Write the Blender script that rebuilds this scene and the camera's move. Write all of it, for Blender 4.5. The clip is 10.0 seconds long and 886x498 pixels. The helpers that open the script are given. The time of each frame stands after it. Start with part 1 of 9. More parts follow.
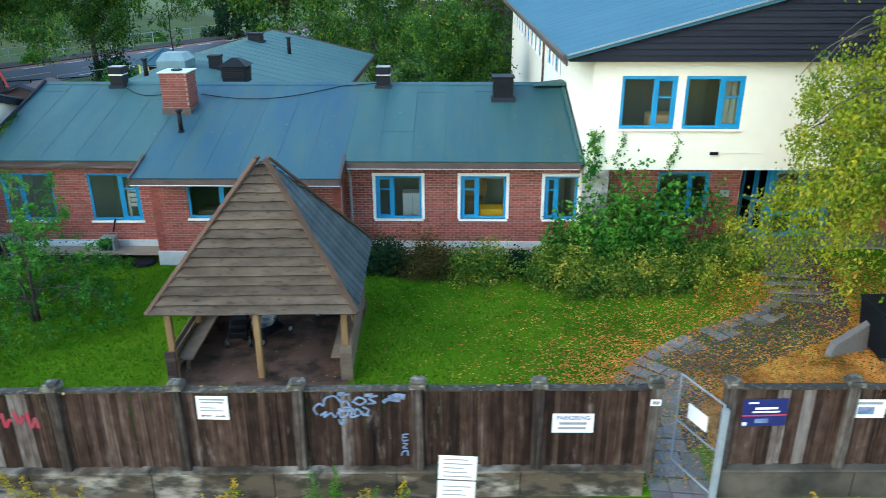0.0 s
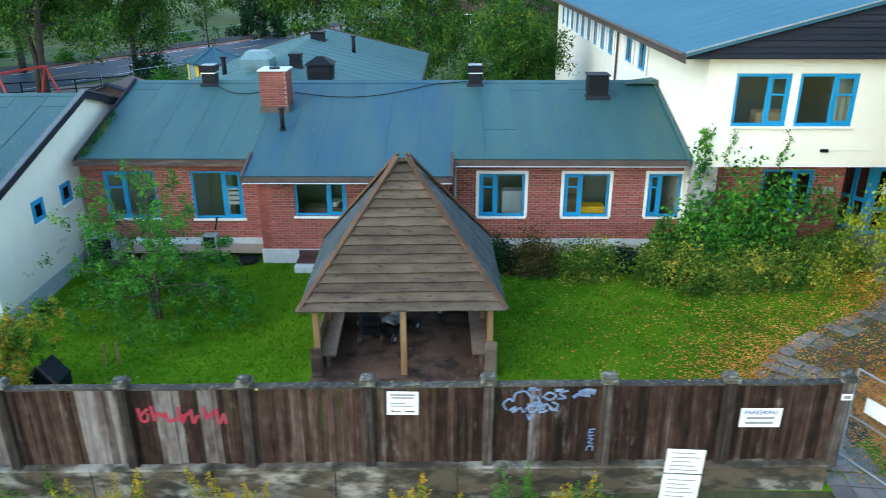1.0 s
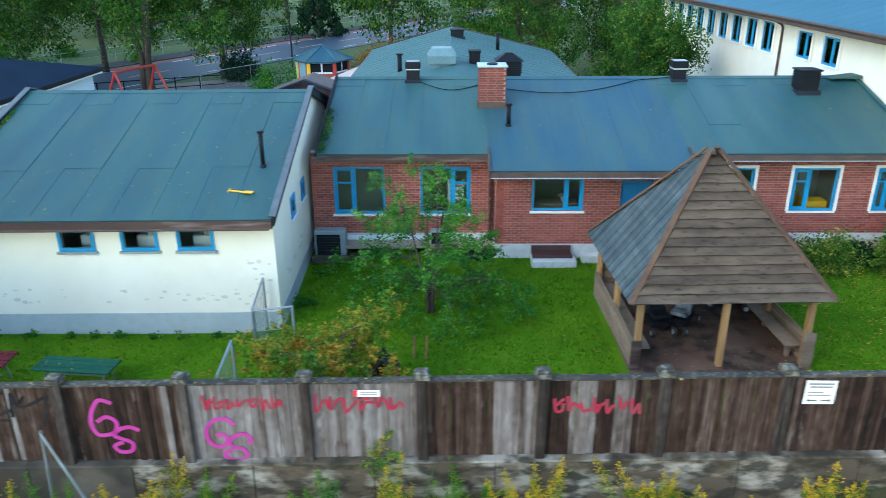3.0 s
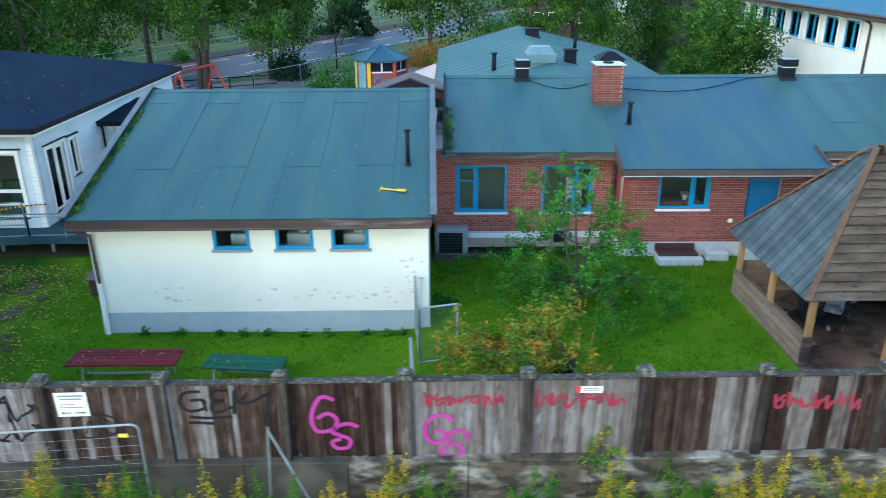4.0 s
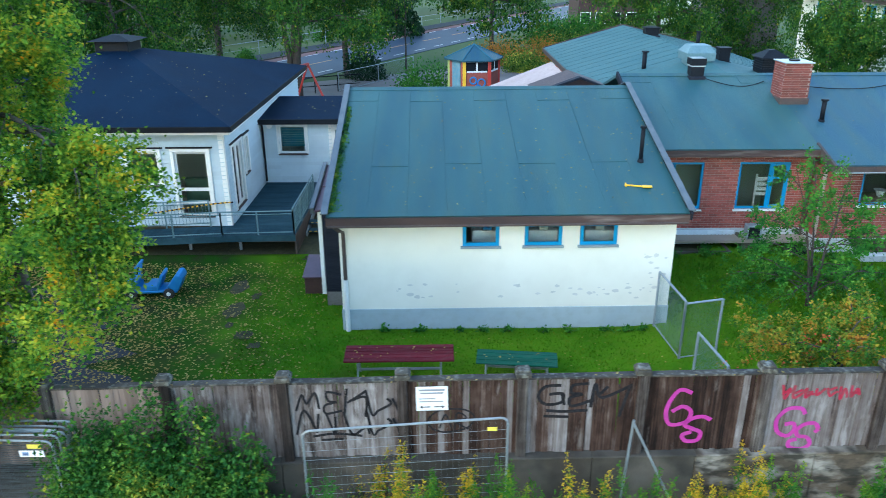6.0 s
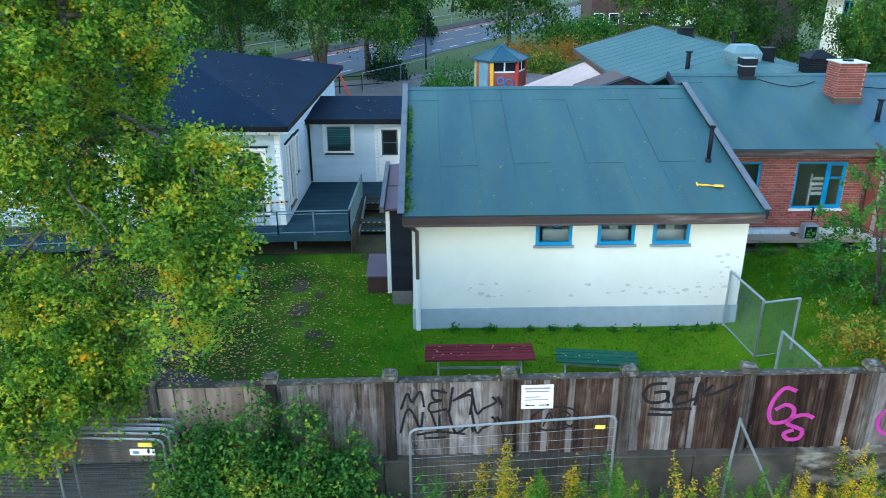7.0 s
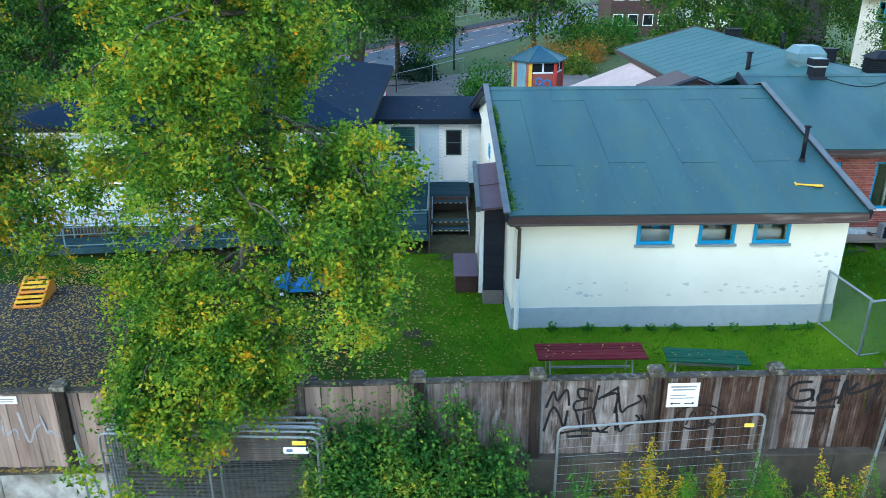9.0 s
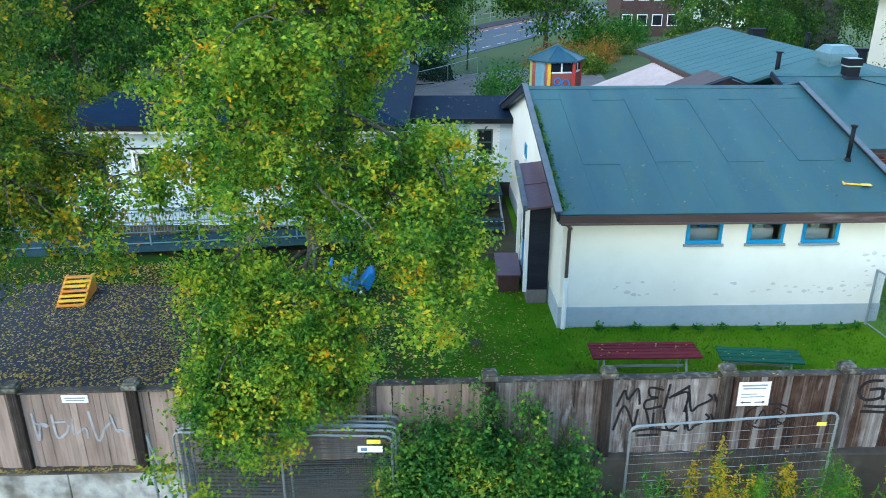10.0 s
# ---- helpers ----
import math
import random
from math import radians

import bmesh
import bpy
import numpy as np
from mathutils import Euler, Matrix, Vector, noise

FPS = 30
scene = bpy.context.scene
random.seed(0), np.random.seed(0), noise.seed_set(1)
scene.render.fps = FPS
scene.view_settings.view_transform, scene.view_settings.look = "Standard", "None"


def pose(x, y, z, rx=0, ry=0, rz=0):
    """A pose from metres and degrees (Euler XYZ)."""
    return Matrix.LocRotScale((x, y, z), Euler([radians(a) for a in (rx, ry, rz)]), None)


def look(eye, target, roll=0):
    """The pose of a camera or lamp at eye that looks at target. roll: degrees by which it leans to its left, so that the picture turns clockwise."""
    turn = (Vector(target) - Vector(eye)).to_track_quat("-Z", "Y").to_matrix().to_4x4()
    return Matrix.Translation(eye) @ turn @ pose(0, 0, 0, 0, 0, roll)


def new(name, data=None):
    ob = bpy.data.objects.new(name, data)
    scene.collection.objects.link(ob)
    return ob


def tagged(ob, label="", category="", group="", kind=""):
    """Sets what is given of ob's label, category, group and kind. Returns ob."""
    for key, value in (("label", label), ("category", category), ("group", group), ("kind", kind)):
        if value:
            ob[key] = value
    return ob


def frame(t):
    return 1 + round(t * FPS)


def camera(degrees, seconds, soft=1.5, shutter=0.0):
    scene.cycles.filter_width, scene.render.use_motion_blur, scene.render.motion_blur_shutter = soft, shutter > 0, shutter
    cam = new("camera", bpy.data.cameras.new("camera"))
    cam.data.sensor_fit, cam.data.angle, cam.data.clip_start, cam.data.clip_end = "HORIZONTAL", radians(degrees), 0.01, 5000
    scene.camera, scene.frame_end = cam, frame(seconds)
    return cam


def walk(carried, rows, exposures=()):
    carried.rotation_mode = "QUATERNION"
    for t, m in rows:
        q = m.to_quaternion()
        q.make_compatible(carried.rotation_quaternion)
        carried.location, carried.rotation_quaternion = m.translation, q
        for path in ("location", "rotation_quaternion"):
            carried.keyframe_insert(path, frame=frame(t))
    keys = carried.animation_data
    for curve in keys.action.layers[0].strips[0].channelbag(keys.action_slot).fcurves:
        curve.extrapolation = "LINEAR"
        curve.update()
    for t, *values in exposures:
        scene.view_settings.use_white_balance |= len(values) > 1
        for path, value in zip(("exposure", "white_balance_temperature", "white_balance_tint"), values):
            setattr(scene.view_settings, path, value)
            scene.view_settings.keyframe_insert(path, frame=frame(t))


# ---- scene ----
cam = camera(62.0, 10.0, soft=0.4, shutter=0.4)
METRES, EYE, TILT, LEAN, TURN = 25.5, 8.9, 3.0, 0.2, 1.0
ROWS = [
    (0.0, 0.0, 0.0, 0.0, 0.04, -24.78, -0.08),
    (0.5, -0.0604, -0.0014, -0.0008, -0.05, -24.8, -0.07),
    (1.0, -0.1233, -0.0027, -0.0017, -0.14, -24.8, -0.07),
    (1.5, -0.1878, -0.004, -0.0029, -0.22, -24.79, -0.05),
    (2.0, -0.2548, -0.0054, -0.0038, -0.29, -24.81, -0.04),
    (2.5, -0.3243, -0.0063, -0.0048, -0.36, -24.81, -0.02),
    (4.0, -0.5424, -0.0085, -0.0066, -0.53, -24.82, 0.05),
    (4.5, -0.6135, -0.0093, -0.0069, -0.63, -24.82, 0.04),
    (5.0, -0.6784, -0.0098, -0.0076, -0.72, -24.8, 0.04),
    (5.5, -0.7349, -0.0099, -0.0084, -0.82, -24.77, 0.03),
    (6.0, -0.7823, -0.01, -0.0093, -0.93, -24.75, 0.02),
    (7.5, -0.8816, -0.0099, -0.0109, -1.14, -24.65, -0.11),
    (8.0, -0.907, -0.0098, -0.0113, -1.19, -24.62, -0.13),
    (8.5, -0.93, -0.0096, -0.0116, -1.23, -24.61, -0.15),
    (9.0, -0.952, -0.0093, -0.0121, -1.26, -24.59, -0.17),
    (9.5, -0.9747, -0.0088, -0.0127, -1.28, -24.59, -0.21),
    (10.0, -0.9998, -0.0083, -0.0133, -1.34, -24.58, -0.24),
]
walk(cam, [(t, pose(0, 0, EYE, TILT, LEAN, TURN) @ pose(METRES * x, METRES * y, METRES * z, 90 + pitch, roll, yaw)) for t, x, y, z, yaw, pitch, roll in ROWS],
     exposures=[(0.0, 0.06, 6500, 3), (2.5, 0.02, 6300, 4), (6.0, 0.05, 5950, 4), (10.0, 0.03, 6050, 4)])

# light: a pale evening sky and a low, veiled sun behind the walk
world = bpy.data.worlds.new("sky")
world.use_nodes = True
scene.world = world
nt = world.node_tree
sky = nt.nodes.new("ShaderNodeTexSky")
sky.sky_type = "NISHITA"
sky.sun_disc = False
sky.sun_elevation, sky.sun_rotation = radians(33), radians(228)
sky.air_density, sky.dust_density = 1.3, 0.5
nt.links.new(sky.outputs[0], nt.nodes["Background"].inputs[0])
nt.nodes["Background"].inputs[1].default_value = 0.54
sun = new("sun", bpy.data.lights.new("sun", "SUN"))
sun.data.energy, sun.data.angle, sun.data.color = 1.0, radians(22), (1.0, 0.90, 0.74)
sun.matrix_world = look((-35, -31, 30), (0, 0, 0))

# ---- materials ----
def surface(name, c1, c2, scale=1.0, c3=None, fine=20.0, rough=0.85, bump=0.3, bscale=60.0, metal=0.0,
            vary=0.0, island=0.0, stretch=(1, 1, 1), c3amt=0.45, spec=0.5, bdist=0.01, edge=(0.35, 0.65), edge3=(0.45, 0.75)):
    """Two scales of colour in world space, a fine relief, and a tone of its own for each piece."""
    m = bpy.data.materials.new(name)
    m.use_nodes = True
    t = m.node_tree
    n, l = t.nodes, t.links
    b = n["Principled BSDF"]
    b.inputs["Roughness"].default_value = rough
    b.inputs["Metallic"].default_value = metal
    b.inputs["Specular IOR Level"].default_value = spec
    geo = n.new("ShaderNodeNewGeometry")
    mp = n.new("ShaderNodeMapping")
    mp.inputs["Scale"].default_value = stretch
    l.new(geo.outputs["Position"], mp.inputs[0])

    def noise_at(s, detail, lo, hi):
        x = n.new("ShaderNodeTexNoise")
        x.inputs["Scale"].default_value, x.inputs["Detail"].default_value = s, detail
        l.new(mp.outputs[0], x.inputs["Vector"])
        r = n.new("ShaderNodeMapRange")
        r.inputs[1].default_value, r.inputs[2].default_value = lo, hi
        l.new(x.outputs["Fac"], r.inputs[0])
        return r.outputs[0]

    def mix(f, a, b2, mode="MIX"):
        x = n.new("ShaderNodeMix")
        x.data_type, x.blend_type = "RGBA", mode
        if isinstance(f, float):
            x.inputs[0].default_value = f
        else:
            l.new(f, x.inputs[0])
        for k, v in ((6, a), (7, b2)):
            if isinstance(v, tuple):
                x.inputs[k].default_value = (*v, 1)
            else:
                l.new(v, x.inputs[k])
        return x.outputs[2]

    col = mix(noise_at(scale, 4, *edge), c1, c2)
    if c3:
        f = noise_at(fine, 3, *edge3)
        g = n.new("ShaderNodeMath")
        g.operation = "MULTIPLY"
        g.inputs[1].default_value = c3amt
        l.new(f, g.inputs[0])
        col = mix(g.outputs[0], col, c3)
    for amount, node, out in ((vary, "ShaderNodeObjectInfo", "Random"), (island, "ShaderNodeNewGeometry", "Random Per Island")):
        if amount:
            o = n.new(node)
            r = n.new("ShaderNodeMapRange")
            r.inputs[3].default_value, r.inputs[4].default_value = 1 - amount, 1 + amount
            l.new(o.outputs[out], r.inputs[0])
            h = n.new("ShaderNodeHueSaturation")
            l.new(r.outputs[0], h.inputs["Value"])
            l.new(col, h.inputs["Color"])
            col = h.outputs[0]
    l.new(col, b.inputs["Base Color"])
    if bump:
        x = n.new("ShaderNodeTexNoise")
        x.inputs["Scale"].default_value, x.inputs["Detail"].default_value = bscale, 3
        l.new(mp.outputs[0], x.inputs["Vector"])
        bp = n.new("ShaderNodeBump")
        bp.inputs["Strength"].default_value, bp.inputs["Distance"].default_value = bump, bdist
        l.new(x.outputs["Fac"], bp.inputs["Height"])
        l.new(bp.outputs[0], b.inputs["Normal"])
    return m


def foliage(name, stops, rough=0.55, trans=0.25, depth=0.85, red=0.82, spec=0.15):
    """Leaves: a colour of its own for every leaf, drifting over the crown; some light comes through."""
    m = bpy.data.materials.new(name)
    m.use_nodes = True
    t = m.node_tree
    n, l = t.nodes, t.links
    b = n["Principled BSDF"]
    b.inputs["Roughness"].default_value = rough
    b.inputs["Specular IOR Level"].default_value = spec
    geo = n.new("ShaderNodeNewGeometry")
    x = n.new("ShaderNodeTexNoise")
    x.inputs["Scale"].default_value = 1.7
    x.inputs["Detail"].default_value, x.inputs["Roughness"].default_value = 4, 0.62
    l.new(geo.outputs["Position"], x.inputs["Vector"])
    a = n.new("ShaderNodeMath")
    a.operation = "MULTIPLY_ADD"
    a.inputs[1].default_value, a.inputs[2].default_value = 2.0, -0.74
    l.new(x.outputs["Fac"], a.inputs[0])
    s = n.new("ShaderNodeMath")
    s.operation = "MULTIPLY_ADD"
    s.inputs[1].default_value = 0.42
    l.new(geo.outputs["Random Per Island"], s.inputs[0])
    l.new(a.outputs[0], s.inputs[2])
    r = n.new("ShaderNodeValToRGB")
    e = r.color_ramp.elements
    while len(e) < len(stops):
        e.new(0.5)
    for k, (p, c) in enumerate(stops):
        e[k].position, e[k].color = p, (c[0] * depth * red, c[1] * depth, c[2] * depth, 1)
    l.new(s.outputs[0], r.inputs[0])
    l.new(r.outputs[0], b.inputs["Base Color"])
    tr = n.new("ShaderNodeBsdfTranslucent")
    l.new(r.outputs[0], tr.inputs[0])
    mx = n.new("ShaderNodeMixShader")
    mx.inputs[0].default_value = trans
    l.new(b.outputs[0], mx.inputs[1])
    l.new(tr.outputs[0], mx.inputs[2])
    l.new(mx.outputs[0], n["Material Output"].inputs[0])
    return m


def glazing(name, tint, gloss=1.5):
    m = bpy.data.materials.new(name)
    m.use_nodes = True
    t = m.node_tree
    n, l = t.nodes, t.links
    n.remove(n["Principled BSDF"])
    f = n.new("ShaderNodeFresnel")
    f.inputs[0].default_value = gloss
    tr, gl, mx = n.new("ShaderNodeBsdfTransparent"), n.new("ShaderNodeBsdfGlossy"), n.new("ShaderNodeMixShader")
    tr.inputs[0].default_value = (*tint, 1)
    gl.inputs["Roughness"].default_value = 0.02
    l.new(f.outputs[0], mx.inputs[0])
    l.new(tr.outputs[0], mx.inputs[1])
    l.new(gl.outputs[0], mx.inputs[2])
    l.new(mx.outputs[0], n["Material Output"].inputs[0])
    return m


def timber_weathered(name, stops, bleached=None, much=0.6):
    """Old boards: each has its own tone, with bleached and dark streaks down the grain and broad weathered zones."""
    m = bpy.data.materials.new(name)
    m.use_nodes = True
    t = m.node_tree
    n, l = t.nodes, t.links
    b = n["Principled BSDF"]
    b.inputs["Roughness"].default_value = 0.88
    b.inputs["Specular IOR Level"].default_value = 0.25
    geo, ob = n.new("ShaderNodeNewGeometry"), n.new("ShaderNodeObjectInfo")
    total = None
    for scale, stretch, weight, detail in ((0.22, (1, 1, 0.6), 0.75, 2), (1.3, (6, 6, 0.5), 0.8, 3), (1.3, (34, 34, 0.8), 1.1, 3), (3.0, (2.2, 2.2, 1.5), 0.6, 4), (0, None, 0.38, 0)):
        if stretch:
            mp = n.new("ShaderNodeMapping")
            mp.inputs["Scale"].default_value = stretch
            l.new(geo.outputs["Position"], mp.inputs[0])
            x = n.new("ShaderNodeTexNoise")
            x.inputs["Scale"].default_value, x.inputs["Detail"].default_value = scale, detail
            l.new(mp.outputs[0], x.inputs["Vector"])
            out = x.outputs["Fac"]
        else:
            out = ob.outputs["Random"]
        a = n.new("ShaderNodeMath")
        a.operation = "MULTIPLY_ADD"
        a.inputs[1].default_value, a.inputs[2].default_value = weight, -0.5 * weight
        l.new(out, a.inputs[0])
        if total is None:
            total = a.outputs[0]
        else:
            c = n.new("ShaderNodeMath")
            c.operation = "ADD"
            l.new(total, c.inputs[0])
            l.new(a.outputs[0], c.inputs[1])
            total = c.outputs[0]
    c = n.new("ShaderNodeMath")
    c.operation = "ADD"
    c.inputs[1].default_value = 0.5
    l.new(total, c.inputs[0])
    r = n.new("ShaderNodeValToRGB")
    e = r.color_ramp.elements
    while len(e) < len(stops):
        e.new(0.5)
    for k, (p, col) in enumerate(stops):
        e[k].position, e[k].color = p, (*[v * 0.72 for v in col], 1)
    l.new(c.outputs[0], r.inputs[0])
    base = r.outputs[0]
    if bleached:
        # remains of pale weathered wash, in ragged upright patches
        mp = n.new("ShaderNodeMapping")
        mp.inputs["Scale"].default_value = (6.5, 6.5, 1.2)
        l.new(geo.outputs["Position"], mp.inputs[0])
        x, f, mx = n.new("ShaderNodeTexNoise"), n.new("ShaderNodeMapRange"), n.new("ShaderNodeMix")
        x.inputs["Scale"].default_value, x.inputs["Detail"].default_value, x.inputs["Roughness"].default_value = 1.0, 7, 0.68
        l.new(mp.outputs[0], x.inputs["Vector"])
        f.inputs[1].default_value, f.inputs[2].default_value = much, much + 0.13
        f.inputs[4].default_value = 0.8
        l.new(x.outputs["Fac"], f.inputs[0])
        mx.data_type = "RGBA"
        mx.inputs[7].default_value = (*bleached, 1)
        l.new(f.outputs[0], mx.inputs[0])
        l.new(base, mx.inputs[6])
        base = mx.outputs[2]
    l.new(base, b.inputs["Base Color"])
    x = n.new("ShaderNodeTexNoise")
    x.inputs["Scale"].default_value, x.inputs["Detail"].default_value = 24, 3
    mp = n.new("ShaderNodeMapping")
    mp.inputs["Scale"].default_value = (5, 5, 0.5)
    l.new(geo.outputs["Position"], mp.inputs[0])
    l.new(mp.outputs[0], x.inputs["Vector"])
    bp = n.new("ShaderNodeBump")
    bp.inputs["Strength"].default_value, bp.inputs["Distance"].default_value = 0.7, 0.01
    l.new(x.outputs["Fac"], bp.inputs["Height"])
    l.new(bp.outputs[0], b.inputs["Normal"])
    return m


GRASS = surface("grass", (0.040, 0.135, 0.004), (0.090, 0.205, 0.008), 0.45, (0.11, 0.15, 0.016), 6.0, 0.95, 0.8, 35.0, c3amt=0.45, bdist=0.03, spec=0.05)
BLADE = foliage("grass_blades", [(0.0, (0.024, 0.095, 0.004)), (0.35, (0.052, 0.165, 0.006)), (0.7, (0.10, 0.24, 0.010)), (1.0, (0.22, 0.25, 0.025))], depth=1.0, red=1.15, spec=0.03)


def wear_and_tree_shade(m, c1, c2, start, end):
    """Trodden, thin grass and tree shade towards the yard, both put into the colour: a second pair of tones that comes
    in from start to end along x, with a ragged edge.
    """
    t = m.node_tree
    n, l = t.nodes, t.links
    b = n["Principled BSDF"]
    old = b.inputs["Base Color"].links[0].from_socket
    geo, sep = n.new("ShaderNodeNewGeometry"), n.new("ShaderNodeSeparateXYZ")
    l.new(geo.outputs["Position"], sep.inputs[0])
    x, a, r = n.new("ShaderNodeTexNoise"), n.new("ShaderNodeMath"), n.new("ShaderNodeMapRange")
    x.inputs["Scale"].default_value, x.inputs["Detail"].default_value = 0.7, 5
    l.new(geo.outputs["Position"], x.inputs["Vector"])
    a.operation = "MULTIPLY_ADD"
    a.inputs[1].default_value = 9.0
    l.new(x.outputs["Fac"], a.inputs[0])
    l.new(sep.outputs[0], a.inputs[2])
    r.inputs[1].default_value, r.inputs[2].default_value = start + 4.5, end + 4.5
    l.new(a.outputs[0], r.inputs[0])
    y, q = n.new("ShaderNodeTexNoise"), n.new("ShaderNodeMapRange")
    y.inputs["Scale"].default_value, y.inputs["Detail"].default_value = 1.6, 6
    l.new(geo.outputs["Position"], y.inputs["Vector"])
    q.inputs[1].default_value, q.inputs[2].default_value = 0.42, 0.62
    l.new(y.outputs["Fac"], q.inputs[0])
    tone, mx = n.new("ShaderNodeMix"), n.new("ShaderNodeMix")
    tone.data_type = mx.data_type = "RGBA"
    tone.inputs[6].default_value, tone.inputs[7].default_value = (*c1, 1), (*c2, 1)
    l.new(q.outputs[0], tone.inputs[0])
    l.new(r.outputs[0], mx.inputs[0])
    l.new(old, mx.inputs[6])
    l.new(tone.outputs[2], mx.inputs[7])
    l.new(mx.outputs[2], b.inputs["Base Color"])


# the darker yard tones hold worn grass and painted shade of the trees
wear_and_tree_shade(GRASS, (0.017, 0.064, 0.006), (0.028, 0.040, 0.013), -23.0, -27.5)
FELT = surface("roofing_felt", (0.017, 0.074, 0.090), (0.033, 0.103, 0.107), 0.35, (0.050, 0.098, 0.076), 1.1, 0.5, 0.5, 90.0, vary=0.03, c3amt=0.5, spec=0.42, stretch=(3.2, 0.5, 0.5))
FELT_BLUE = surface("bluish_roofing_felt", (0.012, 0.068, 0.115), (0.028, 0.092, 0.112), 0.45, (0.052, 0.092, 0.08), 1.1, 0.5, 0.5, 90.0, vary=0.03, c3amt=0.5, spec=0.42, stretch=(3.2, 0.5, 0.5))
FELT_DARK = surface("dark_roofing_felt", (0.0014, 0.0095, 0.027), (0.0024, 0.0145, 0.037), 0.8, (0.004, 0.018, 0.038), 6.0, 0.7, 0.4, 90.0, vary=0.1, spec=0.08)
FELT_TEAL = surface("teal_roofing_felt", (0.036, 0.115, 0.125), (0.052, 0.135, 0.14), 0.5, (0.06, 0.10, 0.08), 4.0, 0.65, 0.4, 80.0, vary=0.08, spec=0.3)
METAL_ROOF = surface("blue_grey_sheet_roof", (0.04, 0.135, 0.20), (0.052, 0.155, 0.22), 0.4, (0.07, 0.155, 0.20), 5.0, 0.8, 0.1, 40.0, spec=0.12)
RENDER = surface("white_render", (0.75, 0.73, 0.635), (0.80, 0.78, 0.69), 0.4, (0.69, 0.665, 0.58), 2.2, 0.9, 0.25, 70.0, c3amt=0.35)
RENDER_GREY = surface("grey_plinth_paint", (0.34, 0.42, 0.46), (0.40, 0.47, 0.50), 0.8, (0.30, 0.34, 0.33), 5.0, 0.85, 0.3, 50.0, c3amt=0.4)
PLINTH = surface("plinth_concrete", (0.42, 0.46, 0.48), (0.52, 0.55, 0.56), 0.9, (0.28, 0.30, 0.28), 6.0, 0.9, 0.4, 40.0)
BRICK = surface("red_brick", (0.24, 0.058, 0.045), (0.31, 0.088, 0.068), 0.6, (0.15, 0.04, 0.035), 9.0, 0.9, 0.5, 80.0, island=0.28, vary=0.25)
BRICK_OLD = surface("sooty_red_brick", (0.17, 0.042, 0.033), (0.22, 0.062, 0.048), 0.6, (0.10, 0.03, 0.026), 9.0, 0.9, 0.5, 80.0, island=0.28, vary=0.25)
MORTAR = surface("mortar", (0.36, 0.30, 0.27), (0.43, 0.36, 0.32), 1.5, (0.25, 0.2, 0.18), 20.0, 0.95, 0.4, 120.0)
BLUE = surface("blue_paint", (0.008, 0.23, 0.48), (0.012, 0.27, 0.54), 1.5, (0.02, 0.20, 0.40), 25.0, 0.42, 0.1, 120.0)
BLUE_DOOR = surface("dark_blue_door_paint", (0.012, 0.13, 0.30), (0.016, 0.16, 0.34), 1.5, None, 25.0, 0.45, 0.1, 120.0)
WHITE = surface("white_paint", (0.76, 0.77, 0.76), (0.82, 0.82, 0.80), 1.2, (0.66, 0.66, 0.62), 14.0, 0.5, 0.1, 100.0, c3amt=0.3)
# white boards with the bluish shade on the walls put into their colour
CLAD = surface("shade_tinted_white_cladding", (0.46, 0.56, 0.615), (0.52, 0.61, 0.66), 0.6, (0.40, 0.49, 0.55), 6.0, 0.6, 0.1, 60.0, c3amt=0.3, island=0.06, spec=0.2)
DARKTRIM = surface("dark_brown_trim", (0.05, 0.035, 0.032), (0.075, 0.05, 0.042), 2.0, (0.12, 0.09, 0.075), 18.0, 0.7, 0.2, 60.0)
FASCIA = surface("weathered_fascia", (0.04, 0.024, 0.022), (0.075, 0.044, 0.036), 0.9, (0.22, 0.19, 0.17), 2.5, 0.8, 0.3, 60.0, stretch=(0.4, 1, 3), c3amt=0.7, edge3=(0.52, 0.75))
BLACK = surface("black_paint", (0.004, 0.006, 0.010), (0.007, 0.010, 0.015), 2.0, (0.014, 0.017, 0.022), 20.0, 0.6, 0.2, 60.0, spec=0.18)
BLACK_CLAD = surface("black_boarding", (0.012, 0.015, 0.024), (0.019, 0.022, 0.033), 1.0, (0.03, 0.034, 0.044), 12.0, 0.75, 0.3, 40.0, island=0.2, stretch=(0.3, 1, 4), spec=0.15)
STEEL = surface("galvanised_steel", (0.26, 0.31, 0.34), (0.34, 0.38, 0.41), 3.0, (0.2, 0.22, 0.23), 30.0, 0.45, 0.1, 80.0, metal=0.6)
TEAL_STEEL = surface("teal_grey_sheet", (0.11, 0.20, 0.23), (0.15, 0.25, 0.28), 2.0, (0.08, 0.15, 0.17), 12.0, 0.45, 0.1, 60.0, metal=0.2)
STEEL_DULL = surface("painted_grey_steel", (0.24, 0.29, 0.33), (0.30, 0.35, 0.38), 3.0, (0.2, 0.2, 0.2), 30.0, 0.55, 0.1, 80.0, metal=0.2)
RAIL = surface("grey_rail_paint", (0.10, 0.125, 0.145), (0.14, 0.165, 0.18), 3.0, (0.2, 0.2, 0.2), 30.0, 0.55, 0.1, 80.0, metal=0.3)
ZINC = surface("zinc_sheet", (0.50, 0.55, 0.58), (0.60, 0.64, 0.66), 2.0, (0.35, 0.38, 0.4), 12.0, 0.42, 0.1, 30.0, metal=0.6)
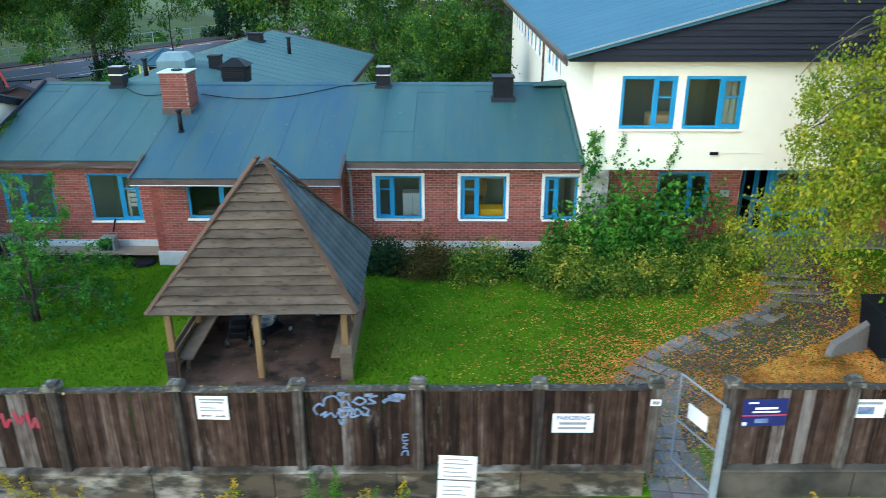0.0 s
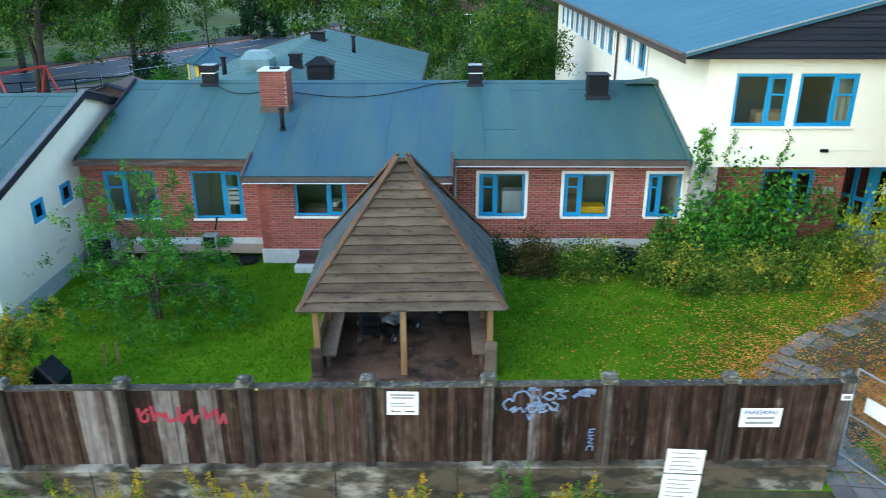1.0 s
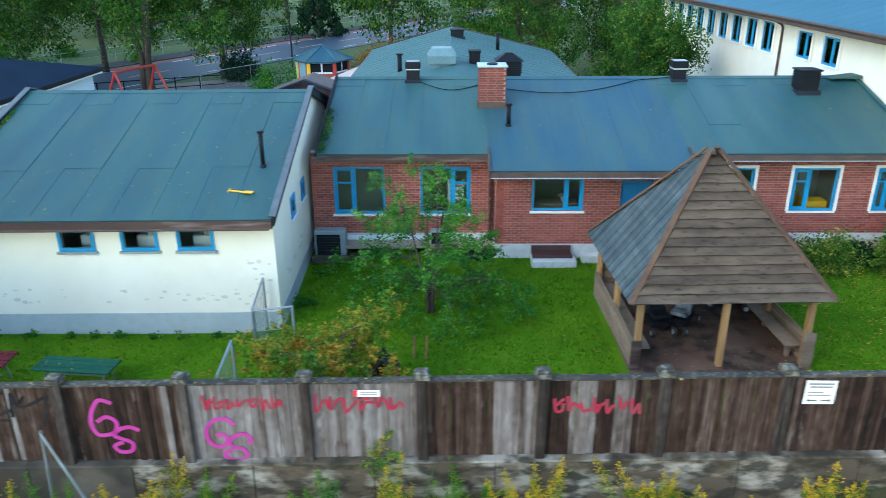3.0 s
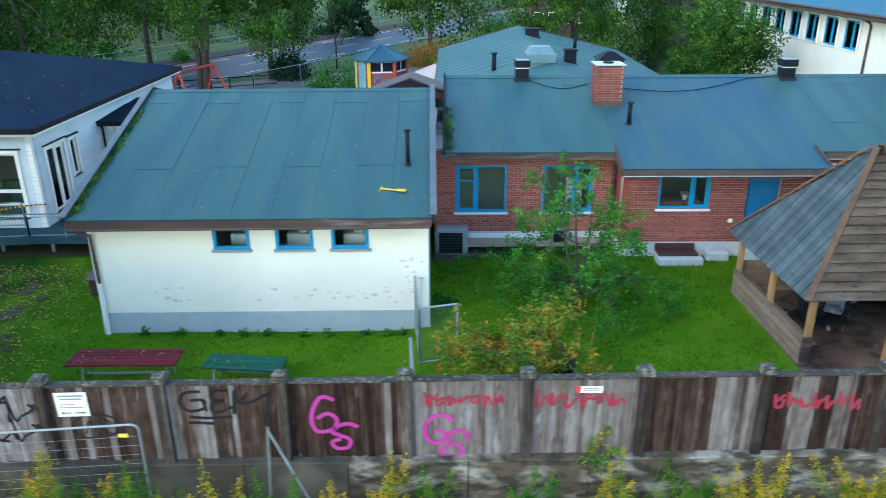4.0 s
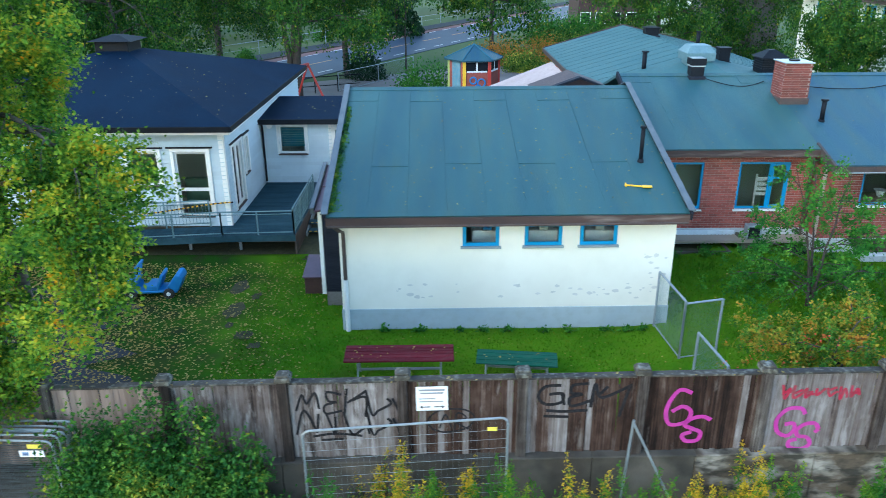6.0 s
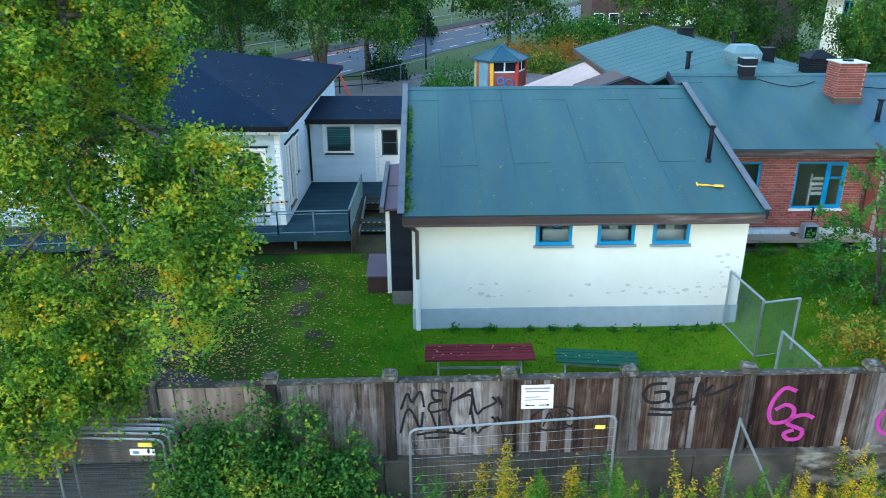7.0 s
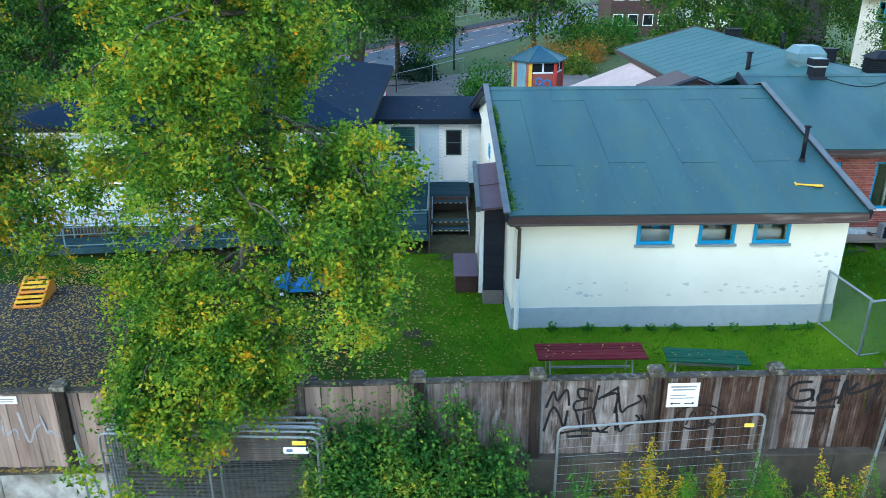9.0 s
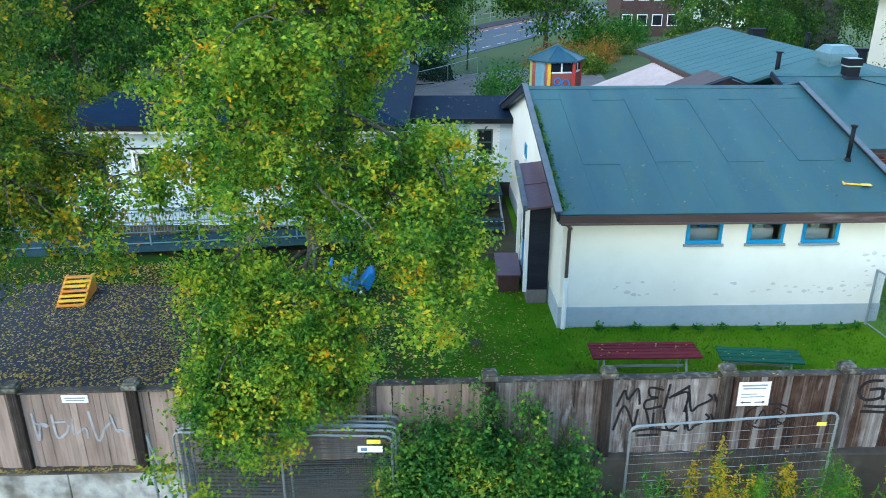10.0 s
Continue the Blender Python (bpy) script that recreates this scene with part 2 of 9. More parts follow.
PLANK = timber_weathered("weathered_plank", [(0.0, (0.004, 0.002, 0.0015)), (0.28, (0.021, 0.010, 0.007)), (0.52, (0.056, 0.029, 0.020)), (0.78, (0.105, 0.066, 0.050)), (1.0, (0.20, 0.155, 0.135))], (0.17, 0.145, 0.13), 0.60)
GREY_PLANK = timber_weathered("bleached_grey_plank", [(0.0, (0.030, 0.020, 0.017)), (0.18, (0.085, 0.062, 0.054)), (0.38, (0.165, 0.132, 0.120)), (0.66, (0.235, 0.205, 0.195)), (1.0, (0.36, 0.335, 0.33))], (0.30, 0.28, 0.275), 0.54)
POST = timber_weathered("weathered_post", [(0.0, (0.010, 0.007, 0.006)), (0.4, (0.045, 0.033, 0.028)), (0.7, (0.12, 0.10, 0.088)), (1.0, (0.26, 0.235, 0.21))])
CAPPING = surface("dark_capping_wood", (0.022, 0.020, 0.018), (0.062, 0.053, 0.043), 1.5, (0.20, 0.20, 0.165), 11.0, 0.95, 0.7, 45.0, c3amt=0.5, vary=0.25, edge3=(0.52, 0.70))
LICHEN = surface("lichen_wood", (0.030, 0.028, 0.022), (0.085, 0.075, 0.058), 3.0, (0.36, 0.36, 0.30), 9.0, 0.95, 0.7, 45.0, c3amt=0.5, vary=0.3, edge3=(0.5, 0.70))
WHITENED_PLANK = timber_weathered("whitened_plank", [(0.0, (0.045, 0.034, 0.030)), (0.22, (0.13, 0.105, 0.095)), (0.5, (0.25, 0.215, 0.205)), (1.0, (0.40, 0.37, 0.365))], (0.36, 0.34, 0.335), 0.5)
PALE_PLANK = surface("pale_weathered_plank", (0.21, 0.15, 0.125), (0.31, 0.235, 0.20), 0.6, (0.09, 0.06, 0.05), 3.0, 0.88, 0.5, 26.0, vary=0.25, stretch=(5, 5, 0.55))
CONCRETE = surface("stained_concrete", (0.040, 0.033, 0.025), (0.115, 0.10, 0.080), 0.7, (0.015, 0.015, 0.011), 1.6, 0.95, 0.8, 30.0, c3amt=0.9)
CONCRETE_PALE = surface("flaking_white_concrete", (0.080, 0.060, 0.040), (0.30, 0.275, 0.235), 2.2, (0.022, 0.020, 0.013), 4.5, 0.95, 0.9, 25.0, c3amt=0.9, edge=(0.46, 0.64), edge3=(0.45, 0.62), stretch=(0.6, 0.6, 1.3))
HIPBOARD = surface("brown_hip_board", (0.095, 0.050, 0.030), (0.155, 0.085, 0.048), 1.2, (0.05, 0.03, 0.022), 8.0, 0.85, 0.4, 40.0, vary=0.25)
CONCRETE_WHITE = surface("whitewashed_concrete", (0.16, 0.145, 0.12), (0.38, 0.38, 0.365), 1.6, (0.05, 0.05, 0.042), 4.0, 0.95, 0.8, 25.0, c3amt=0.7, edge=(0.34, 0.52))
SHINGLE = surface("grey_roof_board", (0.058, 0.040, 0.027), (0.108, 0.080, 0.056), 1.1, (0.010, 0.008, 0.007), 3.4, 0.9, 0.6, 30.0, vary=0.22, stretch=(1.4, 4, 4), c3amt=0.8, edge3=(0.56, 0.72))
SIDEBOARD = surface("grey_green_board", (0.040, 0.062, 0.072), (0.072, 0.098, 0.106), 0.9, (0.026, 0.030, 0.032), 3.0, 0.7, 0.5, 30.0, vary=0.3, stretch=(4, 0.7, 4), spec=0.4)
TIMBER = surface("warm_timber", (0.32, 0.18, 0.075), (0.42, 0.25, 0.11), 1.2, (0.20, 0.12, 0.06), 6.0, 0.75, 0.4, 40.0, stretch=(3, 3, 0.5), vary=0.12)
TIMBER_GREY = surface("grey_timber", (0.165, 0.118, 0.082), (0.245, 0.185, 0.135), 1.2, (0.10, 0.075, 0.055), 6.0, 0.85, 0.4, 40.0, stretch=(1, 1, 3), vary=0.18)
SAND = surface("packed_earth", (0.086, 0.048, 0.033), (0.140, 0.086, 0.062), 0.9, (0.020, 0.012, 0.009), 2.0, 0.9, 0.6, 40.0, c3amt=0.95, edge3=(0.46, 0.66))
ASPHALT = surface("asphalt", (0.020, 0.026, 0.036), (0.030, 0.036, 0.046), 0.4, (0.045, 0.050, 0.056), 30.0, 0.8, 0.4, 120.0, spec=0.2)
# the blue of the reflected sky is mixed into this asphalt's colour
ROAD_WET = surface("sky_tinted_wet_asphalt", (0.018, 0.036, 0.066), (0.026, 0.048, 0.082), 0.25, (0.04, 0.06, 0.095), 18.0, 0.55, 0.15, 120.0, spec=0.3)
PAVING = surface("paving_slab", (0.125, 0.112, 0.116), (0.20, 0.182, 0.182), 1.2, (0.08, 0.066, 0.062), 7.0, 0.85, 0.4, 50.0, vary=0.3)
PATHBED = surface("path_bed", (0.052, 0.038, 0.038), (0.085, 0.064, 0.060), 1.0, (0.034, 0.026, 0.024), 6.0, 0.8, 0.5, 50.0)
ROADLINE = surface("road_marking", (0.55, 0.55, 0.53), (0.62, 0.62, 0.6), 2.0, (0.3, 0.3, 0.3), 14.0, 0.7, 0.1)
ROADAMBER = surface("amber_marking", (0.50, 0.26, 0.10), (0.55, 0.3, 0.13), 2.0, (0.2, 0.15, 0.1), 14.0, 0.7, 0.1)
CYCLE = surface("red_cycle_lane", (0.17, 0.075, 0.065), (0.21, 0.095, 0.08), 0.6, None, 30.0, 0.8, 0.2)
FIELD = surface("rough_meadow", (0.030, 0.078, 0.012), (0.070, 0.100, 0.024), 0.08, (0.022, 0.052, 0.010), 1.2, 0.95, 0.6, 8.0)
GRAVEL = surface("grey_gravel", (0.14, 0.13, 0.125), (0.20, 0.185, 0.175), 0.5, (0.09, 0.085, 0.08), 18.0, 0.95, 0.5, 70.0)
BARK_BIRCH = surface("birch_bark", (0.12, 0.11, 0.095), (0.045, 0.040, 0.034), 1.6, (0.018, 0.016, 0.014), 6.0, 0.9, 0.6, 18.0, stretch=(1, 1, 2.4), c3amt=0.9)
BARK = surface("grey_bark", (0.045, 0.036, 0.03), (0.07, 0.056, 0.046), 2.0, (0.025, 0.021, 0.018), 12.0, 0.95, 0.7, 40.0)
GLASS = glazing("window_glass", (0.93, 0.96, 0.95))
INTERIOR = surface("interior_wall", (0.43, 0.46, 0.38), (0.48, 0.50, 0.42), 0.6, None, 10.0, 0.8, 0.0)
INTERIOR_FLOOR = surface("linoleum", (0.25, 0.21, 0.165), (0.3, 0.25, 0.19), 0.6, None, 10.0, 0.4, 0.0)
RED = surface("red_paint", (0.42, 0.03, 0.025), (0.50, 0.045, 0.03), 2.0, (0.3, 0.05, 0.04), 20.0, 0.45, 0.1)
YELLOW = surface("yellow_paint", (0.75, 0.42, 0.02), (0.80, 0.48, 0.03), 2.0, None, 20.0, 0.45, 0.1)
ORANGE = surface("orange_paint", (0.62, 0.22, 0.02), (0.68, 0.27, 0.03), 2.0, (0.5, 0.2, 0.05), 20.0, 0.5, 0.1)
MAROON = surface("worn_maroon_paint", (0.10, 0.008, 0.016), (0.14, 0.014, 0.024), 1.4, (0.13, 0.07, 0.07), 9.0, 0.7, 0.4, 40.0, vary=0.2, stretch=(0.5, 4, 4), spec=0.12)
GREENPAINT = surface("worn_green_paint", (0.005, 0.062, 0.038), (0.009, 0.085, 0.055), 1.4, (0.05, 0.08, 0.06), 9.0, 0.7, 0.4, 40.0, vary=0.2, stretch=(0.5, 4, 4), spec=0.12)
TOYBLUE = surface("faded_blue_plastic_paint", (0.010, 0.15, 0.40), (0.016, 0.19, 0.47), 2.0, (0.03, 0.21, 0.4), 16.0, 0.5, 0.1)
VERGE = surface("weedy_soil", (0.018, 0.022, 0.009), (0.04, 0.042, 0.015), 0.9, (0.09, 0.075, 0.03), 5.0, 0.95, 0.8, 30.0, bdist=0.03)
RUBBER = surface("black_rubber", (0.02, 0.02, 0.02), (0.03, 0.03, 0.03), 4.0, None, 20.0, 0.7, 0.2)
PURPLE_SHEET = surface("brown_purple_sheet", (0.085, 0.05, 0.07), (0.11, 0.065, 0.085), 1.5, (0.06, 0.04, 0.05), 10.0, 0.4, 0.1)
BOXBROWN = surface("brown_stained_board", (0.05, 0.022, 0.02), (0.075, 0.035, 0.03), 2.0, (0.03, 0.015, 0.014), 14.0, 0.6, 0.2)
PINK_SHEET = surface("pale_pink_corrugated_sheet", (0.42, 0.33, 0.30), (0.50, 0.40, 0.37), 0.8, (0.33, 0.25, 0.22), 6.0, 0.6, 0.1)
SIGN = surface("white_sign_sheet", (0.76, 0.77, 0.78), (0.80, 0.81, 0.82), 1.0, None, 10.0, 0.45, 0.0)
SIGN_BLUE = surface("navy_sign_sheet", (0.015, 0.022, 0.12), (0.02, 0.028, 0.15), 1.0, None, 10.0, 0.4, 0.0)
INK = surface("dark_print", (0.05, 0.055, 0.06), (0.06, 0.065, 0.07), 5.0, None, 10.0, 0.6, 0.0)
INK_GREY = surface("grey_print", (0.22, 0.23, 0.25), (0.26, 0.27, 0.29), 5.0, None, 10.0, 0.6, 0.0)
INK_RED = surface("red_print", (0.6, 0.03, 0.04), (0.65, 0.04, 0.05), 5.0, None, 10.0, 0.6, 0.0)
SPRAY_BLACK = surface("black_spray_paint", (0.008, 0.008, 0.010), (0.014, 0.014, 0.017), 6.0, (0.05, 0.045, 0.045), 18.0, 0.7, 0.1, c3amt=0.4, spec=0.2)
SPRAY_PINK = surface("magenta_spray_paint", (0.40, 0.022, 0.25), (0.45, 0.04, 0.29), 6.0, (0.24, 0.06, 0.16), 18.0, 0.6, 0.1, c3amt=0.5)
SPRAY_RED = surface("red_spray_paint", (0.36, 0.010, 0.045), (0.32, 0.02, 0.05), 6.0, (0.14, 0.06, 0.06), 9.0, 0.6, 0.1, c3amt=0.9)
SPRAY_BLUE = surface("pale_blue_spray_paint", (0.13, 0.20, 0.36), (0.20, 0.28, 0.44), 6.0, (0.045, 0.035, 0.035), 9.0, 0.6, 0.1, c3amt=0.9)
SPRAY_FADED = surface("faded_pale_spray_paint", (0.26, 0.27, 0.30), (0.34, 0.35, 0.38), 3.0, (0.24, 0.18, 0.15), 9.0, 0.7, 0.1, c3amt=0.9)
SPRAY_NAVY = surface("grey_blue_print", (0.10, 0.12, 0.26), (0.12, 0.14, 0.30), 5.0, None, 10.0, 0.6, 0.0)
YELLOW_STICKER = surface("yellow_label", (0.75, 0.6, 0.08), (0.8, 0.65, 0.1), 5.0, None, 10.0, 0.5, 0.0)
LF_BIRCH_DARK = foliage("darker_birch_leaves", [(0.0, (0.014, 0.060, 0.010)), (0.3, (0.060, 0.145, 0.018)), (0.55, (0.18, 0.26, 0.022)), (0.70, (0.38, 0.33, 0.020)), (0.86, (0.66, 0.36, 0.014))], trans=0.36, depth=1.0, red=1.0)
LF_BIRCH = foliage("birch_leaves", [(0.0, (0.010, 0.055, 0.010)), (0.25, (0.045, 0.14, 0.018)), (0.5, (0.145, 0.29, 0.026)), (0.72, (0.34, 0.40, 0.030)), (0.86, (0.56, 0.40, 0.020)), (0.97, (0.78, 0.30, 0.010))], trans=0.36, depth=1.05, red=1.0)
LF_YELLOWBIRCH = foliage("yellowing_birch_leaves", [(0.0, (0.030, 0.085, 0.008)), (0.3, (0.12, 0.18, 0.014)), (0.6, (0.32, 0.31, 0.022)), (0.85, (0.54, 0.42, 0.03)), (1.0, (0.60, 0.29, 0.02))], depth=0.95)
LF_GREEN = foliage("green_leaves", [(0.0, (0.010, 0.065, 0.010)), (0.35, (0.035, 0.145, 0.018)), (0.7, (0.095, 0.25, 0.028)), (1.0, (0.22, 0.35, 0.04))], depth=1.0, red=0.85)
LF_SHRUB = foliage("variegated_shrub_leaves", [(0.0, (0.010, 0.050, 0.010)), (0.36, (0.045, 0.130, 0.016)), (0.64, (0.15, 0.235, 0.03)), (0.95, (0.56, 0.50, 0.08))], depth=1.1, red=1.1)
LF_THICKET = foliage("thicket_leaves", [(0.0, (0.006, 0.040, 0.010)), (0.35, (0.024, 0.105, 0.018)), (0.65, (0.078, 0.20, 0.026)), (0.85, (0.22, 0.30, 0.036)), (1.0, (0.50, 0.40, 0.03))], depth=1.05, red=1.05)
LF_FAR = foliage("far_leaves", [(0.0, (0.004, 0.032, 0.006)), (0.38, (0.024, 0.092, 0.013)), (0.7, (0.09, 0.175, 0.018)), (1.0, (0.34, 0.29, 0.025))], depth=1.0, red=0.9)
LF_CONIFER = foliage("conifer_needles", [(0.0, (0.01, 0.035, 0.018)), (0.6, (0.02, 0.06, 0.025)), (1.0, (0.04, 0.085, 0.03))])
LF_RUST = foliage("rusty_leaves", [(0.0, (0.09, 0.12, 0.02)), (0.35, (0.28, 0.19, 0.03)), (0.7, (0.50, 0.20, 0.04)), (1.0, (0.50, 0.12, 0.04))], depth=1.0, red=1.0)
LF_ROWAN = foliage("rowan_leaves", [(0.0, (0.025, 0.090, 0.012)), (0.40, (0.090, 0.19, 0.018)), (0.60, (0.36, 0.27, 0.025)), (0.86, (0.62, 0.21, 0.03))], depth=1.0)
LF_GOLDENROD = foliage("goldenrod", [(0.0, (0.03, 0.12, 0.012)), (0.45, (0.09, 0.21, 0.016)), (0.8, (0.26, 0.31, 0.02)), (1.0, (0.52, 0.38, 0.02))])
FALLEN_TAN = foliage("fallen_tan_leaves", [(0.0, (0.16, 0.058, 0.018)), (0.45, (0.44, 0.175, 0.042)), (0.8, (0.60, 0.275, 0.06)), (1.0, (0.66, 0.41, 0.09))], 0.7, 0.1, 1.2, 1.0)
FALLEN_GOLD = foliage("gold_plume", [(0.0, (0.20, 0.20, 0.02)), (0.5, (0.44, 0.32, 0.02)), (1.0, (0.64, 0.38, 0.02))], 0.7, 0.15, 0.95, 1.0)
FALLEN_YELLOW = foliage("fallen_yellow_leaves", [(0.0, (0.17, 0.11, 0.03)), (0.5, (0.34, 0.25, 0.07)), (1.0, (0.52, 0.41, 0.14))], 0.7, 0.1, 0.9, 1.0)
BERRY = surface("red_berries", (0.45, 0.05, 0.02), (0.5, 0.09, 0.03), 5.0, None, 10.0, 0.4, 0.0, island=0.2)

# ---- building tools ----
class Shape:
    """Collects corners and faces; makes one mesh of them."""
    def __init__(self):
        self.v, self.f = [], []

    def add(self, vs, fs):
        k = len(self.v)
        self.v += [tuple(p) for p in vs]
        self.f += [tuple(i + k for i in f) for f in fs]
        return self

    def box(self, x0, x1, y0, y1, z0, z1, m=None):
        vs = [Vector(p) for p in ((x0, y0, z0), (x1, y0, z0), (x1, y1, z0), (x0, y1, z0), (x0, y0, z1), (x1, y0, z1), (x1, y1, z1), (x0, y1, z1))]
        if m:
            vs = [m @ p for p in vs]
        return self.add(vs, [(0, 3, 2, 1), (4, 5, 6, 7), (0, 1, 5, 4), (1, 2, 6, 5), (2, 3, 7, 6), (3, 0, 4, 7)])

    def beam(self, a, b, w, h, up=(0, 0, 1)):
        """A bar of section w x h from a to b."""
        a, b = Vector(a), Vector(b)
        d = b - a
        s = d.cross(Vector(up))
        if s.length < 1e-5:
            s = d.cross(Vector((1, 0, 0)))
        s.normalize()
        u = s.cross(d).normalized()
        vs = [p + s * (i * w / 2) + u * (j * h / 2) for p in (a, b) for i, j in ((-1, -1), (1, -1), (1, 1), (-1, 1))]
        return self.add(vs, [(0, 1, 2, 3), (7, 6, 5, 4), (0, 4, 5, 1), (1, 5, 6, 2), (2, 6, 7, 3), (3, 7, 4, 0)])

    def tube(self, pts, radii, sides=8, cap=True):
        pts = [Vector(p) for p in pts]
        if not hasattr(radii, "__len__"):
            radii = [radii] * len(pts)
        k = len(self.v)
        side = None
        for i, p in enumerate(pts):
            d = (pts[min(i + 1, len(pts) - 1)] - pts[max(i - 1, 0)]).normalized()
            if side is None:
                side = d.orthogonal().normalized()
            else:
                side = (side - d * side.dot(d))
                side = side.normalized() if side.length > 1e-6 else d.orthogonal().normalized()
            o = d.cross(side)
            for j in range(sides):
                a = 2 * math.pi * j / sides
                self.v.append(tuple(p + (side * math.cos(a) + o * math.sin(a)) * radii[i]))
        for i in range(len(pts) - 1):
            for j in range(sides):
                a, b = k + i * sides + j, k + i * sides + (j + 1) % sides
                self.f.append((a, b, b + sides, a + sides))
        if cap:
            self.f.append(tuple(k + j for j in reversed(range(sides))))
            self.f.append(tuple(k + (len(pts) - 1) * sides + j for j in range(sides)))
        return self

    def prism(self, poly, a, b, axis="y"):
        """A flat outline, given in the two other axes, carried from a to b along an axis."""
        put = {"y": lambda p, t: (p[0], t, p[1]), "x": lambda p, t: (t, p[0], p[1]), "z": lambda p, t: (p[0], p[1], t)}[axis]
        n = len(poly)
        vs = [put(p, a) for p in poly] + [put(p, b) for p in poly]
        fs = [tuple(range(n)), tuple(reversed(range(n, 2 * n)))] + [(i, i + n, (i + 1) % n + n, (i + 1) % n) for i in range(n)]
        return self.add(vs, fs)

    def pierced(self, u0, u1, v0, v1, holes, a, b, axis="y"):
        """A wall in one piece, from depth a to b, with rectangular openings through it."""
        us = sorted({u0, u1, *[max(u0, min(u1, h[i])) for h in holes for i in (0, 1)]})
        vs = sorted({v0, v1, *[max(v0, min(v1, h[i])) for h in holes for i in (2, 3)]})
        put = {"y": lambda u, d, v: (u, d, v), "x": lambda u, d, v: (d, u, v)}[axis]
        solid = {(i, j) for i in range(len(us) - 1) for j in range(len(vs) - 1)
                 if not any(h[0] < (us[i] + us[i + 1]) / 2 < h[1] and h[2] < (vs[j] + vs[j + 1]) / 2 < h[3] for h in holes)}
        seen = {}

        def at(i, j, k):
            if (i, j, k) not in seen:
                seen[i, j, k] = len(self.v)
                self.v.append(put(us[i], b if k else a, vs[j]))
            return seen[i, j, k]
        for i, j in solid:
            self.f.append((at(i, j, 0), at(i + 1, j, 0), at(i + 1, j + 1, 0), at(i, j + 1, 0)))
            self.f.append((at(i, j, 1), at(i, j + 1, 1), at(i + 1, j + 1, 1), at(i + 1, j, 1)))
            for di, dj, p, q in ((-1, 0, (i, j), (i, j + 1)), (1, 0, (i + 1, j), (i + 1, j + 1)), (0, -1, (i, j), (i + 1, j)), (0, 1, (i, j + 1), (i + 1, j + 1))):
                if (i + di, j + dj) not in solid:
                    self.f.append((at(*p, 0), at(*q, 0), at(*q, 1), at(*p, 1)))
        return self

    def mesh(self, name, material, bevel=0.0, smooth=False):
        me = bpy.data.meshes.new(name)
        me.from_pydata(self.v, [], self.f)
        bm = bmesh.new()
        bm.from_mesh(me)
        bmesh.ops.recalc_face_normals(bm, faces=bm.faces)
        if bevel:
            bmesh.ops.bevel(bm, geom=bm.edges[:], offset=bevel, segments=1, affect="EDGES", clamp_overlap=True)
        bm.to_mesh(me)
        bm.free()
        if smooth:
            me.shade_smooth()
        me.materials.append(material)
        return me


def part(name, shape, material, parent=None, label="", bevel=0.0, smooth=False, m=None):
    ob = new(name, shape if isinstance(shape, bpy.types.Mesh) else shape.mesh(name, material, bevel, smooth))
    ob.parent = parent
    if m:
        ob.matrix_basis = m
    if label:
        ob["label"] = label
    return ob


def thing(name, at, label, category, group="", turn=0.0):
    e = new(name)
    e.empty_display_size = 0.2
    e.matrix_basis = pose(*at, 0, 0, turn)
    return tagged(e, label, category, group)


def structure(name, shape, material, label, category, bevel=0.0, m=None, smooth=False):
    return tagged(part(name, shape, material, None, "", bevel, smooth, m), label, category, kind="structure")


def soup(name, verts, quads, material, parent=None):
    """A mesh from arrays of corners and four-cornered faces."""
    me = bpy.data.meshes.new(name)
    me.vertices.add(len(verts))
    me.vertices.foreach_set("co", np.asarray(verts, dtype=np.float32).ravel())
    k = quads.shape[1]
    me.loops.add(quads.size)
    me.loops.foreach_set("vertex_index", quads.astype(np.int32).ravel())
    me.polygons.add(len(quads))
    me.polygons.foreach_set("loop_start", np.arange(0, quads.size, k, dtype=np.int32))
    me.update(calc_edges=True)
    me.shade_flat()
    me.materials.append(material)
    ob = new(name, me)
    ob.parent = parent
    return ob


def slots(u0, u1, v0, v1, holes):
    """Splits a rectangle with holes into the rectangles that are left."""
    cuts = sorted({u0, u1, *[max(u0, min(u1, h[i])) for h in holes for i in (0, 1)]})
    out = []
    for a, b in zip(cuts, cuts[1:]):
        if b - a < 1e-4:
            continue
        z = v0
        for h in sorted((h for h in holes if h[0] <= a + 1e-4 and h[1] >= b - 1e-4), key=lambda q: q[2]):
            if h[2] - z > 1e-4:
                out.append((a, b, z, h[2]))
            z = max(z, h[3])
        if v1 - z > 1e-4:
            out.append((a, b, z, v1))
    return out


def smooth01(t):
    t = max(0.0, min(1.0, t))
    return t * t * (3 - 2 * t)


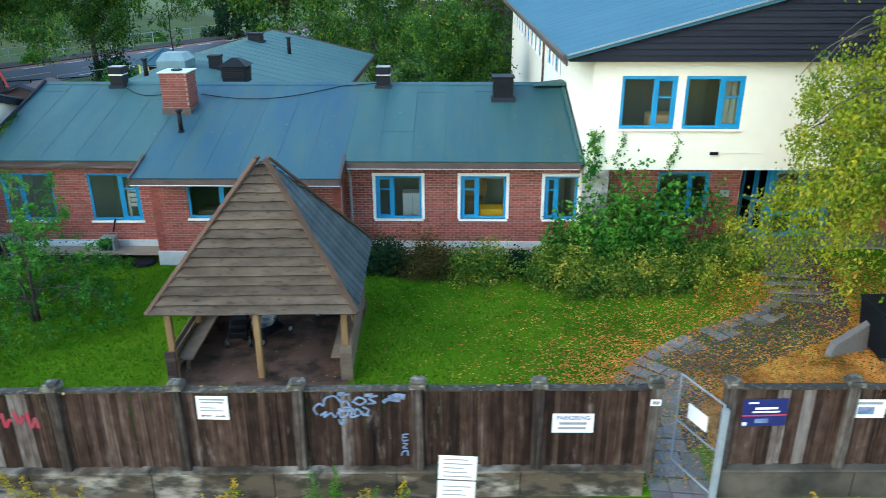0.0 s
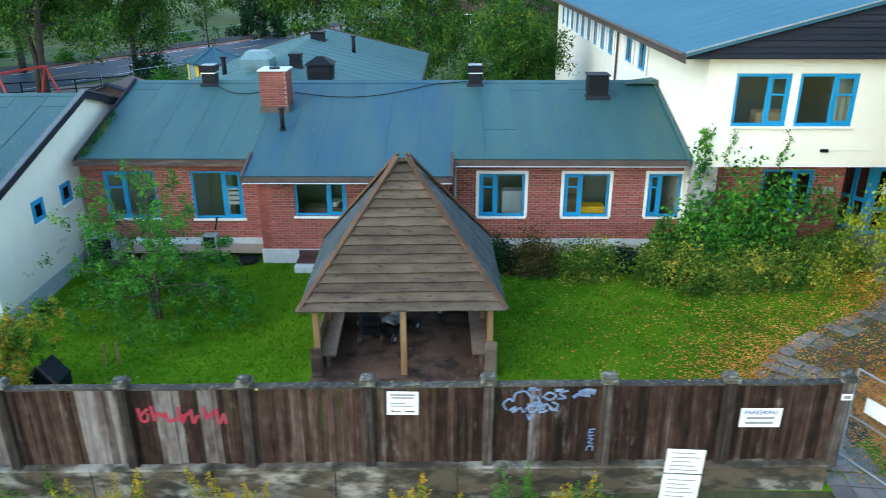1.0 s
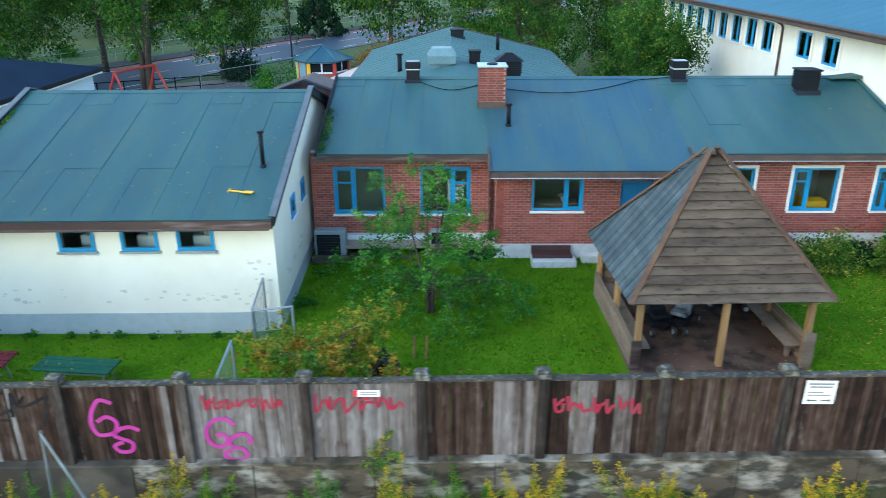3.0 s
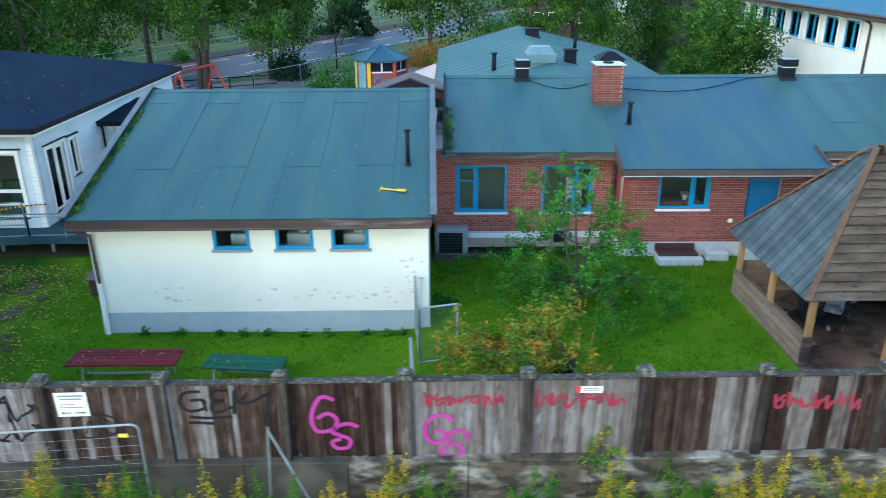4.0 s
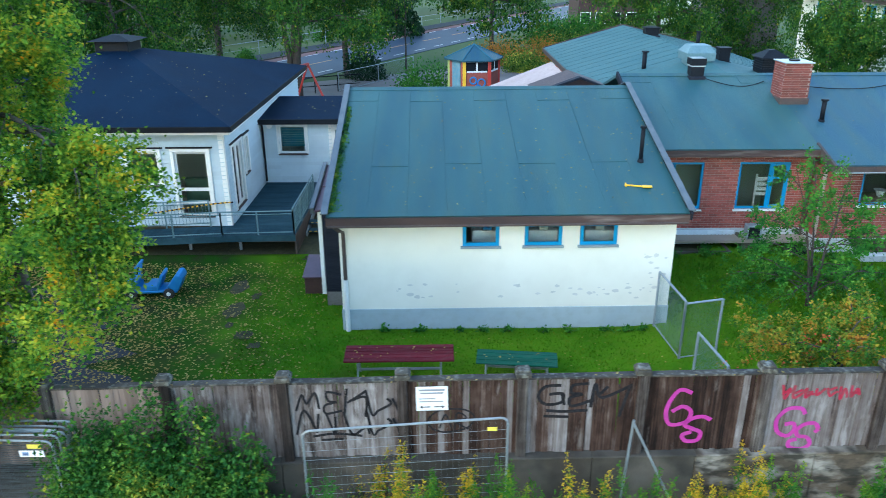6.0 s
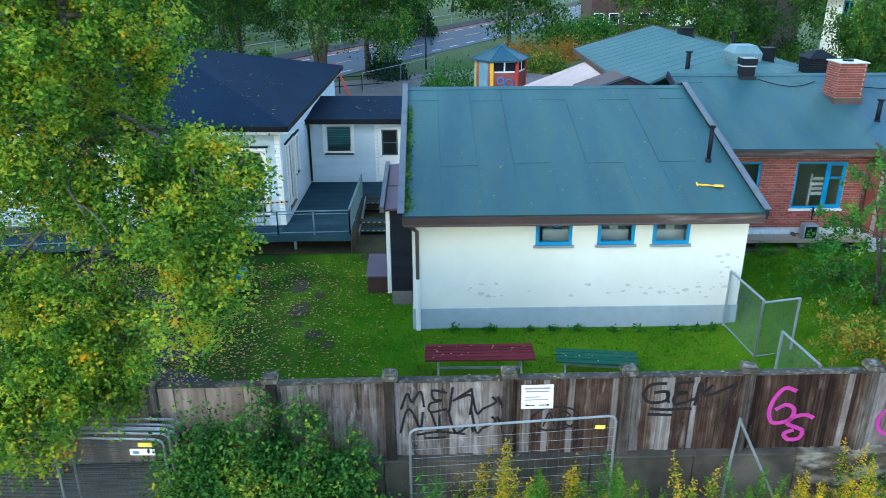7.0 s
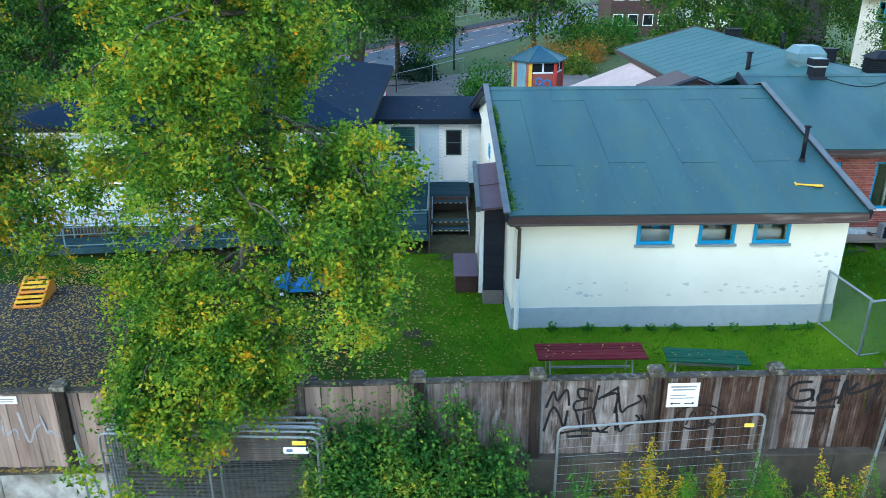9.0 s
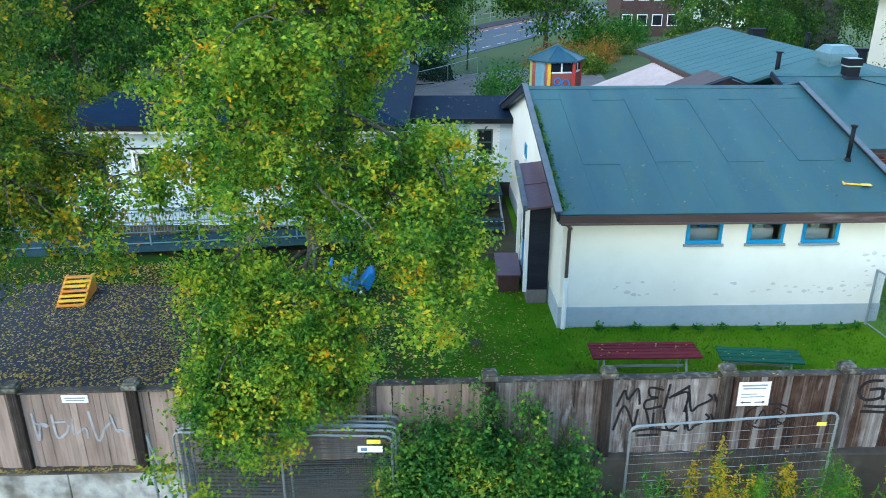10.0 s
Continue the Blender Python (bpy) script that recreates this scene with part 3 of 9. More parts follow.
def ground_z(x, y):
    """Height of the ground: lawn, yard, the lower verge outside the fence, and the flat land behind."""
    z = 0.3 * smooth01((x + 15.5) / 3.5)
    z += 0.5 * smooth01((x - 5.0) / 3.0) * smooth01((y - 16.5) / 3.5)
    z *= 1 - smooth01((y - 30) / 8)
    z -= 0.10 * smooth01((-23.5 - x) / 5) * (1 - smooth01((y - 18) / 4))
    z -= 0.08 * smooth01((-12.5 - x) / 2.5) * (1 - smooth01((y - 19) / 3))
    z += 0.03 * noise.noise((x * 0.35, y * 0.35, 0))
    if y < 10.15:
        gate = smooth01((x - 2.9) / 0.3) * (1 - smooth01((x - 4.6) / 0.4))
        low = -0.75 + 0.02 * x + 0.06 * noise.noise((x * 0.8, y * 0.8, 4))
        low = low * (1 - gate) + gate * (z - 0.12 * (10.15 - y))
        z = z + (low - z) * smooth01((10.15 - y) / 0.12)
    return z


def window(parent, w, h, m, divide=0.6, transom=None, trim=None, sill=None, depth=0.09, frame_mat=None, sash=True, bar=0.07, sill_mat=None):
    """A window in its opening: m puts its lower middle at the face of the wall, looking along -y."""
    frame_mat = frame_mat or BLUE
    win = part("window", Shape().box(-w / 2, w / 2, 0.0, 0.05, 0, bar).box(-w / 2, w / 2, 0, 0.05, h - bar, h)
               .box(-w / 2, -w / 2 + bar, 0, 0.05, bar, h - bar).box(w / 2 - bar, w / 2, 0, 0.05, bar, h - bar), frame_mat, parent, "blue-painted window frame" if frame_mat is BLUE else "white window frame", 0.006, m=m)
    x = -w / 2 + bar + (w - 2 * bar) * divide
    if divide:
        part("mullion", Shape().box(x - 0.045, x + 0.045, -0.008, 0.045, bar, h - bar), frame_mat, win, bevel=0.006)
        if sash:
            s = Shape()
            for a, b in (((x + 0.047, w / 2 - bar - 0.002) if divide >= 0.5 else (-w / 2 + bar + 0.002, x - 0.047)),):
                s.box(a, a + 0.05, -0.012, 0.03, bar + 0.002, h - bar - 0.002).box(b - 0.05, b, -0.012, 0.03, bar + 0.002, h - bar - 0.002)
                s.box(a + 0.05, b - 0.05, -0.012, 0.03, bar + 0.002, bar + 0.052).box(a + 0.05, b - 0.05, -0.012, 0.03, h - bar - 0.052, h - bar - 0.002)
                if transom:
                    s.box(a + 0.05, b - 0.05, -0.012, 0.03, transom - 0.025, transom + 0.025)
            part("casement", s, frame_mat, win)
    pane = part("pane", Shape().box(-w / 2 + bar * 0.6, w / 2 - bar * 0.6, 0.022, 0.028, bar * 0.6, h - bar * 0.6), GLASS, win, "clear glass pane")
    pane.visible_shadow = False
    if trim:
        t = trim
        part("trim", Shape().box(-w / 2 - t, w / 2 + t, -0.072, 0.0, h, h + t).box(-w / 2 - t, -w / 2, -0.07, 0, 0, h)
             .box(w / 2, w / 2 + t, -0.07, 0, 0, h), WHITE, win, "white window trim", 0.005)
    if sill:
        part("sill", Shape().box(-w / 2 - 0.05, w / 2 + 0.05, -sill, 0.02, -0.06, 0.0), sill_mat or (WHITE if frame_mat is BLUE else DARKTRIM), win, "projecting window sill", 0.006)
    return win


def felt_slope(parent, name, x0, x1, eave, ridge, material, strip=1.0, thick=0.10, seed=1, stagger=0.35):
    """A roof slope: a deck, and on it lapped strips of felt that run from eave to ridge, one piece each."""
    (ye, ze), (yr, zr) = eave, ridge
    rng = random.Random(seed)
    length = math.hypot(yr - ye, zr - ze)
    v = Vector((0, (yr - ye) / length, (zr - ze) / length))
    u = Vector((1, 0, 0))
    n = u.cross(v)
    if n.z < 0:
        n = -n
    def at(a, b):
        return Matrix(((1, v.x * 1, n.x, x0 + a), (0, v.y, n.y, ye + v.y * b), (0, v.z, n.z, ze + v.z * b), (0, 0, 0, 1)))
    deck = part(name, Shape().box(0, x1 - x0, 0, length, -thick, 0, at(0, 0)), material, parent)
    k = max(1, round((x1 - x0) / strip))
    w = (x1 - x0) / k
    cache = {}
    for i in range(k):
        cut = (0.87, 0.34)[i % 2] + rng.uniform(-0.012, 0.012) if rng.random() < stagger else 0.0
        spans = [(0.0, length)] if cut == 0 else [(0.0, cut * length), (cut * length - 0.04, length)]
        for j, (a, b) in enumerate(spans):
            key = round(b - a, 3), j
            if key not in cache:
                d = 0.009 * j
                g = w - 0.0015
                cache[key] = Shape().add([(0, 0, -0.002), (g, 0, -0.002), (g, b - a, -0.002), (0, b - a, -0.002),
                                          (0.002, 0, 0.004 + d), (g - 0.002, 0, 0.008 + d), (g - 0.002, b - a, 0.008 + d), (0.002, b - a, 0.004 + d)],
                                         [(0, 3, 2, 1), (4, 5, 6, 7), (0, 1, 5, 4), (1, 2, 6, 5), (2, 3, 7, 6), (3, 0, 4, 7)]).mesh("felt_strip", material)
            part("felt_strip", cache[key], material, deck, m=at(i * w, a))
    part("eaves_strip", Shape().box(0, x1 - x0, -0.01, 0.2, 0.004, 0.026, at(0, 0)), material, deck)
    part("ridge_strip", Shape().box(0, x1 - x0, length - 0.22, length, 0.004, 0.026, at(0, 0)), material, deck)
    return deck

# ---- ground ----
def build_ground():
    xs = [-260, -180, -130, -100, -80, -65, -55, -48] + [-44 + 0.9 * i for i in range(72)] + [22, 25, 30, 38, 50, 70, 100, 150, 220]
    ys = [-120, -70, -40, -20, -10, -4, 0, 3, 5, 6.5, 7.5, 8.3, 8.9, 9.4, 9.8, 10.0, 10.04, 10.08, 10.12, 10.16] + [10.6 + 0.7 * i for i in range(30)] + [32, 34, 36, 39, 43, 48, 54, 62, 72, 85, 100, 120, 150, 200, 280, 420]
    vs = [(x, y, ground_z(x, y)) for y in ys for x in xs]
    w = len(xs)
    q = np.array([(j * w + i, j * w + i + 1, (j + 1) * w + i + 1, (j + 1) * w + i) for j in range(len(ys) - 1) for i in range(w - 1)])
    g = soup("ground", vs, q, GRASS)
    g.data.materials.append(VERGE)
    g.data.materials.append(FIELD)
    row = np.repeat(np.array([1 if b <= 10.17 else 2 if b > 33 else 0 for b in ys[1:]], dtype=np.int32), w - 1)
    g.data.polygons.foreach_set("material_index", row)
    g.data.shade_smooth()
    tagged(g, "short green lawn, weedy verge and rough grass ground", "ground", kind="structure")


build_ground()


def patch(name, outline, material, label, category, lift=0.02, n=14, ragged=0.0):
    """A flat patch that follows the ground, from a four-cornered outline."""
    a, b, c, d = [Vector((*p, 0)) for p in outline]
    vs = []
    for j in range(n + 1):
        for i in range(n + 1):
            p = a.lerp(b, i / n).lerp(d.lerp(c, i / n), j / n)
            if ragged and i == n:
                p.x += ragged * (noise.noise((p.x, p.y * 1.3, 2)) + 0.6 * noise.noise((p.x, p.y * 4, 5)))
            vs.append((p.x, p.y, ground_z(p.x, p.y) + lift))
    q = np.array([(j * (n + 1) + i, j * (n + 1) + i + 1, (j + 1) * (n + 1) + i + 1, (j + 1) * (n + 1) + i) for j in range(n) for i in range(n)])
    return tagged(soup(name, vs, q, material), label, category, kind="structure")


# the road behind: carriageway, red cycle lane and footway in one direction
ROAD_A, ROAD_B = Vector((-54.7, 8.1, 0)), Vector((22.1, 159.7, 0))
ROAD_D = (ROAD_B - ROAD_A).normalized()
ROAD_N = Vector((-ROAD_D.y, ROAD_D.x, 0))


def road_strip(name, o0, o1, z, material, label, category, a=-0.35, b=1.2, dash=None, parent=None):
    p, q = ROAD_A.lerp(ROAD_B, a), ROAD_A.lerp(ROAD_B, b)
    total = (q - p).length
    s = Shape()
    spans = [(0, total)] if not dash else [(k * sum(dash), k * sum(dash) + dash[0]) for k in range(int(total / sum(dash)))]
    for c, d in spans:
        e, f = p + ROAD_D * c, p + ROAD_D * d
        s.add([e + ROAD_N * o0 + Vector((0, 0, z)), f + ROAD_N * o0 + Vector((0, 0, z)), f + ROAD_N * o1 + Vector((0, 0, z)), e + ROAD_N * o1 + Vector((0, 0, z)),
               e + ROAD_N * o0 + Vector((0, 0, z - 0.2)), f + ROAD_N * o0 + Vector((0, 0, z - 0.2)), f + ROAD_N * o1 + Vector((0, 0, z - 0.2)), e + ROAD_N * o1 + Vector((0, 0, z - 0.2))],
              [(0, 1, 2, 3), (7, 6, 5, 4), (0, 4, 5, 1), (1, 5, 6, 2), (2, 6, 7, 3), (3, 7, 4, 0)])
    return structure(name, s, material, label, category)


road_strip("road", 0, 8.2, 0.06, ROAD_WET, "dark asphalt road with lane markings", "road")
road_strip("cycle_lane", 8.2, 9.6, 0.065, CYCLE, "reddish cycle lane along the road", "road")
road_strip("kerb", 9.6, 9.8, 0.17, CONCRETE, "pale kerb between road and footway", "kerb")
road_strip("pavement", 9.8, 12.2, 0.16, ASPHALT, "asphalt footway along the road", "pavement")
road_strip("road_marking_edge", 8.0, 8.2, 0.07, ROADLINE, "white dashed edge line on the road", "road marking", dash=(2.0, 2.0))
road_strip("road_marking_side", 0.9, 1.05, 0.07, ROADLINE, "white dashed edge line on the road", "road marking", dash=(2.0, 2.0))
road_strip("road_marking_centre", 4.3, 4.5, 0.07, ROADAMBER, "amber dashed centre line on the road", "road marking", dash=(4.0, 3.0))
patch("meadow", ((-150, 40), (-52, 60), (60, 260), (-150, 260)), FIELD, "rough yellowish meadow beyond the road", "meadow", 0.03, 20).location = (0, 0, 0)
patch("gravel_yard", ((-34, 36.5), (-14.5, 36.5), (-12, 66), (-34, 52)), GRAVEL, "grey gravel playground behind the houses", "yard", 0.02)
patch("asphalt_yard", ((-46, 10.35), (-26.8, 10.35), (-29.0, 18.6), (-46, 19.3)), ASPHALT, "wet dark asphalt yard strewn with leaves", "yard", 0.015, 40, 1.3)


# ---- brick wing ----
def brick_wall(wing, x0, x1, y, z0, z1, holes, pieces=False, thick=0.24):
    """A wall face of single bricks with recessed joints, over a mortar core."""
    s = Shape().pierced(x0, x1, z0, z1, holes, y + 0.012, y + thick)
    wall = part("wall", s, MORTAR, wing, "red brick wall with pale mortar joints")
    L, H, J = 0.228, 0.062, 0.013
    one = Shape().box(0, L, 0, 0.03, 0, H).mesh("brick", BRICK)
    V, Q = [], []
    count, row, z = 0, 0, z0
    while z + H <= z1 + 0.02:
        x = x0 - (0.12 if row % 2 else 0)
        while x < x1:
            a, b = max(x, x0), min(x + L, x1)
            spans = [(a, b)]
            for h in holes:
                if h[2] < z + H * 0.7 and h[3] > z + H * 0.3:
                    spans = [t for p, q in spans for t in ((p, min(q, h[0])), (max(p, h[1]), q)) if t[1] - t[0] > 0.03]
            for p, q in spans:
                jut = random.uniform(-0.002, 0.002)
                if pieces and count < 290 and abs(q - p - L) < 0.001 and -8.7 < p < -6.2 and z < 2.7:
                    part("brick", one, BRICK, wall, m=Matrix.Translation((p, y + jut, z)))
                    count += 1
                    continue
                k = len(V)
                V += [(p, y + jut, z), (q, y + jut, z), (q, y + jut, z + H), (p, y + jut, z + H), (p, y + 0.02, z), (q, y + 0.02, z), (q, y + 0.02, z + H), (p, y + 0.02, z + H)]
                Q += [(k, k + 1, k + 2, k + 3), (k + 1, k + 5, k + 6, k + 2), (k, k + 3, k + 7, k + 4), (k + 3, k + 2, k + 6, k + 7), (k, k + 4, k + 5, k + 1)]
            x += L + J
        z += H + J
        row += 1
    tagged(soup("bricks", V, np.array(Q), BRICK, wall), kind="stuff")
    return wall


wing = thing("brick_wing", (0, 0, 0), "long single-storey red brick wing with blue windows and felt roof", "building")
W_R = [(-2.40, -1.03, 1.49, 2.83), (0.13, 1.48, 1.49, 2.83), (2.62, 3.6, 1.49, 2.83)]
W_L = [(-13.65, -12.1, 1.40, 2.88), (-11.03, -9.5, 1.40, 2.88)]
W_M = [(-7.75, -6.25, 1.78, 2.84), (-5.18, -4.23, 0.72, 2.71)]
brick_wall(wing, -14.3, -8.8, 21.0, 0.78, 3.35, W_L)
brick_wall(wing, -8.8, -3.3, 20.15, 0.75, 3.1, W_M, pieces=True)
brick_wall(wing, -3.3, 3.62, 21.0, 0.78, 3.35, W_R)
part("wall", Shape().box(-8.79, -8.56, 20.16, 21.2, 0.75, 3.2), BRICK, wing, "brick return wall")
part("wall", Shape().box(-3.53, -3.31, 20.16, 21.2, 0.75, 3.2), BRICK, wing, "brick return wall")
part("plinth", Shape().box(-14.3, -8.81, 20.97, 21.25, -0.1, 0.78).box(-8.83, -5.18, 20.11, 20.4, -0.1, 0.75).box(-4.23, -3.27, 20.11, 20.4, -0.1, 0.75)
     .box(-5.18, -4.23, 19.75, 20.55, -0.1, 0.62).box(-3.27, 3.62, 20.96, 21.25, -0.1, 0.78).box(-8.83, -8.55, 20.4, 20.97, -0.1, 0.75).box(-3.55, -3.27, 20.4, 20.96, -0.1, 0.75), PLINTH, wing, "pale grey concrete plinth", 0.01)
part("back_wall", Shape().box(-14.3, 3.6, 30.0, 30.24, 0, 3.4), BRICK, wing)
part("inner_wall", Shape().box(-14.3, 3.6, 23.6, 23.7, 0.3, 3.4).box(-9.1, -9.0, 21.3, 23.6, 0.3, 3.4).box(-3.1, -3.0, 21.3, 23.6, 0.3, 3.4).box(2.2, 2.3, 21.3, 23.6, 0.3, 3.4), INTERIOR, wing, "pale cream inner walls")
part("inner_floor", Shape().box(-14.26, 3.55, 20.4, 25.3, 0.5, 0.58), INTERIOR_FLOOR, wing, "brown linoleum floor")
part("inner_ceiling", Shape().box(-14.3, 3.6, 21.24, 30, 3.12, 3.2).box(-8.56, -3.53, 20.39, 21.24, 2.92, 2.98), WHITE, wing)
EAVE_Y, EAVE_Z, RIDGE_Y, RIDGE_Z = 20.33, 3.43, 25.2, 4.88
slope = (RIDGE_Z - EAVE_Z) / (RIDGE_Y - EAVE_Y)
MID_Y = 19.46
MID_Z = EAVE_Z - (EAVE_Y - MID_Y) * slope
felt_slope(wing, "roof", -14.0, -9.0, (EAVE_Y, EAVE_Z), (RIDGE_Y, RIDGE_Z), FELT, seed=3)
felt_slope(wing, "roof", -9.0, -3.2, (MID_Y, MID_Z), (RIDGE_Y, RIDGE_Z), FELT_BLUE, seed=5)
felt_slope(wing, "roof", -3.2, 3.5, (EAVE_Y, EAVE_Z), (RIDGE_Y, RIDGE_Z), FELT, seed=8)
part("roof", Shape().add([(-14.0, RIDGE_Y, RIDGE_Z), (3.5, RIDGE_Y, RIDGE_Z), (3.5, 30.5, 3.3), (-14.0, 30.5, 3.3), (-14.0, RIDGE_Y, RIDGE_Z - 0.1), (3.5, RIDGE_Y, RIDGE_Z - 0.1), (3.5, 30.5, 3.2), (-14.0, 30.5, 3.2)],
                         [(0, 1, 2, 3), (7, 6, 5, 4), (0, 4, 5, 1), (1, 5, 6, 2), (2, 6, 7, 3), (3, 7, 4, 0)]), FELT, wing)
part("ridge_cap", Shape().tube([(-14.0, RIDGE_Y, RIDGE_Z - 0.02), (3.45, RIDGE_Y, RIDGE_Z - 0.02)], 0.045, 6), FELT, wing)
part("fascia", Shape().box(-14.1, -9.02, EAVE_Y - 0.05, EAVE_Y - 0.005, EAVE_Z - 0.2, EAVE_Z - 0.015), FASCIA, wing, "weathered flaking eaves board")
part("fascia", Shape().box(-9.0, -3.2, MID_Y - 0.05, MID_Y - 0.005, MID_Z - 0.19, MID_Z - 0.015), DARKTRIM, wing, "dark eaves board")
part("fascia", Shape().box(-3.18, 3.5, EAVE_Y - 0.05, EAVE_Y - 0.005, EAVE_Z - 0.2, EAVE_Z - 0.015), DARKTRIM, wing, "dark eaves board")
part("gutter", Shape().tube([(-9.0, MID_Y - 0.08, MID_Z - 0.18), (-3.2, MID_Y - 0.08, MID_Z - 0.18)], 0.016, 6).tube([(-3.1, EAVE_Y - 0.08, EAVE_Z - 0.19), (3.5, EAVE_Y - 0.08, EAVE_Z - 0.19)], 0.016, 6), ZINC, wing, "thin pale gutter")
part("soffit", Shape().box(-14.1, -9.02, EAVE_Y, 21.0, EAVE_Z - 0.22, EAVE_Z - 0.19).box(-9.0, -3.2, MID_Y, 20.15, MID_Z - 0.21, MID_Z - 0.18).box(-3.18, 3.5, EAVE_Y, 21.0, EAVE_Z - 0.22, EAVE_Z - 0.19), DARKTRIM, wing)
for xa in (-9.02, -3.2):
    part("verge_board", Shape().beam((xa, MID_Y - 0.06, MID_Z - 0.08), (xa, EAVE_Y + 0.3, EAVE_Z + 0.03), 0.07, 0.24), DARKTRIM, wing, "dark verge board")
part("verge_flashing", Shape().beam((3.53, EAVE_Y - 0.07, EAVE_Z - 0.02), (3.53, RIDGE_Y, RIDGE_Z), 0.1, 0.16), FELT, wing, "grey felt flashing against the tall wall")
part("verge_flashing", Shape().prism([(2.55, RIDGE_Z - 0.02), (3.5, RIDGE_Z + 0.1), (3.6, RIDGE_Z + 0.08), (3.6, RIDGE_Z - 0.02)], RIDGE_Y - 0.5, RIDGE_Y + 0.1), FELT, wing, "raised felt upstand at the ridge end")
part("verge_board", Shape().beam((-14.0, EAVE_Y - 0.05, EAVE_Z - 0.05), (-14.0, RIDGE_Y, RIDGE_Z), 0.07, 0.2), BLACK_CLAD, wing, "dark verge board")
for a, b, c, d in W_R:
    window(wing, b - a, d - c, Matrix.Translation(((a + b) / 2, 21.04, c)), 0.36, (d - c) * 0.68, 0.09, 0.10)
for a, b, c, d in W_L:
    window(wing, b - a, d - c, Matrix.Translation(((a + b) / 2, 21.03, c)), 0.64 if a > -12 else 0.4, (d - c) * 0.66, None, 0.10)
window(wing, 1.5, 1.06, Matrix.Translation((-7.0, 20.18, 1.78)), 0.66, None, None, 0.10)
door = part("door", Shape().box(-5.18, -4.23, 20.28, 20.33, 0.72, 2.71), BLUE_DOOR, wing, "dark blue boarded door", 0.006)
part("door_board", Shape().box(-5.1, -4.73, 20.265, 20.28, 0.85, 2.58).box(-4.68, -4.31, 20.265, 20.28, 0.85, 2.58), BLUE_DOOR, door, bevel=0.006)
part("handle", Shape().tube([(-4.33, 20.27, 1.7), (-4.33, 20.22, 1.7), (-4.45, 20.22, 1.7)], 0.012, 6), STEEL, door, "metal door handle")
part("downpipe", Shape().tube([(-8.95, 20.28, 3.2), (-8.92, 20.85, 2.9), (-8.92, 20.9, 2.6), (-8.92, 20.9, 0.35)], 0.045, 8), FASCIA, wing, "brown downpipe in the corner")
part("downpipe", Shape().tube([(-3.1, 20.4, 3.2), (-3.12, 20.85, 2.85), (-3.12, 20.88, 0.5)], 0.04, 8), STEEL_DULL, wing, "grey downpipe in the corner")
part("socket_box", Shape().box(-5.62, -5.5, 20.10, 20.15, 1.36, 1.48), WHITE, wing, "small white wall box", 0.008)

# chimney, vents and pipes on the wing's roof
def slope_z(y):
    return EAVE_Z + (y - EAVE_Y) * slope


ch = thing("chimney", (-8.80, 23.45, slope_z(23.45)), "square red brick chimney with a metal cap", "chimney")
V, Q = [], []
for r in range(15):
    z = 0.02 + r * 0.075
    for k in range(4):
        for j in range(3):
            a = -0.42 + j * 0.281 + (0.0 if r % 2 else -0.06)
            b = min(a + 0.268, 0.42)
            a = max(a, -0.42)
            t = pose(0, 0, 0, 0, 0, 90 * k)
            ps = [t @ Vector(p) for p in ((a, -0.425, z), (b, -0.425, z), (b, -0.425, z + 0.063), (a, -0.425, z + 0.063), (a, -0.40, z), (b, -0.40, z), (b, -0.40, z + 0.063), (a, -0.40, z + 0.063))]
            n0 = len(V)
            V += [tuple(p) for p in ps]
            Q += [(n0, n0 + 1, n0 + 2, n0 + 3), (n0 + 1, n0 + 5, n0 + 6, n0 + 2), (n0, n0 + 3, n0 + 7, n0 + 4), (n0 + 3, n0 + 2, n0 + 6, n0 + 7), (n0, n0 + 4, n0 + 5, n0 + 1)]
core = part("core", Shape().box(-0.41, 0.41, -0.41, 0.41, -0.3, 1.14), MORTAR, ch)
tagged(soup("bricks", V, np.array(Q), BRICK_OLD, core), kind="stuff")
part("flashing", Shape().box(-0.46, 0.46, -0.46, 0.46, -0.25, 0.06), DARKTRIM, ch, "dark metal flashing", 0.01)
part("cap", Shape().box(-0.47, 0.47, -0.47, 0.47, 1.14, 1.18), ZINC, ch, "pale zinc cap", 0.01)
part("flue", Shape().tube([(0, 0, 1.18), (0, 0, 1.22)], 0.17, 14), BLACK, ch)


def roof_vent(at, w, h, label, louvre=False, hood=0.06, mat=None, cap=None):
    v = thing("roof_vent", at, label, "roof vent")
    mat, cap = mat or BLACK, cap or BLACK
    part("base", Shape().box(-w * 0.62, w * 0.62, -w * 0.62, w * 0.62, -0.25, 0.03), BLACK_CLAD, v, bevel=0.01)
    part("body", Shape().box(-w / 2, w / 2, -w / 2, w / 2, -0.2, h), mat, v, bevel=0.012)
    if louvre:
        for k in range(7):
            z = h * 0.3 + k * h * 0.09
            part("louvre", Shape().box(-w / 2 - 0.015, w / 2 + 0.015, -w / 2 - 0.015, w / 2 + 0.015, z, z + h * 0.035), mat, v)
    part("hood", Shape().box(-w * 0.58, w * 0.58, -w * 0.58, w * 0.58, h, h + hood), cap, v, bevel=0.01)
    if hood > 0.1:
        part("band", Shape().box(-w * 0.53, w * 0.53, -w * 0.53, w * 0.53, h - 0.05, h - 0.012), ZINC, v, "pale metal band")
        part("top_sheet", Shape().box(-w * 0.5, w * 0.5, -w * 0.5, w * 0.5, h + hood, h + hood + 0.012), STEEL_DULL, v, "shiny top sheet")
    return v


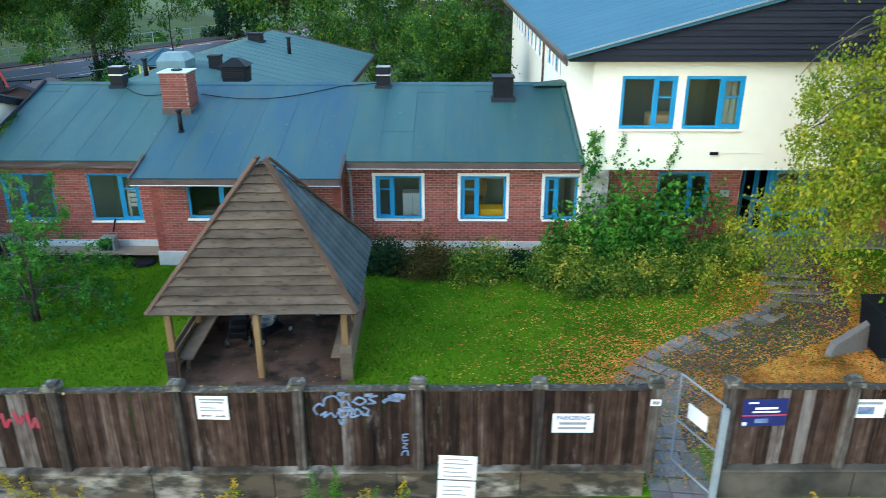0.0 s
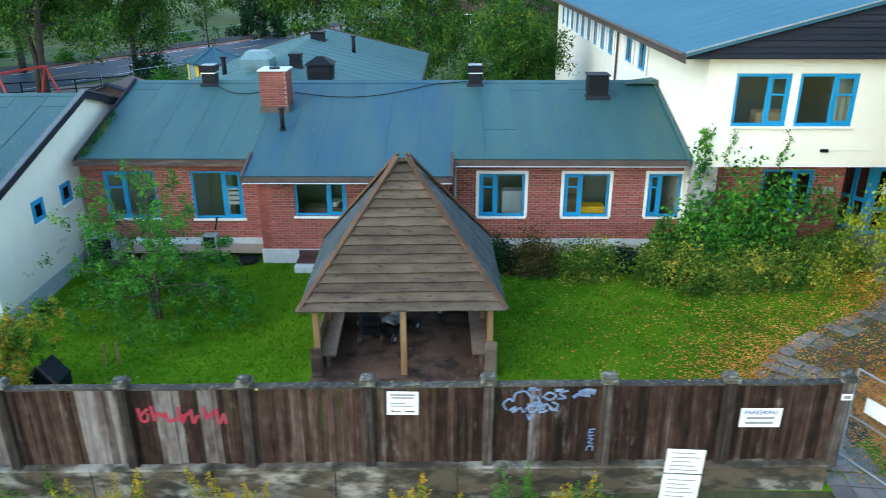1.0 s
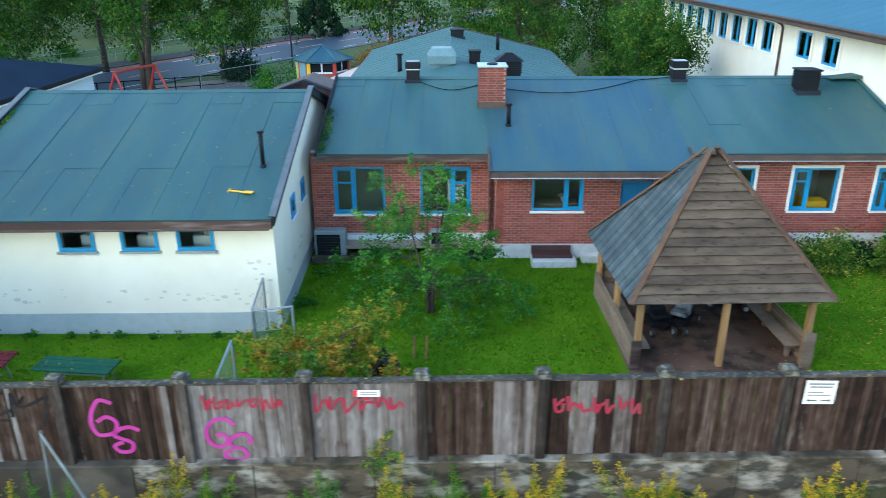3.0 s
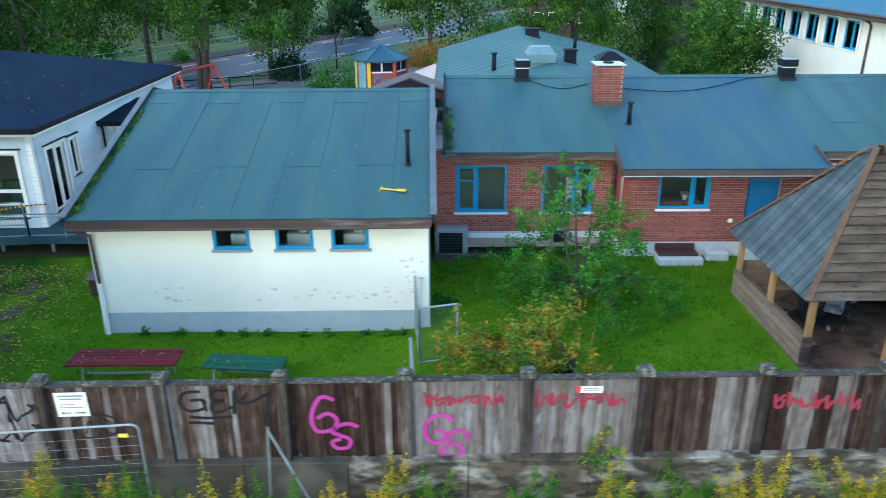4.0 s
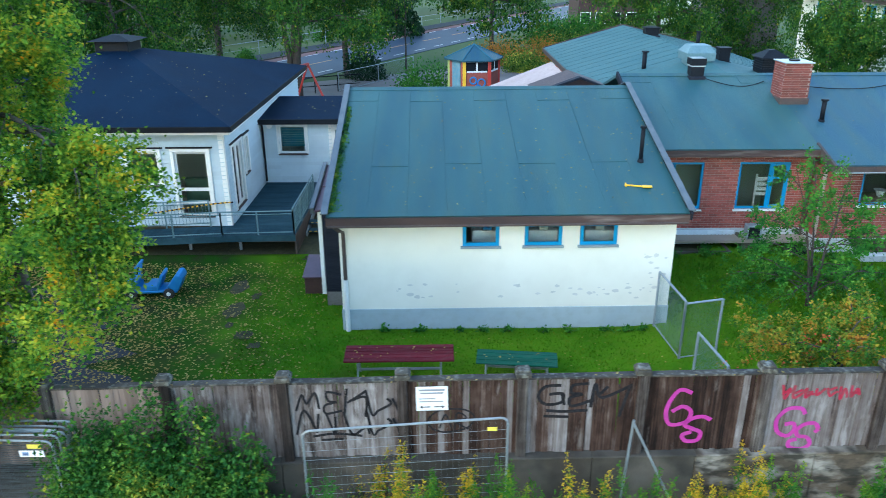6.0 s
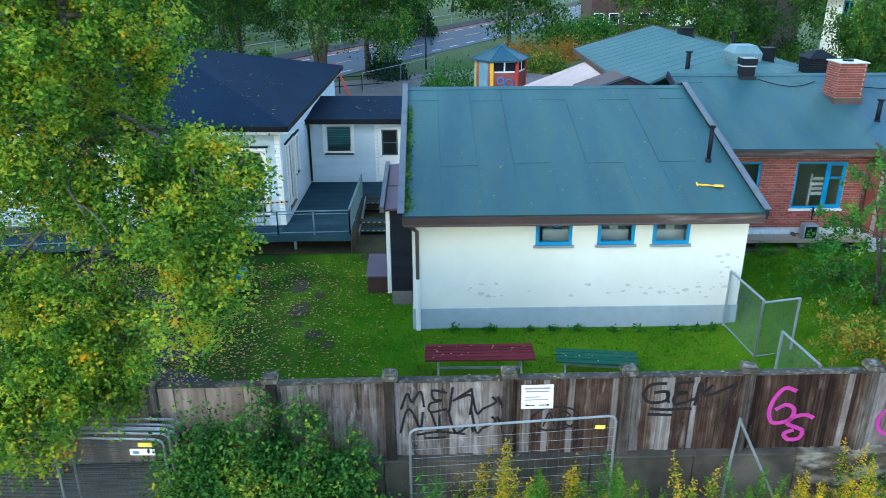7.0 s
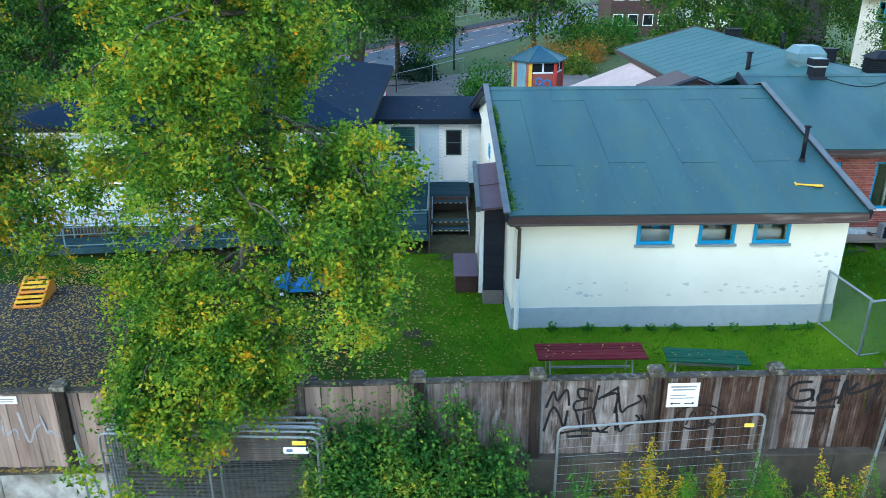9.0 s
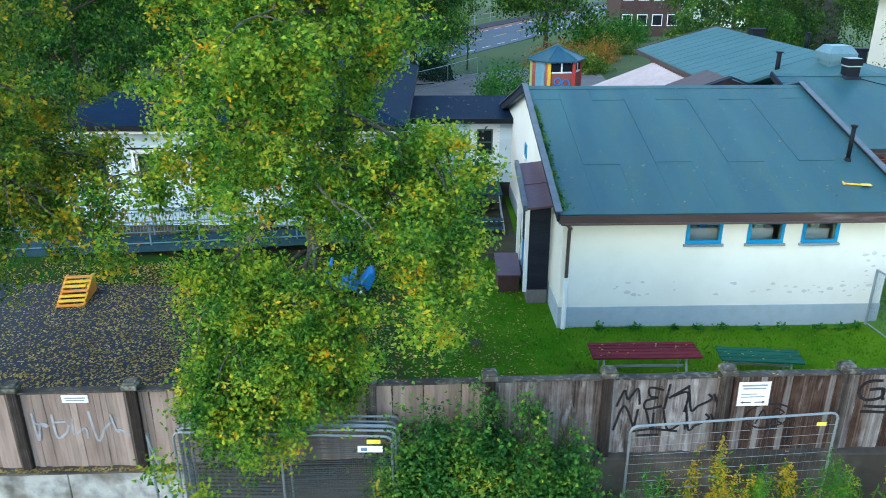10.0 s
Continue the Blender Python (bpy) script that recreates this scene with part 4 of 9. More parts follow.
roof_vent((-11.38, 25.0, slope_z(25.0)), 0.44, 0.40, "black sheet-metal roof vent with a banded hood", False, 0.22)
roof_vent((-2.45, 25.0, slope_z(25.0)), 0.44, 0.40, "black sheet-metal roof vent with a banded hood", False, 0.22)
roof_vent((1.5, 24.2, slope_z(24.2)), 0.62, 0.64, "dark louvred roof vent box", True, 0.05)
def soil_pipe(at, r, h, label):
    p = thing("vent_pipe", at, label, "vent pipe")
    part("collar", Shape().tube([(0, 0, -0.12), (0, 0, 0.05)], [r * 2.2, r * 1.2], 10), BLACK, p, smooth=True)
    part("pipe", Shape().tube([(0, 0, 0), (0, 0, h)], r, 10), BLACK, p, smooth=True)
    part("hood", Shape().tube([(0, 0, h), (0, 0, h + 0.05), (0, 0, h + 0.06)], [r * 1.6, r * 1.5, 0.01], 10), BLACK, p)


soil_pipe((-8.35, 21.96, slope_z(21.96)), 0.07, 0.62, "thin black vent pipe on the felt roof")
cable = thing("roof_cable", (-8.0, 24.6, slope_z(24.6)), "slack black cable lying on the roof", "cable")
pts = []
for k in range(30):
    t = k / 29
    x = -8.4 + t * 5.7
    y = 24.3 + 0.15 * math.sin(t * 3) - 0.55 * math.sin(math.pi * min(t * 1.25, 1)) + 0.75 * t * t
    pts.append((x + 8.0, y - 24.6, slope_z(y) + 0.035 - slope_z(24.6)))
part("cable", Shape().tube(pts, 0.014, 5), BLACK, cable)
pts = [(-11.2 + 8 + t * 2.0, 24.85 - 24.6 - 0.5 * math.sin(math.pi * t) - 0.3 * t, slope_z(24.85 - 0.5 * math.sin(math.pi * t) - 0.3 * t) - slope_z(24.6) + 0.035) for t in [k / 14 for k in range(15)]]
part("cable", Shape().tube(pts, 0.014, 5), BLACK, cable)

# ---- white annex ----
annex = thing("annex", (0, 0, 0), "white rendered annex with grey plinth and felt gable roof", "building")
AW = [(-19.52, -18.64, 2.17, 2.74), (-18.02, -17.12, 2.17, 2.74), (-16.68, -15.78, 2.17, 2.74)]
AX0, AX1, AY0, AY1, AR = -22.5, -14.35, 16.05, 28.2, 22.12
s = Shape().pierced(AX0, AX1, 0.5, 3.2, AW, AY0, AY0 + 0.25)
part("wall", s, RENDER, annex, "white rendered front wall with damp stains")
AZE, AZR = 3.10, 4.97
aslope = (AZR - AZE) / (AR - 15.55)


def gable_wall(x, holes, name):
    s = Shape().pierced(AY0 + 0.25, AY1, 0.5, 3.1, holes, x, x + 0.25, "x")
    part("gable", Shape().prism([(AY0 + 0.25, 3.1), (AY1, 3.1), (AY1, 3.2), (AR, AZR - 0.12), (AY0 + 0.25, 3.24)], x, x + 0.25, "x"), RENDER, annex)
    return part(name, s, RENDER, annex, "white rendered gable wall")


SW = [(18.25, 18.85, 2.15, 2.75), (19.85, 20.45, 2.15, 2.75)]
gable_wall(AX1 - 0.25, SW, "wall")
gable_wall(AX0, [(22.6, 23.0, 2.6, 3.05)], "wall")
part("wall", Shape().box(AX0 + 0.25, AX1 - 0.25, AY1 - 0.25, AY1, 0.0, 3.2), RENDER, annex)
for q in ((AX0 - 0.02, AX1 + 0.02, AY0 - 0.02, AY0 + 0.25, -0.3, 0.5), (AX0 - 0.02, AX0 + 0.25, AY0 + 0.25, AY1, -0.3, 0.5), (AX1 - 0.25, AX1 + 0.02, AY0 + 0.25, AY1, -0.3, 0.5)):
    part("plinth", Shape().box(*q), RENDER_GREY, annex, "blue-grey painted plinth", 0.008)
FLAKE = surface("grey_flaked_render", (0.56, 0.56, 0.52), (0.66, 0.65, 0.61), 3.0, (0.50, 0.49, 0.44), 12.0, 0.95, 0.4, 50.0)
rf = random.Random(4)
for k in range(46):
    if k < 34:
        x, z, y = rf.uniform(-21.2, -14.7), rf.gauss(0.92, 0.07) + (0.18 if k % 5 == 0 else 0), AY0 - 0.003
    else:
        x, z, y = rf.uniform(-15.1, -14.5), rf.uniform(0.95, 1.9), AY0 - 0.003
    w = rf.uniform(0.03, 0.11)
    n = 7
    ring = [(x + w * rf.uniform(0.5, 1.2) * math.cos(6.283 * i / n), z + w * 0.5 * rf.uniform(0.5, 1.2) * math.sin(6.283 * i / n)) for i in range(n)]
    part("flaked_patch", Shape().prism(ring, y, y + 0.006), FLAKE, annex)
for k in range(14):
    y, z = rf.uniform(17.0, 20.0), rf.uniform(0.95, 1.3)
    w = rf.uniform(0.04, 0.14)
    ring = [(y + w * rf.uniform(0.5, 1.2) * math.cos(6.283 * i / 7), z + w * 0.6 * rf.uniform(0.5, 1.2) * math.sin(6.283 * i / 7)) for i in range(7)]
    part("flaked_patch", Shape().prism(ring, AX1 - 0.004, AX1 + 0.003, "x"), FLAKE, annex)
part("inner_floor", Shape().box(AX0 + 0.25, AX1 - 0.25, AY0 + 0.25, AY1 - 0.25, 0.3, 0.4), INTERIOR_FLOOR, annex)
part("inner_wall", Shape().box(AX0 + 0.25, AX1 - 0.25, 20.6, 20.7, 0.4, 3.2), INTERIOR, annex)
part("dormer_gable", Shape().prism([(-16.5, 3.7), (-13.75, 3.7), (-13.75, 4.2), (-15.0, 4.66), (-16.5, 4.12)], 25.6, 27.8), BOXBROWN, annex, "brown boarded gable above the rear roof")
part("dormer_verge", Shape().beam((-16.75, 25.5, 4.1), (-15.0, 25.5, 4.72), 0.3, 0.07).beam((-15.0, 25.5, 4.72), (-13.5, 25.5, 4.16), 0.3, 0.07), BLACK_CLAD, annex, "dark verge of the small gable")
felt_slope(annex, "roof", -22.71, -14.26, (15.55, AZE), (AR, AZR), FELT, strip=0.95, seed=12, stagger=1.0)
part("roof", Shape().add([(-22.71, AR, AZR), (-14.26, AR, AZR), (-14.26, 28.7, AZE), (-22.71, 28.7, AZE), (-22.71, AR, AZR - 0.1), (-14.26, AR, AZR - 0.1), (-14.26, 28.7, AZE - 0.1), (-22.71, 28.7, AZE - 0.1)],
                         [(0, 1, 2, 3), (7, 6, 5, 4), (0, 4, 5, 1), (1, 5, 6, 2), (2, 6, 7, 3), (3, 7, 4, 0)]), FELT, annex)
for xa in (-22.74, -14.22):
    part("verge_board", Shape().beam((xa, 15.5, AZE - 0.05), (xa, AR, AZR - 0.03), 0.06, 0.2).beam((xa, AR, AZR - 0.03), (xa, 28.7, AZE - 0.05), 0.06, 0.2), BLACK_CLAD, annex, "dark verge board")
    part("verge_capping", Shape().beam((xa, 15.5, AZE + 0.1), (xa, AR, AZR + 0.11), 0.16, 0.03).beam((xa, AR, AZR + 0.11), (xa, 28.7, AZE + 0.1), 0.16, 0.03), RAIL, annex, "grey sheet capping")
part("fascia", Shape().box(-22.71, -14.26, 15.49, 15.54, 2.90, AZE - 0.01), FASCIA, annex, "brown weathered eaves board")
part("soffit", Shape().box(-22.71, -14.26, 15.54, 16.05, 2.88, 2.91), DARKTRIM, annex)
part("gutter", Shape().tube([(-22.68, 15.46, 2.9), (-14.3, 15.46, 2.9)], 0.03, 6), DARKTRIM, annex, "thin brown gutter")
for a, b, c, d in AW:
    window(annex, b - a, d - c, Matrix.Translation(((a + b) / 2, 16.02, c)), 0, None, None, 0.05, bar=0.085, sill_mat=STEEL_DULL)
for a, b, c, d in SW:
    window(annex, b - a, d - c, Matrix.Translation((AX1 + 0.035, (a + b) / 2, c)) @ pose(0, 0, 0, 0, 0, 90), 0, None, None, 0.05, bar=0.12)
window(annex, 0.4, 0.45, Matrix.Translation((AX0 - 0.035, 22.8, 2.6)) @ pose(0, 0, 0, 0, 0, -90), 0, None, None, 0.05)
part("downpipe", Shape().tube([(-22.55, 15.5, 2.9), (-22.42, 15.6, 2.75), (-22.38, 15.93, 2.6), (-22.38, 15.96, 1.35)], 0.045, 8), DARKTRIM, annex, "brown downpipe")
part("downpipe", Shape().tube([(-22.38, 15.96, 1.35), (-22.38, 15.96, -0.05)], 0.06, 8), WHITE, annex, "white lower downpipe")
soil_pipe((-14.9, 17.9, AZE + (17.9 - 15.55) * aslope), 0.055, 0.85, "thin black vent pipe on the felt roof")
shovel = thing("toy_shovel", (-15.2, 16.65, AZE + (16.65 - 15.55) * aslope + 0.03), "yellow plastic toy shovel lying on the roof", "toy", turn=-10)
part("handle", Shape().tube([(-0.3, 0.03, 0.01), (0.12, 0, 0.0)], 0.022, 6).tube([(-0.3, -0.05, 0.0), (-0.3, 0.11, 0.03)], 0.02, 6), YELLOW, shovel)
part("blade", Shape().box(0.1, 0.33, -0.075, 0.075, -0.012, 0.02), YELLOW, shovel, bevel=0.01)
# moss along the left verge of the annex roof is laid with the plants

# the annex stands a little askew
ASKEW = Matrix.Translation((-18.4, 16.06, 0)) @ pose(0, 0, 0, 0, 0, 1.3) @ Matrix.Translation((18.4, -16.06, 0))
for e in (annex, shovel):
    e.matrix_basis = ASKEW @ e.matrix_basis

# porch on the annex's far side
porch = thing("porch", (-23.0, 19.2, 0), "small lean-to porch with a brown sheet roof and blue door", "porch")
part("side_wall", Shape().add([(-0.12, -1.8, 0.32), (0.42, -1.8, 0.32), (0.42, -1.7, 0.32), (-0.12, -1.7, 0.32), (-0.12, -1.8, 2.72), (0.42, -1.8, 2.76), (0.42, -1.7, 2.78), (-0.12, -1.7, 2.74)],
                               [(0, 3, 2, 1), (4, 5, 6, 7), (0, 1, 5, 4), (1, 2, 6, 5), (2, 3, 7, 6), (3, 0, 4, 7)]), BLACK_CLAD, porch, "black boarded side wall")
part("footing", Shape().box(-0.12, 0.42, -1.82, 0.9, -0.3, 0.32), GRAVEL, porch, "pale concrete footing", 0.01)
part("roof", Shape().add([(-0.24, -2.15, 2.74), (0.44, -2.15, 2.82), (0.44, 0.3, 3.33), (-0.24, 0.3, 3.25), (-0.24, -2.15, 2.68), (0.44, -2.15, 2.76), (0.44, 0.3, 3.27), (-0.24, 0.3, 3.19)],
                           [(0, 1, 2, 3), (7, 6, 5, 4), (0, 4, 5, 1), (1, 5, 6, 2), (2, 6, 7, 3), (3, 7, 4, 0)]), PURPLE_SHEET, porch, "brown-purple sheet roof", 0.006)
part("roof_edge", Shape().beam((-0.3, -2.18, 2.74), (-0.3, 0.33, 3.27), 0.11, 0.16), RAIL, porch, "grey roof edge")
part("seam", Shape().beam((-0.24, -0.95, 3.0), (0.44, -0.95, 3.08), 0.03, 0.025), PURPLE_SHEET, porch)
part("post", Shape().box(-0.24, -0.14, -1.8, -1.7, 0.25, 2.72), WHITE, porch, "white corner post")
part("post", Shape().box(-0.24, -0.14, 0.1, 0.2, 0.25, 3.1), WHITE, porch, "white corner post")
pdoor = part("door", Shape().box(-0.12, -0.07, -1.25, -0.3, 0.4, 2.4), BLUE, porch, "blue glazed door", 0.006)
part("door_panel", Shape().box(-0.14, -0.12, -1.1, -0.45, 0.55, 1.2), BLUE_DOOR, pdoor)
part("pane", Shape().box(-0.145, -0.12, -1.1, -0.45, 1.35, 2.25), BLACK, pdoor)
part("trim", Shape().box(-0.15, -0.07, -0.3, -0.18, 0.4, 2.45).box(-0.15, -0.07, -1.4, -1.26, 0.4, 2.45), WHITE, porch, "white door trim")
chest = thing("storage_chest", (-23.55, 18.55, ground_z(-23.55, 18.5)), "dark brown wooden storage chest with a sloping lid", "chest")
part("body", Shape().box(-0.3, 0.3, -0.45, 0.6, 0.0, 0.5), BOXBROWN, chest, bevel=0.01)
part("lid", Shape().add([(-0.34, -0.52, 0.50), (0.34, -0.52, 0.50), (0.34, 0.62, 0.72), (-0.34, 0.62, 0.72), (-0.34, -0.52, 0.54), (0.34, -0.52, 0.54), (0.34, 0.62, 0.76), (-0.34, 0.62, 0.76)],
                          [(0, 3, 2, 1), (4, 5, 6, 7), (0, 1, 5, 4), (1, 2, 6, 5), (2, 3, 7, 6), (3, 0, 4, 7)]), PURPLE_SHEET, chest, "smooth grey-purple sloping lid", 0.008)

# ---- two-storey building ----
tower = thing("two_storey_building", (0, 0, 0), "white two-storey building with blue windows and blue-grey roof", "building")
TX0, TX1, TY = 3.65, 17.5, 20.05
TW = [(4.43, 5.92, 4.46, 5.88), (6.14, 7.72, 4.46, 5.88), (10.6, 12.3, 4.46, 5.9), (12.5, 14.2, 4.46, 5.9)]
s = Shape().pierced(TX0, TX1, 3.35, 6.35, TW, TY, TY + 0.3)
part("wall", s, RENDER, tower, "white rendered upper front wall")
SWT = [(26.5, 27.75, 4.95, 5.95), (28.65, 29.9, 4.95, 5.95)] + [(32.2 + 1.86 * k, 33.45 + 1.86 * k, 4.8, 6.03) for k in range(9)]
s = Shape().pierced(TY + 0.3, 50.5, 0.0, 6.35, SWT, TX0, TX0 + 0.3, "x")
part("wall", s, RENDER, tower, "white rendered long side wall")
part("wall", Shape().box(TX1 - 0.3, TX1, TY + 0.3, 50.5, 0, 6.35).box(TX0 + 0.3, TX1 - 0.3, 50.2, 50.5, 0, 6.35), RENDER, tower)
for a, b, c, d in TW:
    window(tower, b - a, d - c, Matrix.Translation(((a + b) / 2, TY + 0.02, c)), 0.62, (d - c) * 0.6, None, 0.10, bar=0.085)
for a, b, c, d in SWT:
    window(tower, b - a, d - c, Matrix.Translation((TX0 - 0.03, (a + b) / 2, c)) @ pose(0, 0, 0, 0, 0, -90), 0.55, None, 0.07, 0.05)
part("inner_floor", Shape().box(TX0 + 0.3, TX1 - 0.3, TY + 0.1, 50.2, 3.37, 3.5), INTERIOR_FLOOR, tower)
part("inner_wall", Shape().box(TX0 + 0.3, TX1 - 0.3, 24.5, 24.6, 0.5, 6.3).box(8.2, 8.3, TY + 0.3, 24.5, 3.5, 6.3), INTERIOR, tower)
part("inner_ceiling", Shape().box(TX0, TX1, TY, 50.5, 6.35, 6.42), WHITE, tower)
part("soffit", Shape().box(TX0, TX1, TY, 24.2, 3.3, 3.352), WHITE, tower)
# roof: a gable to the front, boarded dark
TR, TZE = (TX0 + TX1) / 2, 6.42
tsl = 0.27
tz = lambda x: TZE + 0.05 + (min(x, 2 * TR - x) - 2.85) * tsl
for xa, xb in ((2.85, TR), (2 * TR - 2.85, TR)):
    part("roof", Shape().add([(xa, 19.55, TZE + 0.05), (xb, 19.55, tz(TR)), (xb, 51.0, tz(TR)), (xa, 51.0, TZE + 0.05), (xa, 19.55, TZE - 0.05), (xb, 19.55, tz(TR) - 0.1), (xb, 51.0, tz(TR) - 0.1), (xa, 51.0, TZE - 0.05)],
                               [(0, 1, 2, 3), (7, 6, 5, 4), (0, 4, 5, 1), (1, 5, 6, 2), (2, 6, 7, 3), (3, 7, 4, 0)]), METAL_ROOF, tower, "blue-grey sheet roof")
for k in range(1, 33):
    y = 19.6 + k * 0.95
    part("roof_seam", Shape().beam((2.86, y, TZE + 0.053), (TR, y, tz(TR) + 0.003), 0.012, 0.006), METAL_ROOF, tower)
s = Shape()
z = TZE - 0.12
part("gable_backing", Shape().prism([(2.95, TZE - 0.1), (2 * TR - 2.95, TZE - 0.1), (TR, tz(TR) - 0.12)], 19.72, 20.05, "y"), BLACK_CLAD, tower)
while z < tz(TR) - 0.2:
    x = max(2.9, 2.85 + (z + 0.16 - TZE - 0.02) / tsl)
    if x < TR - 0.3:
        part("gable_board", Shape().add([(x, 19.66, z), (2 * TR - x, 19.66, z), (2 * TR - x, 19.70, z + 0.17), (x, 19.70, z + 0.17), (x, 19.72, z), (2 * TR - x, 19.72, z), (2 * TR - x, 19.72, z + 0.17), (x, 19.72, z + 0.17)],
                                        [(0, 1, 2, 3), (7, 6, 5, 4), (0, 4, 5, 1), (1, 5, 6, 2), (2, 6, 7, 3), (3, 7, 4, 0)]), BLACK_CLAD, tower)
    z += 0.16
part("verge_edge", Shape().beam((2.85, 19.52, TZE + 0.06), (TR, 19.52, tz(TR) + 0.01), 0.04, 0.04).beam((2 * TR - 2.85, 19.52, TZE + 0.06), (TR, 19.52, tz(TR) + 0.01), 0.04, 0.04), STEEL, tower, "pale metal roof edge")
part("gutter", Shape().tube([(2.8, 19.6, TZE), (2.8, 50.5, TZE)], 0.06, 8), DARKTRIM, tower, "dark metal gutter")
part("fascia", Shape().box(2.84, 2.88, 19.6, 50.5, TZE - 0.22, TZE), DARKTRIM, tower)
part("eaves_soffit", Shape().box(2.88, TX0, 19.72, 50.5, TZE - 0.1, TZE - 0.06), DARKTRIM, tower)
part("downpipe", Shape().tube([(2.85, 31.4, 6.35), (3.5, 31.4, 6.05), (3.58, 31.4, 5.9), (3.58, 31.4, 3.6)], 0.05, 8), FASCIA, tower, "brown downpipe")
part("wall_lamp", Shape().box(7.0, 7.22, 19.97, 20.05, 3.74, 3.82), BLACK, tower, "small dark wall lamp", 0.01)
part("wall_moulding", Shape().box(4.25, 8.8, 20.03, 20.05, 6.08, 6.11).tube([(7.25, 20.02, 3.79), (8.4, 20.02, 3.8)], 0.008, 5), WHITE, tower)
# ground storey, set back
lower = thing("entrance_storey", (0, 0, 0), "recessed red brick ground storey with a glazed blue entrance", "building")
brick_wall(lower, 3.95, 8.28, 20.85, 0.55, 3.3, [(5.9, 7.4, 1.68, 3.0)])
window(lower, 1.5, 1.32, Matrix.Translation((6.65, 20.88, 1.68)), 0.62, None, None, 0.1)
part("plinth", Shape().box(3.95, 8.28, 20.8, 21.1, -0.1, 0.55), PLINTH, lower)
part("door_post", Shape().box(8.62, 8.74, 21.95, 22.05, 0.86, 3.3), WHITE, lower, "cream door post")
part("meter_box", Shape().box(7.72, 7.98, 20.76, 20.85, 2.28, 2.5), STEEL_DULL, lower, "small grey box on the brick wall", 0.006)


def glazed_leaf(name, a, b, z0, z1, rails, label, stile=0.11, notice=None):
    """A blue glazed leaf between two points of the plan: stiles, rails and a pane."""
    a, b = Vector((*a, 0)), Vector((*b, 0))
    w = (b - a).length
    m = Matrix.Translation((a.x, a.y, z0)) @ Matrix.Rotation(math.atan2(b.y - a.y, b.x - a.x), 4, "Z")
    h = z1 - z0
    q = Shape().box(0, stile, -0.03, 0.03, 0, h).box(w - stile, w, -0.03, 0.03, 0, h)
    for r0, r1 in rails:
        q.box(stile, w - stile, -0.028, 0.028, r0, r1)
    leaf = part(name, q, BLUE, lower, label, 0.006, m=m)
    pane = part("pane", Shape().box(stile * 0.7, w - stile * 0.7, -0.004, 0.004, 0.05, h - 0.05), GLASS, leaf, "clear glass pane")
    pane.visible_shadow = False
    if notice:
        part("notice", Shape().box(notice[0], notice[1], -0.012, -0.006, notice[2], notice[3]), SIGN, leaf, "white paper notice")
    return leaf


glazed_leaf("side_screen", (8.86, 22.12), (9.08, 21.68), 0.86, 3.28, ((0, 0.22), (1.0, 1.12), (2.3, 2.42)), "blue glazed side screen of the entrance", 0.07)
glazed_leaf("side_screen", (9.09, 21.66), (9.28, 21.26), 0.86, 3.28, ((0, 0.22), (1.0, 1.12), (2.3, 2.42)), "blue glazed side screen of the entrance", 0.07)
part("corner_post", Shape().box(9.26, 9.38, 21.14, 21.26, 0.86, 3.3), BLUE, lower, "blue corner post", 0.006)
d1 = glazed_leaf("entrance_door", (9.39, 21.22), (10.32, 21.4), 0.87, 2.98, ((0, 0.12), (0.68, 0.84), (1.98, 2.11)), "blue glazed entrance door", 0.14, (0.32, 0.58, 1.25, 1.6))
part("door_handle", Shape().tube([(0.84, -0.06, 0.95), (0.84, -0.06, 1.3)], 0.016, 8), STEEL, d1, "steel pull handle")
d2 = glazed_leaf("entrance_door", (10.34, 21.4), (11.27, 21.58), 0.87, 2.98, ((0, 0.12), (0.68, 0.84), (1.98, 2.11)), "blue glazed entrance door", 0.14)
part("door_handle", Shape().tube([(0.09, -0.06, 0.95), (0.09, -0.06, 1.3)], 0.016, 8), STEEL, d2, "steel pull handle")
part("corner_post", Shape().box(11.28, 11.4, 21.56, 21.68, 0.86, 3.3), BLUE, lower, "blue corner post", 0.006)
part("door_head", Shape().beam((9.38, 21.22, 3.13), (11.28, 21.59, 3.13), 0.06, 0.28), BLUE, lower, "blue board over the entrance doors")
part("back_wall", Shape().box(11.4, 17.4, 21.7, 21.95, 0.5, 3.3).box(8.2, 17.4, 24.0, 24.2, 0.5, 3.3).box(8.04, 8.28, 21.1, 24.0, 0.5, 3.3), BRICK, lower)
part("entrance_slab", Shape().box(8.3, 17, 20.4, 24, 0.3, 0.86), GRAVEL, lower, "concrete entrance slab", 0.02)
part("step", Shape().box(7.5, 8.3, 20.15, 20.8, 0.3, 0.98), HIPBOARD, lower, "reddish stone step at the wall's end", 0.03)
part("column", Shape().box(3.62, 4.3, 20.1, 20.5, 0.3, 3.34), CONCRETE_WHITE, lower, "white column with flaking paint", 0.015)
# ---- rear building behind the wing ----
rear = thing("rear_building", (0, 0, 0), "rear building with a low blue-green felt gable roof", "building")
RR, RZ = -10.1, 5.08
RN, RM = 25.35, 29.0
